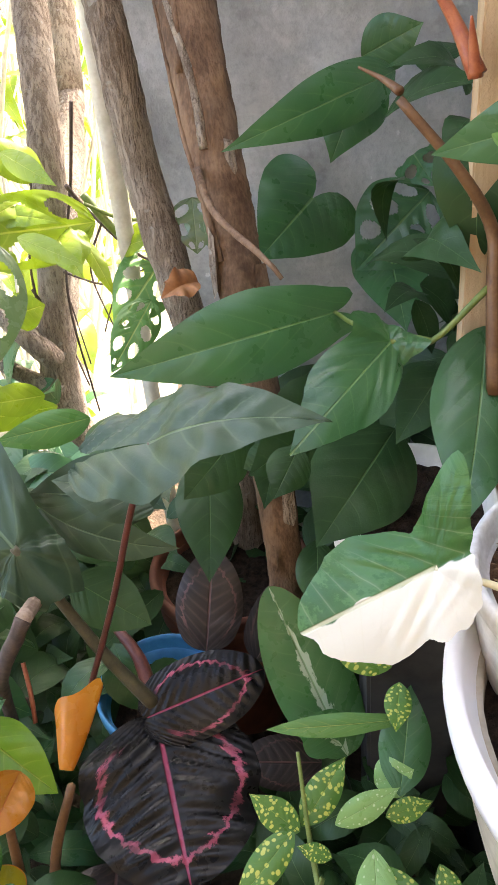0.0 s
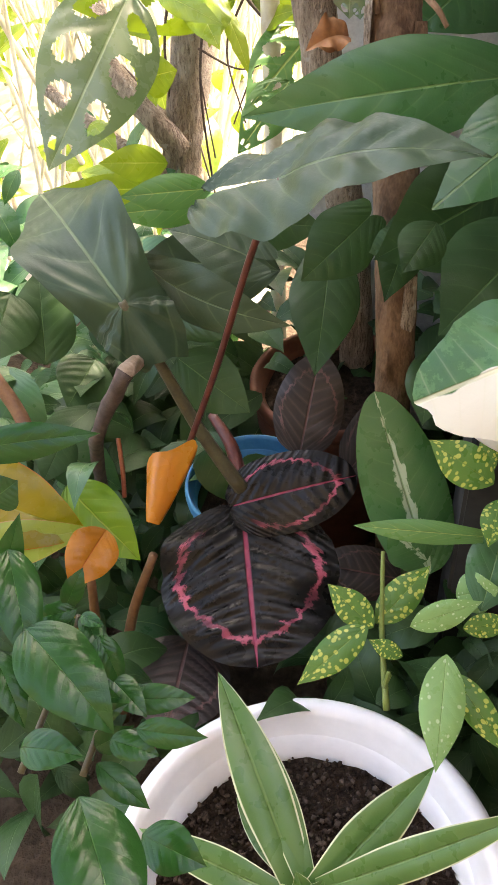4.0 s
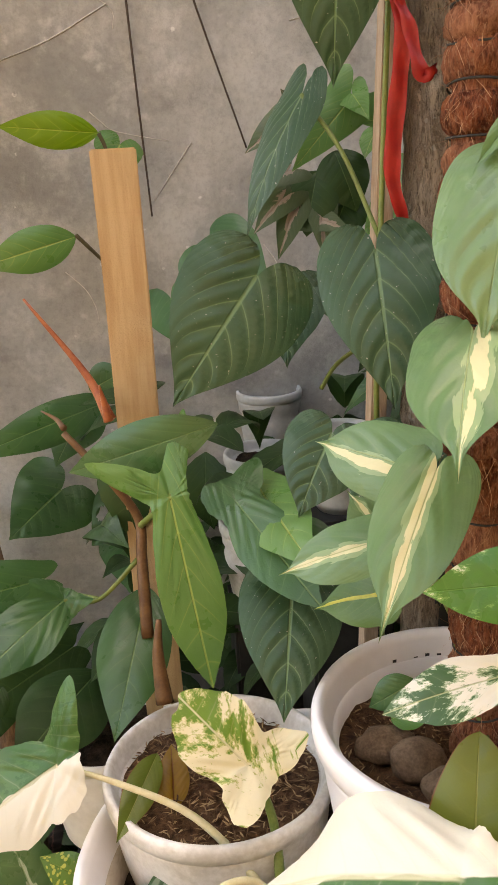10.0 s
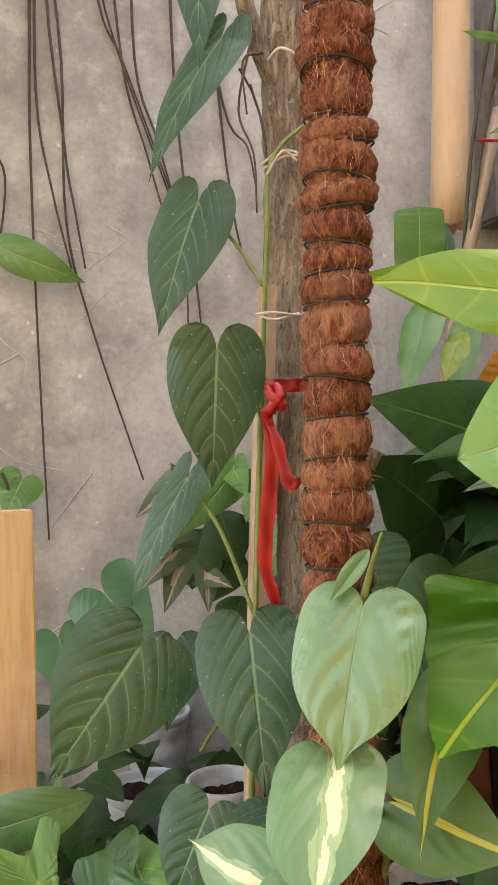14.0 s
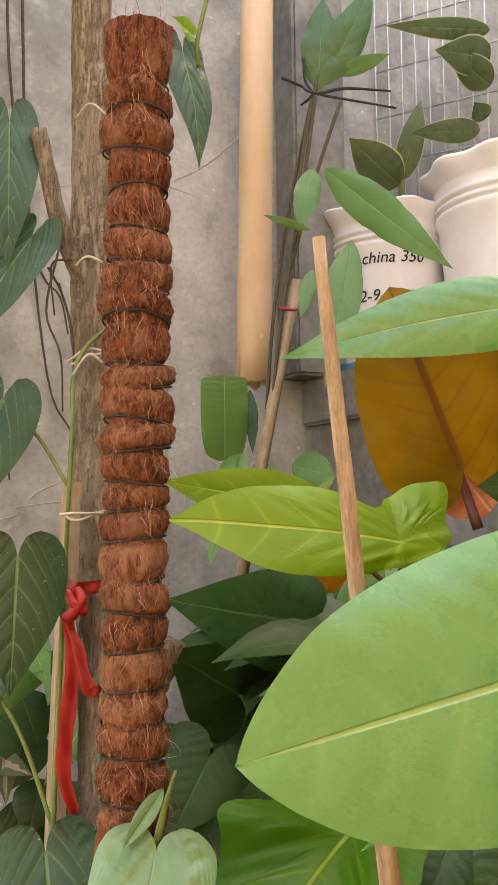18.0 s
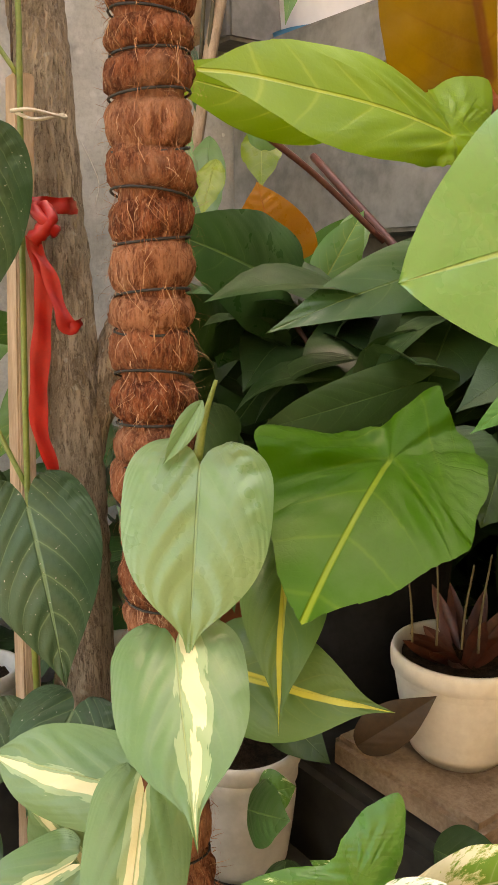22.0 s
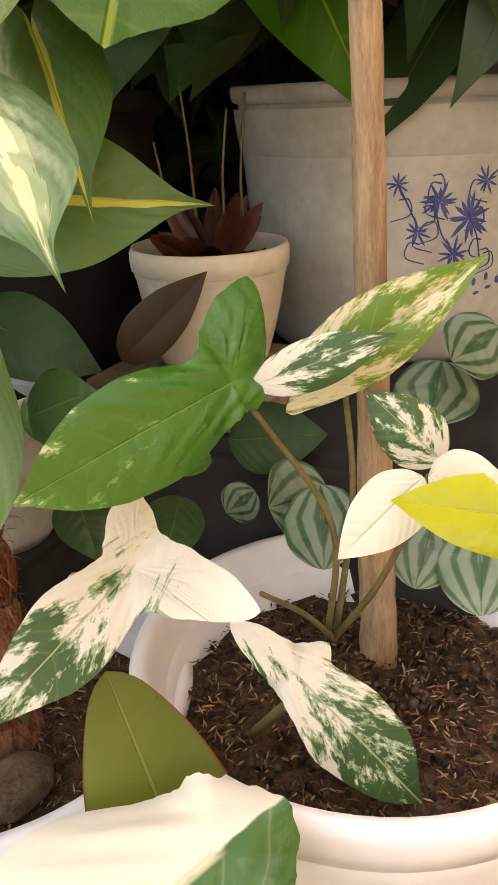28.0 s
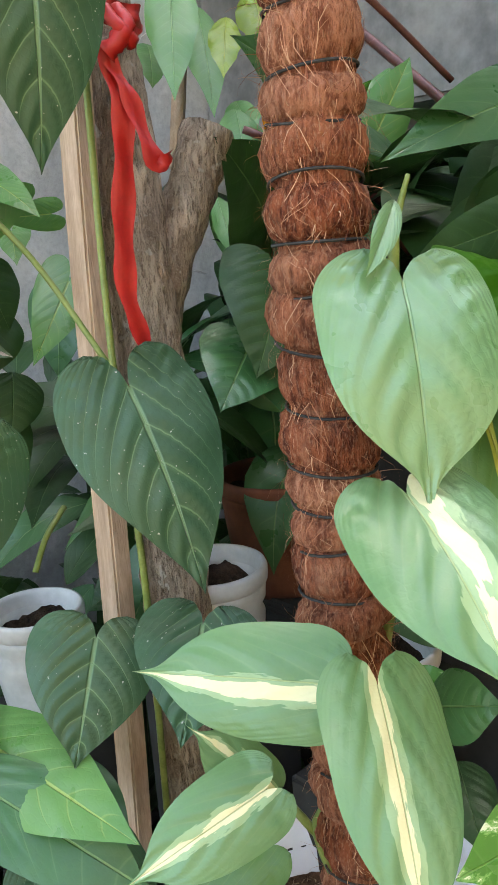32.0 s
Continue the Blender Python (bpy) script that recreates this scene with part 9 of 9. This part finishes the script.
# a leaf canopy added out of view shades the shelf; a dark tangle stands behind it
thicket("shade_foliage", "leaf canopy added overhead to shade the shelf of pots", "foliage", ((0.68, 1.14), (0.3, 0.72), (1.2, 1.33)), 150, DARKGREEN, (0.1, 0.18), 21)
thicket("shade_foliage", "leaf canopy added overhead to shade the flowered pot", "foliage", ((0.78, 1.14), (-0.3, 0.3), (1.22, 1.4)), 170, DARKGREEN, (0.1, 0.18), 23)
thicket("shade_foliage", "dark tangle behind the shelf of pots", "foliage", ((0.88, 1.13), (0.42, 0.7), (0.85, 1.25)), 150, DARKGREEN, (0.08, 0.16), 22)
tray = lathe("saucer", None, BLUE_POT, (LEDGE_A[0], LEDGE_A[1], 1.7305), [(0.001, 0.0), (0.1, 0.0), (0.112, 0.02), (0.108, 0.02), (0.096, 0.005), (0.001, 0.005)], 40)
tagged(tray, "shallow blue plastic saucer under a ledge pot", "saucer")


def creepers():
    """Dry vines that wind along the peeling trunk."""
    axis = np.array(spline([(0.000, 0.710, 0.000), (-0.020, 0.735, 0.300), (-0.026, 0.765, 0.498), (-0.044, 0.810, 0.737), (-0.052, 0.840, 0.838), (-0.065, 0.870, 0.928), (-0.086, 0.940, 1.108)], 12))
    rng = random.Random(8)
    for k in range(3):
        a, z0 = rng.uniform(3.6, 5.9), rng.uniform(0.5, 1.0)
        pts = []
        for q in range(9):
            z = z0 + q * rng.uniform(0.05, 0.07)
            w = a + 0.5 * math.sin(q * 0.8 + k)
            r = 0.027 + 0.004 * (z - 0.5)
            c = [np.interp(z, axis[:, 2], axis[:, i]) for i in (0, 1)]
            pts.append((c[0] + r * math.cos(w), c[1] + r * math.sin(w), z))
        tube("vine", treeR, BARK if k % 2 else TRUNK, pts, rng.uniform(0.003, 0.005), 0.002, seg=7, steps=4, lumps=0.35, seed=k)
    for k in range(12):
        z, w = rng.uniform(0.45, 1.35), rng.uniform(3.4, 6.1)
        c = Vector([np.interp(z, axis[:, 2], axis[:, i]) for i in (0, 1)] + [z])
        out_ = Vector((math.cos(w), math.sin(w), 0))
        side = Vector((-math.sin(w), math.cos(w), 0))
        r, b, h = 0.0275 + 0.003 * z, rng.uniform(0.004, 0.009), rng.uniform(0.01, 0.035)
        vs = [c + out_ * (r + l) + side * s * b + Vector((0, 0, q * h)) for s, q, l in ((-1, -1, -0.002), (1, -0.8, 0.004), (0.9, 0.9, 0.001), (-0.8, 1.1, -0.002), (-0.2, 0, 0.005), (0.2, -1.1, 0.006))]
        part("bark_flake", vs, [(0, 5, 4), (5, 1, 4), (1, 2, 4), (2, 3, 4), (3, 0, 4)], TRUNK if k % 3 else BARK, treeR)


creepers()

# more added leaves, out of view, to darken the small pots
thicket("shade_foliage", "leaves added overhead to shade the small pots", "foliage", ((0.76, 1.0), (0.08, 0.46), (1.25, 1.34)), 150, DARKGREEN, (0.08, 0.15), 24)

pot("plant_pot", "reddish-brown clay pot in shade behind the pole", CLAY_AT, 0.07, 0.13, TERRA, SOIL, 0.02, 0.72, 0.006, 0.016)
tagged(box("concrete_block", None, CEMENT_SHADED, (CLAY_AT[0] - 0.05, CLAY_AT[1] - 0.05, -0.02), (CLAY_AT[0] + 0.05, CLAY_AT[1] + 0.05, CLAY_AT[2] - 0.128), "cement block under a clay pot, shade in its colour", 0.004), category="block")
# worn handwriting inside the pot that holds the pole
for k in range(9):
    w = 1.05 + 0.1 * k
    rr = 0.1175
    p = Vector((0.447 + rr * math.cos(w), 0.335 + rr * math.sin(w), 0.786))
    sd = Vector((-math.sin(w), math.cos(w), 0)) * 0.0022
    hh = Vector((0, 0, 0.0022 + 0.001 * (k % 3)))
    part("writing", [p - sd - hh, p + sd - hh, p + sd + hh, p - sd + hh], [(0, 1, 2, 3)], INK, POT_COCO, "faded black ink mark", smooth=False) if k % 4 != 3 else None

thicket("undergrowth", "dark leaves shading the foot of the trunks", "undergrowth", ((-0.45, -0.2), (0.66, 1.0), (0.12, 0.42)), 90, DARKGREEN, (0.07, 0.13), 31)
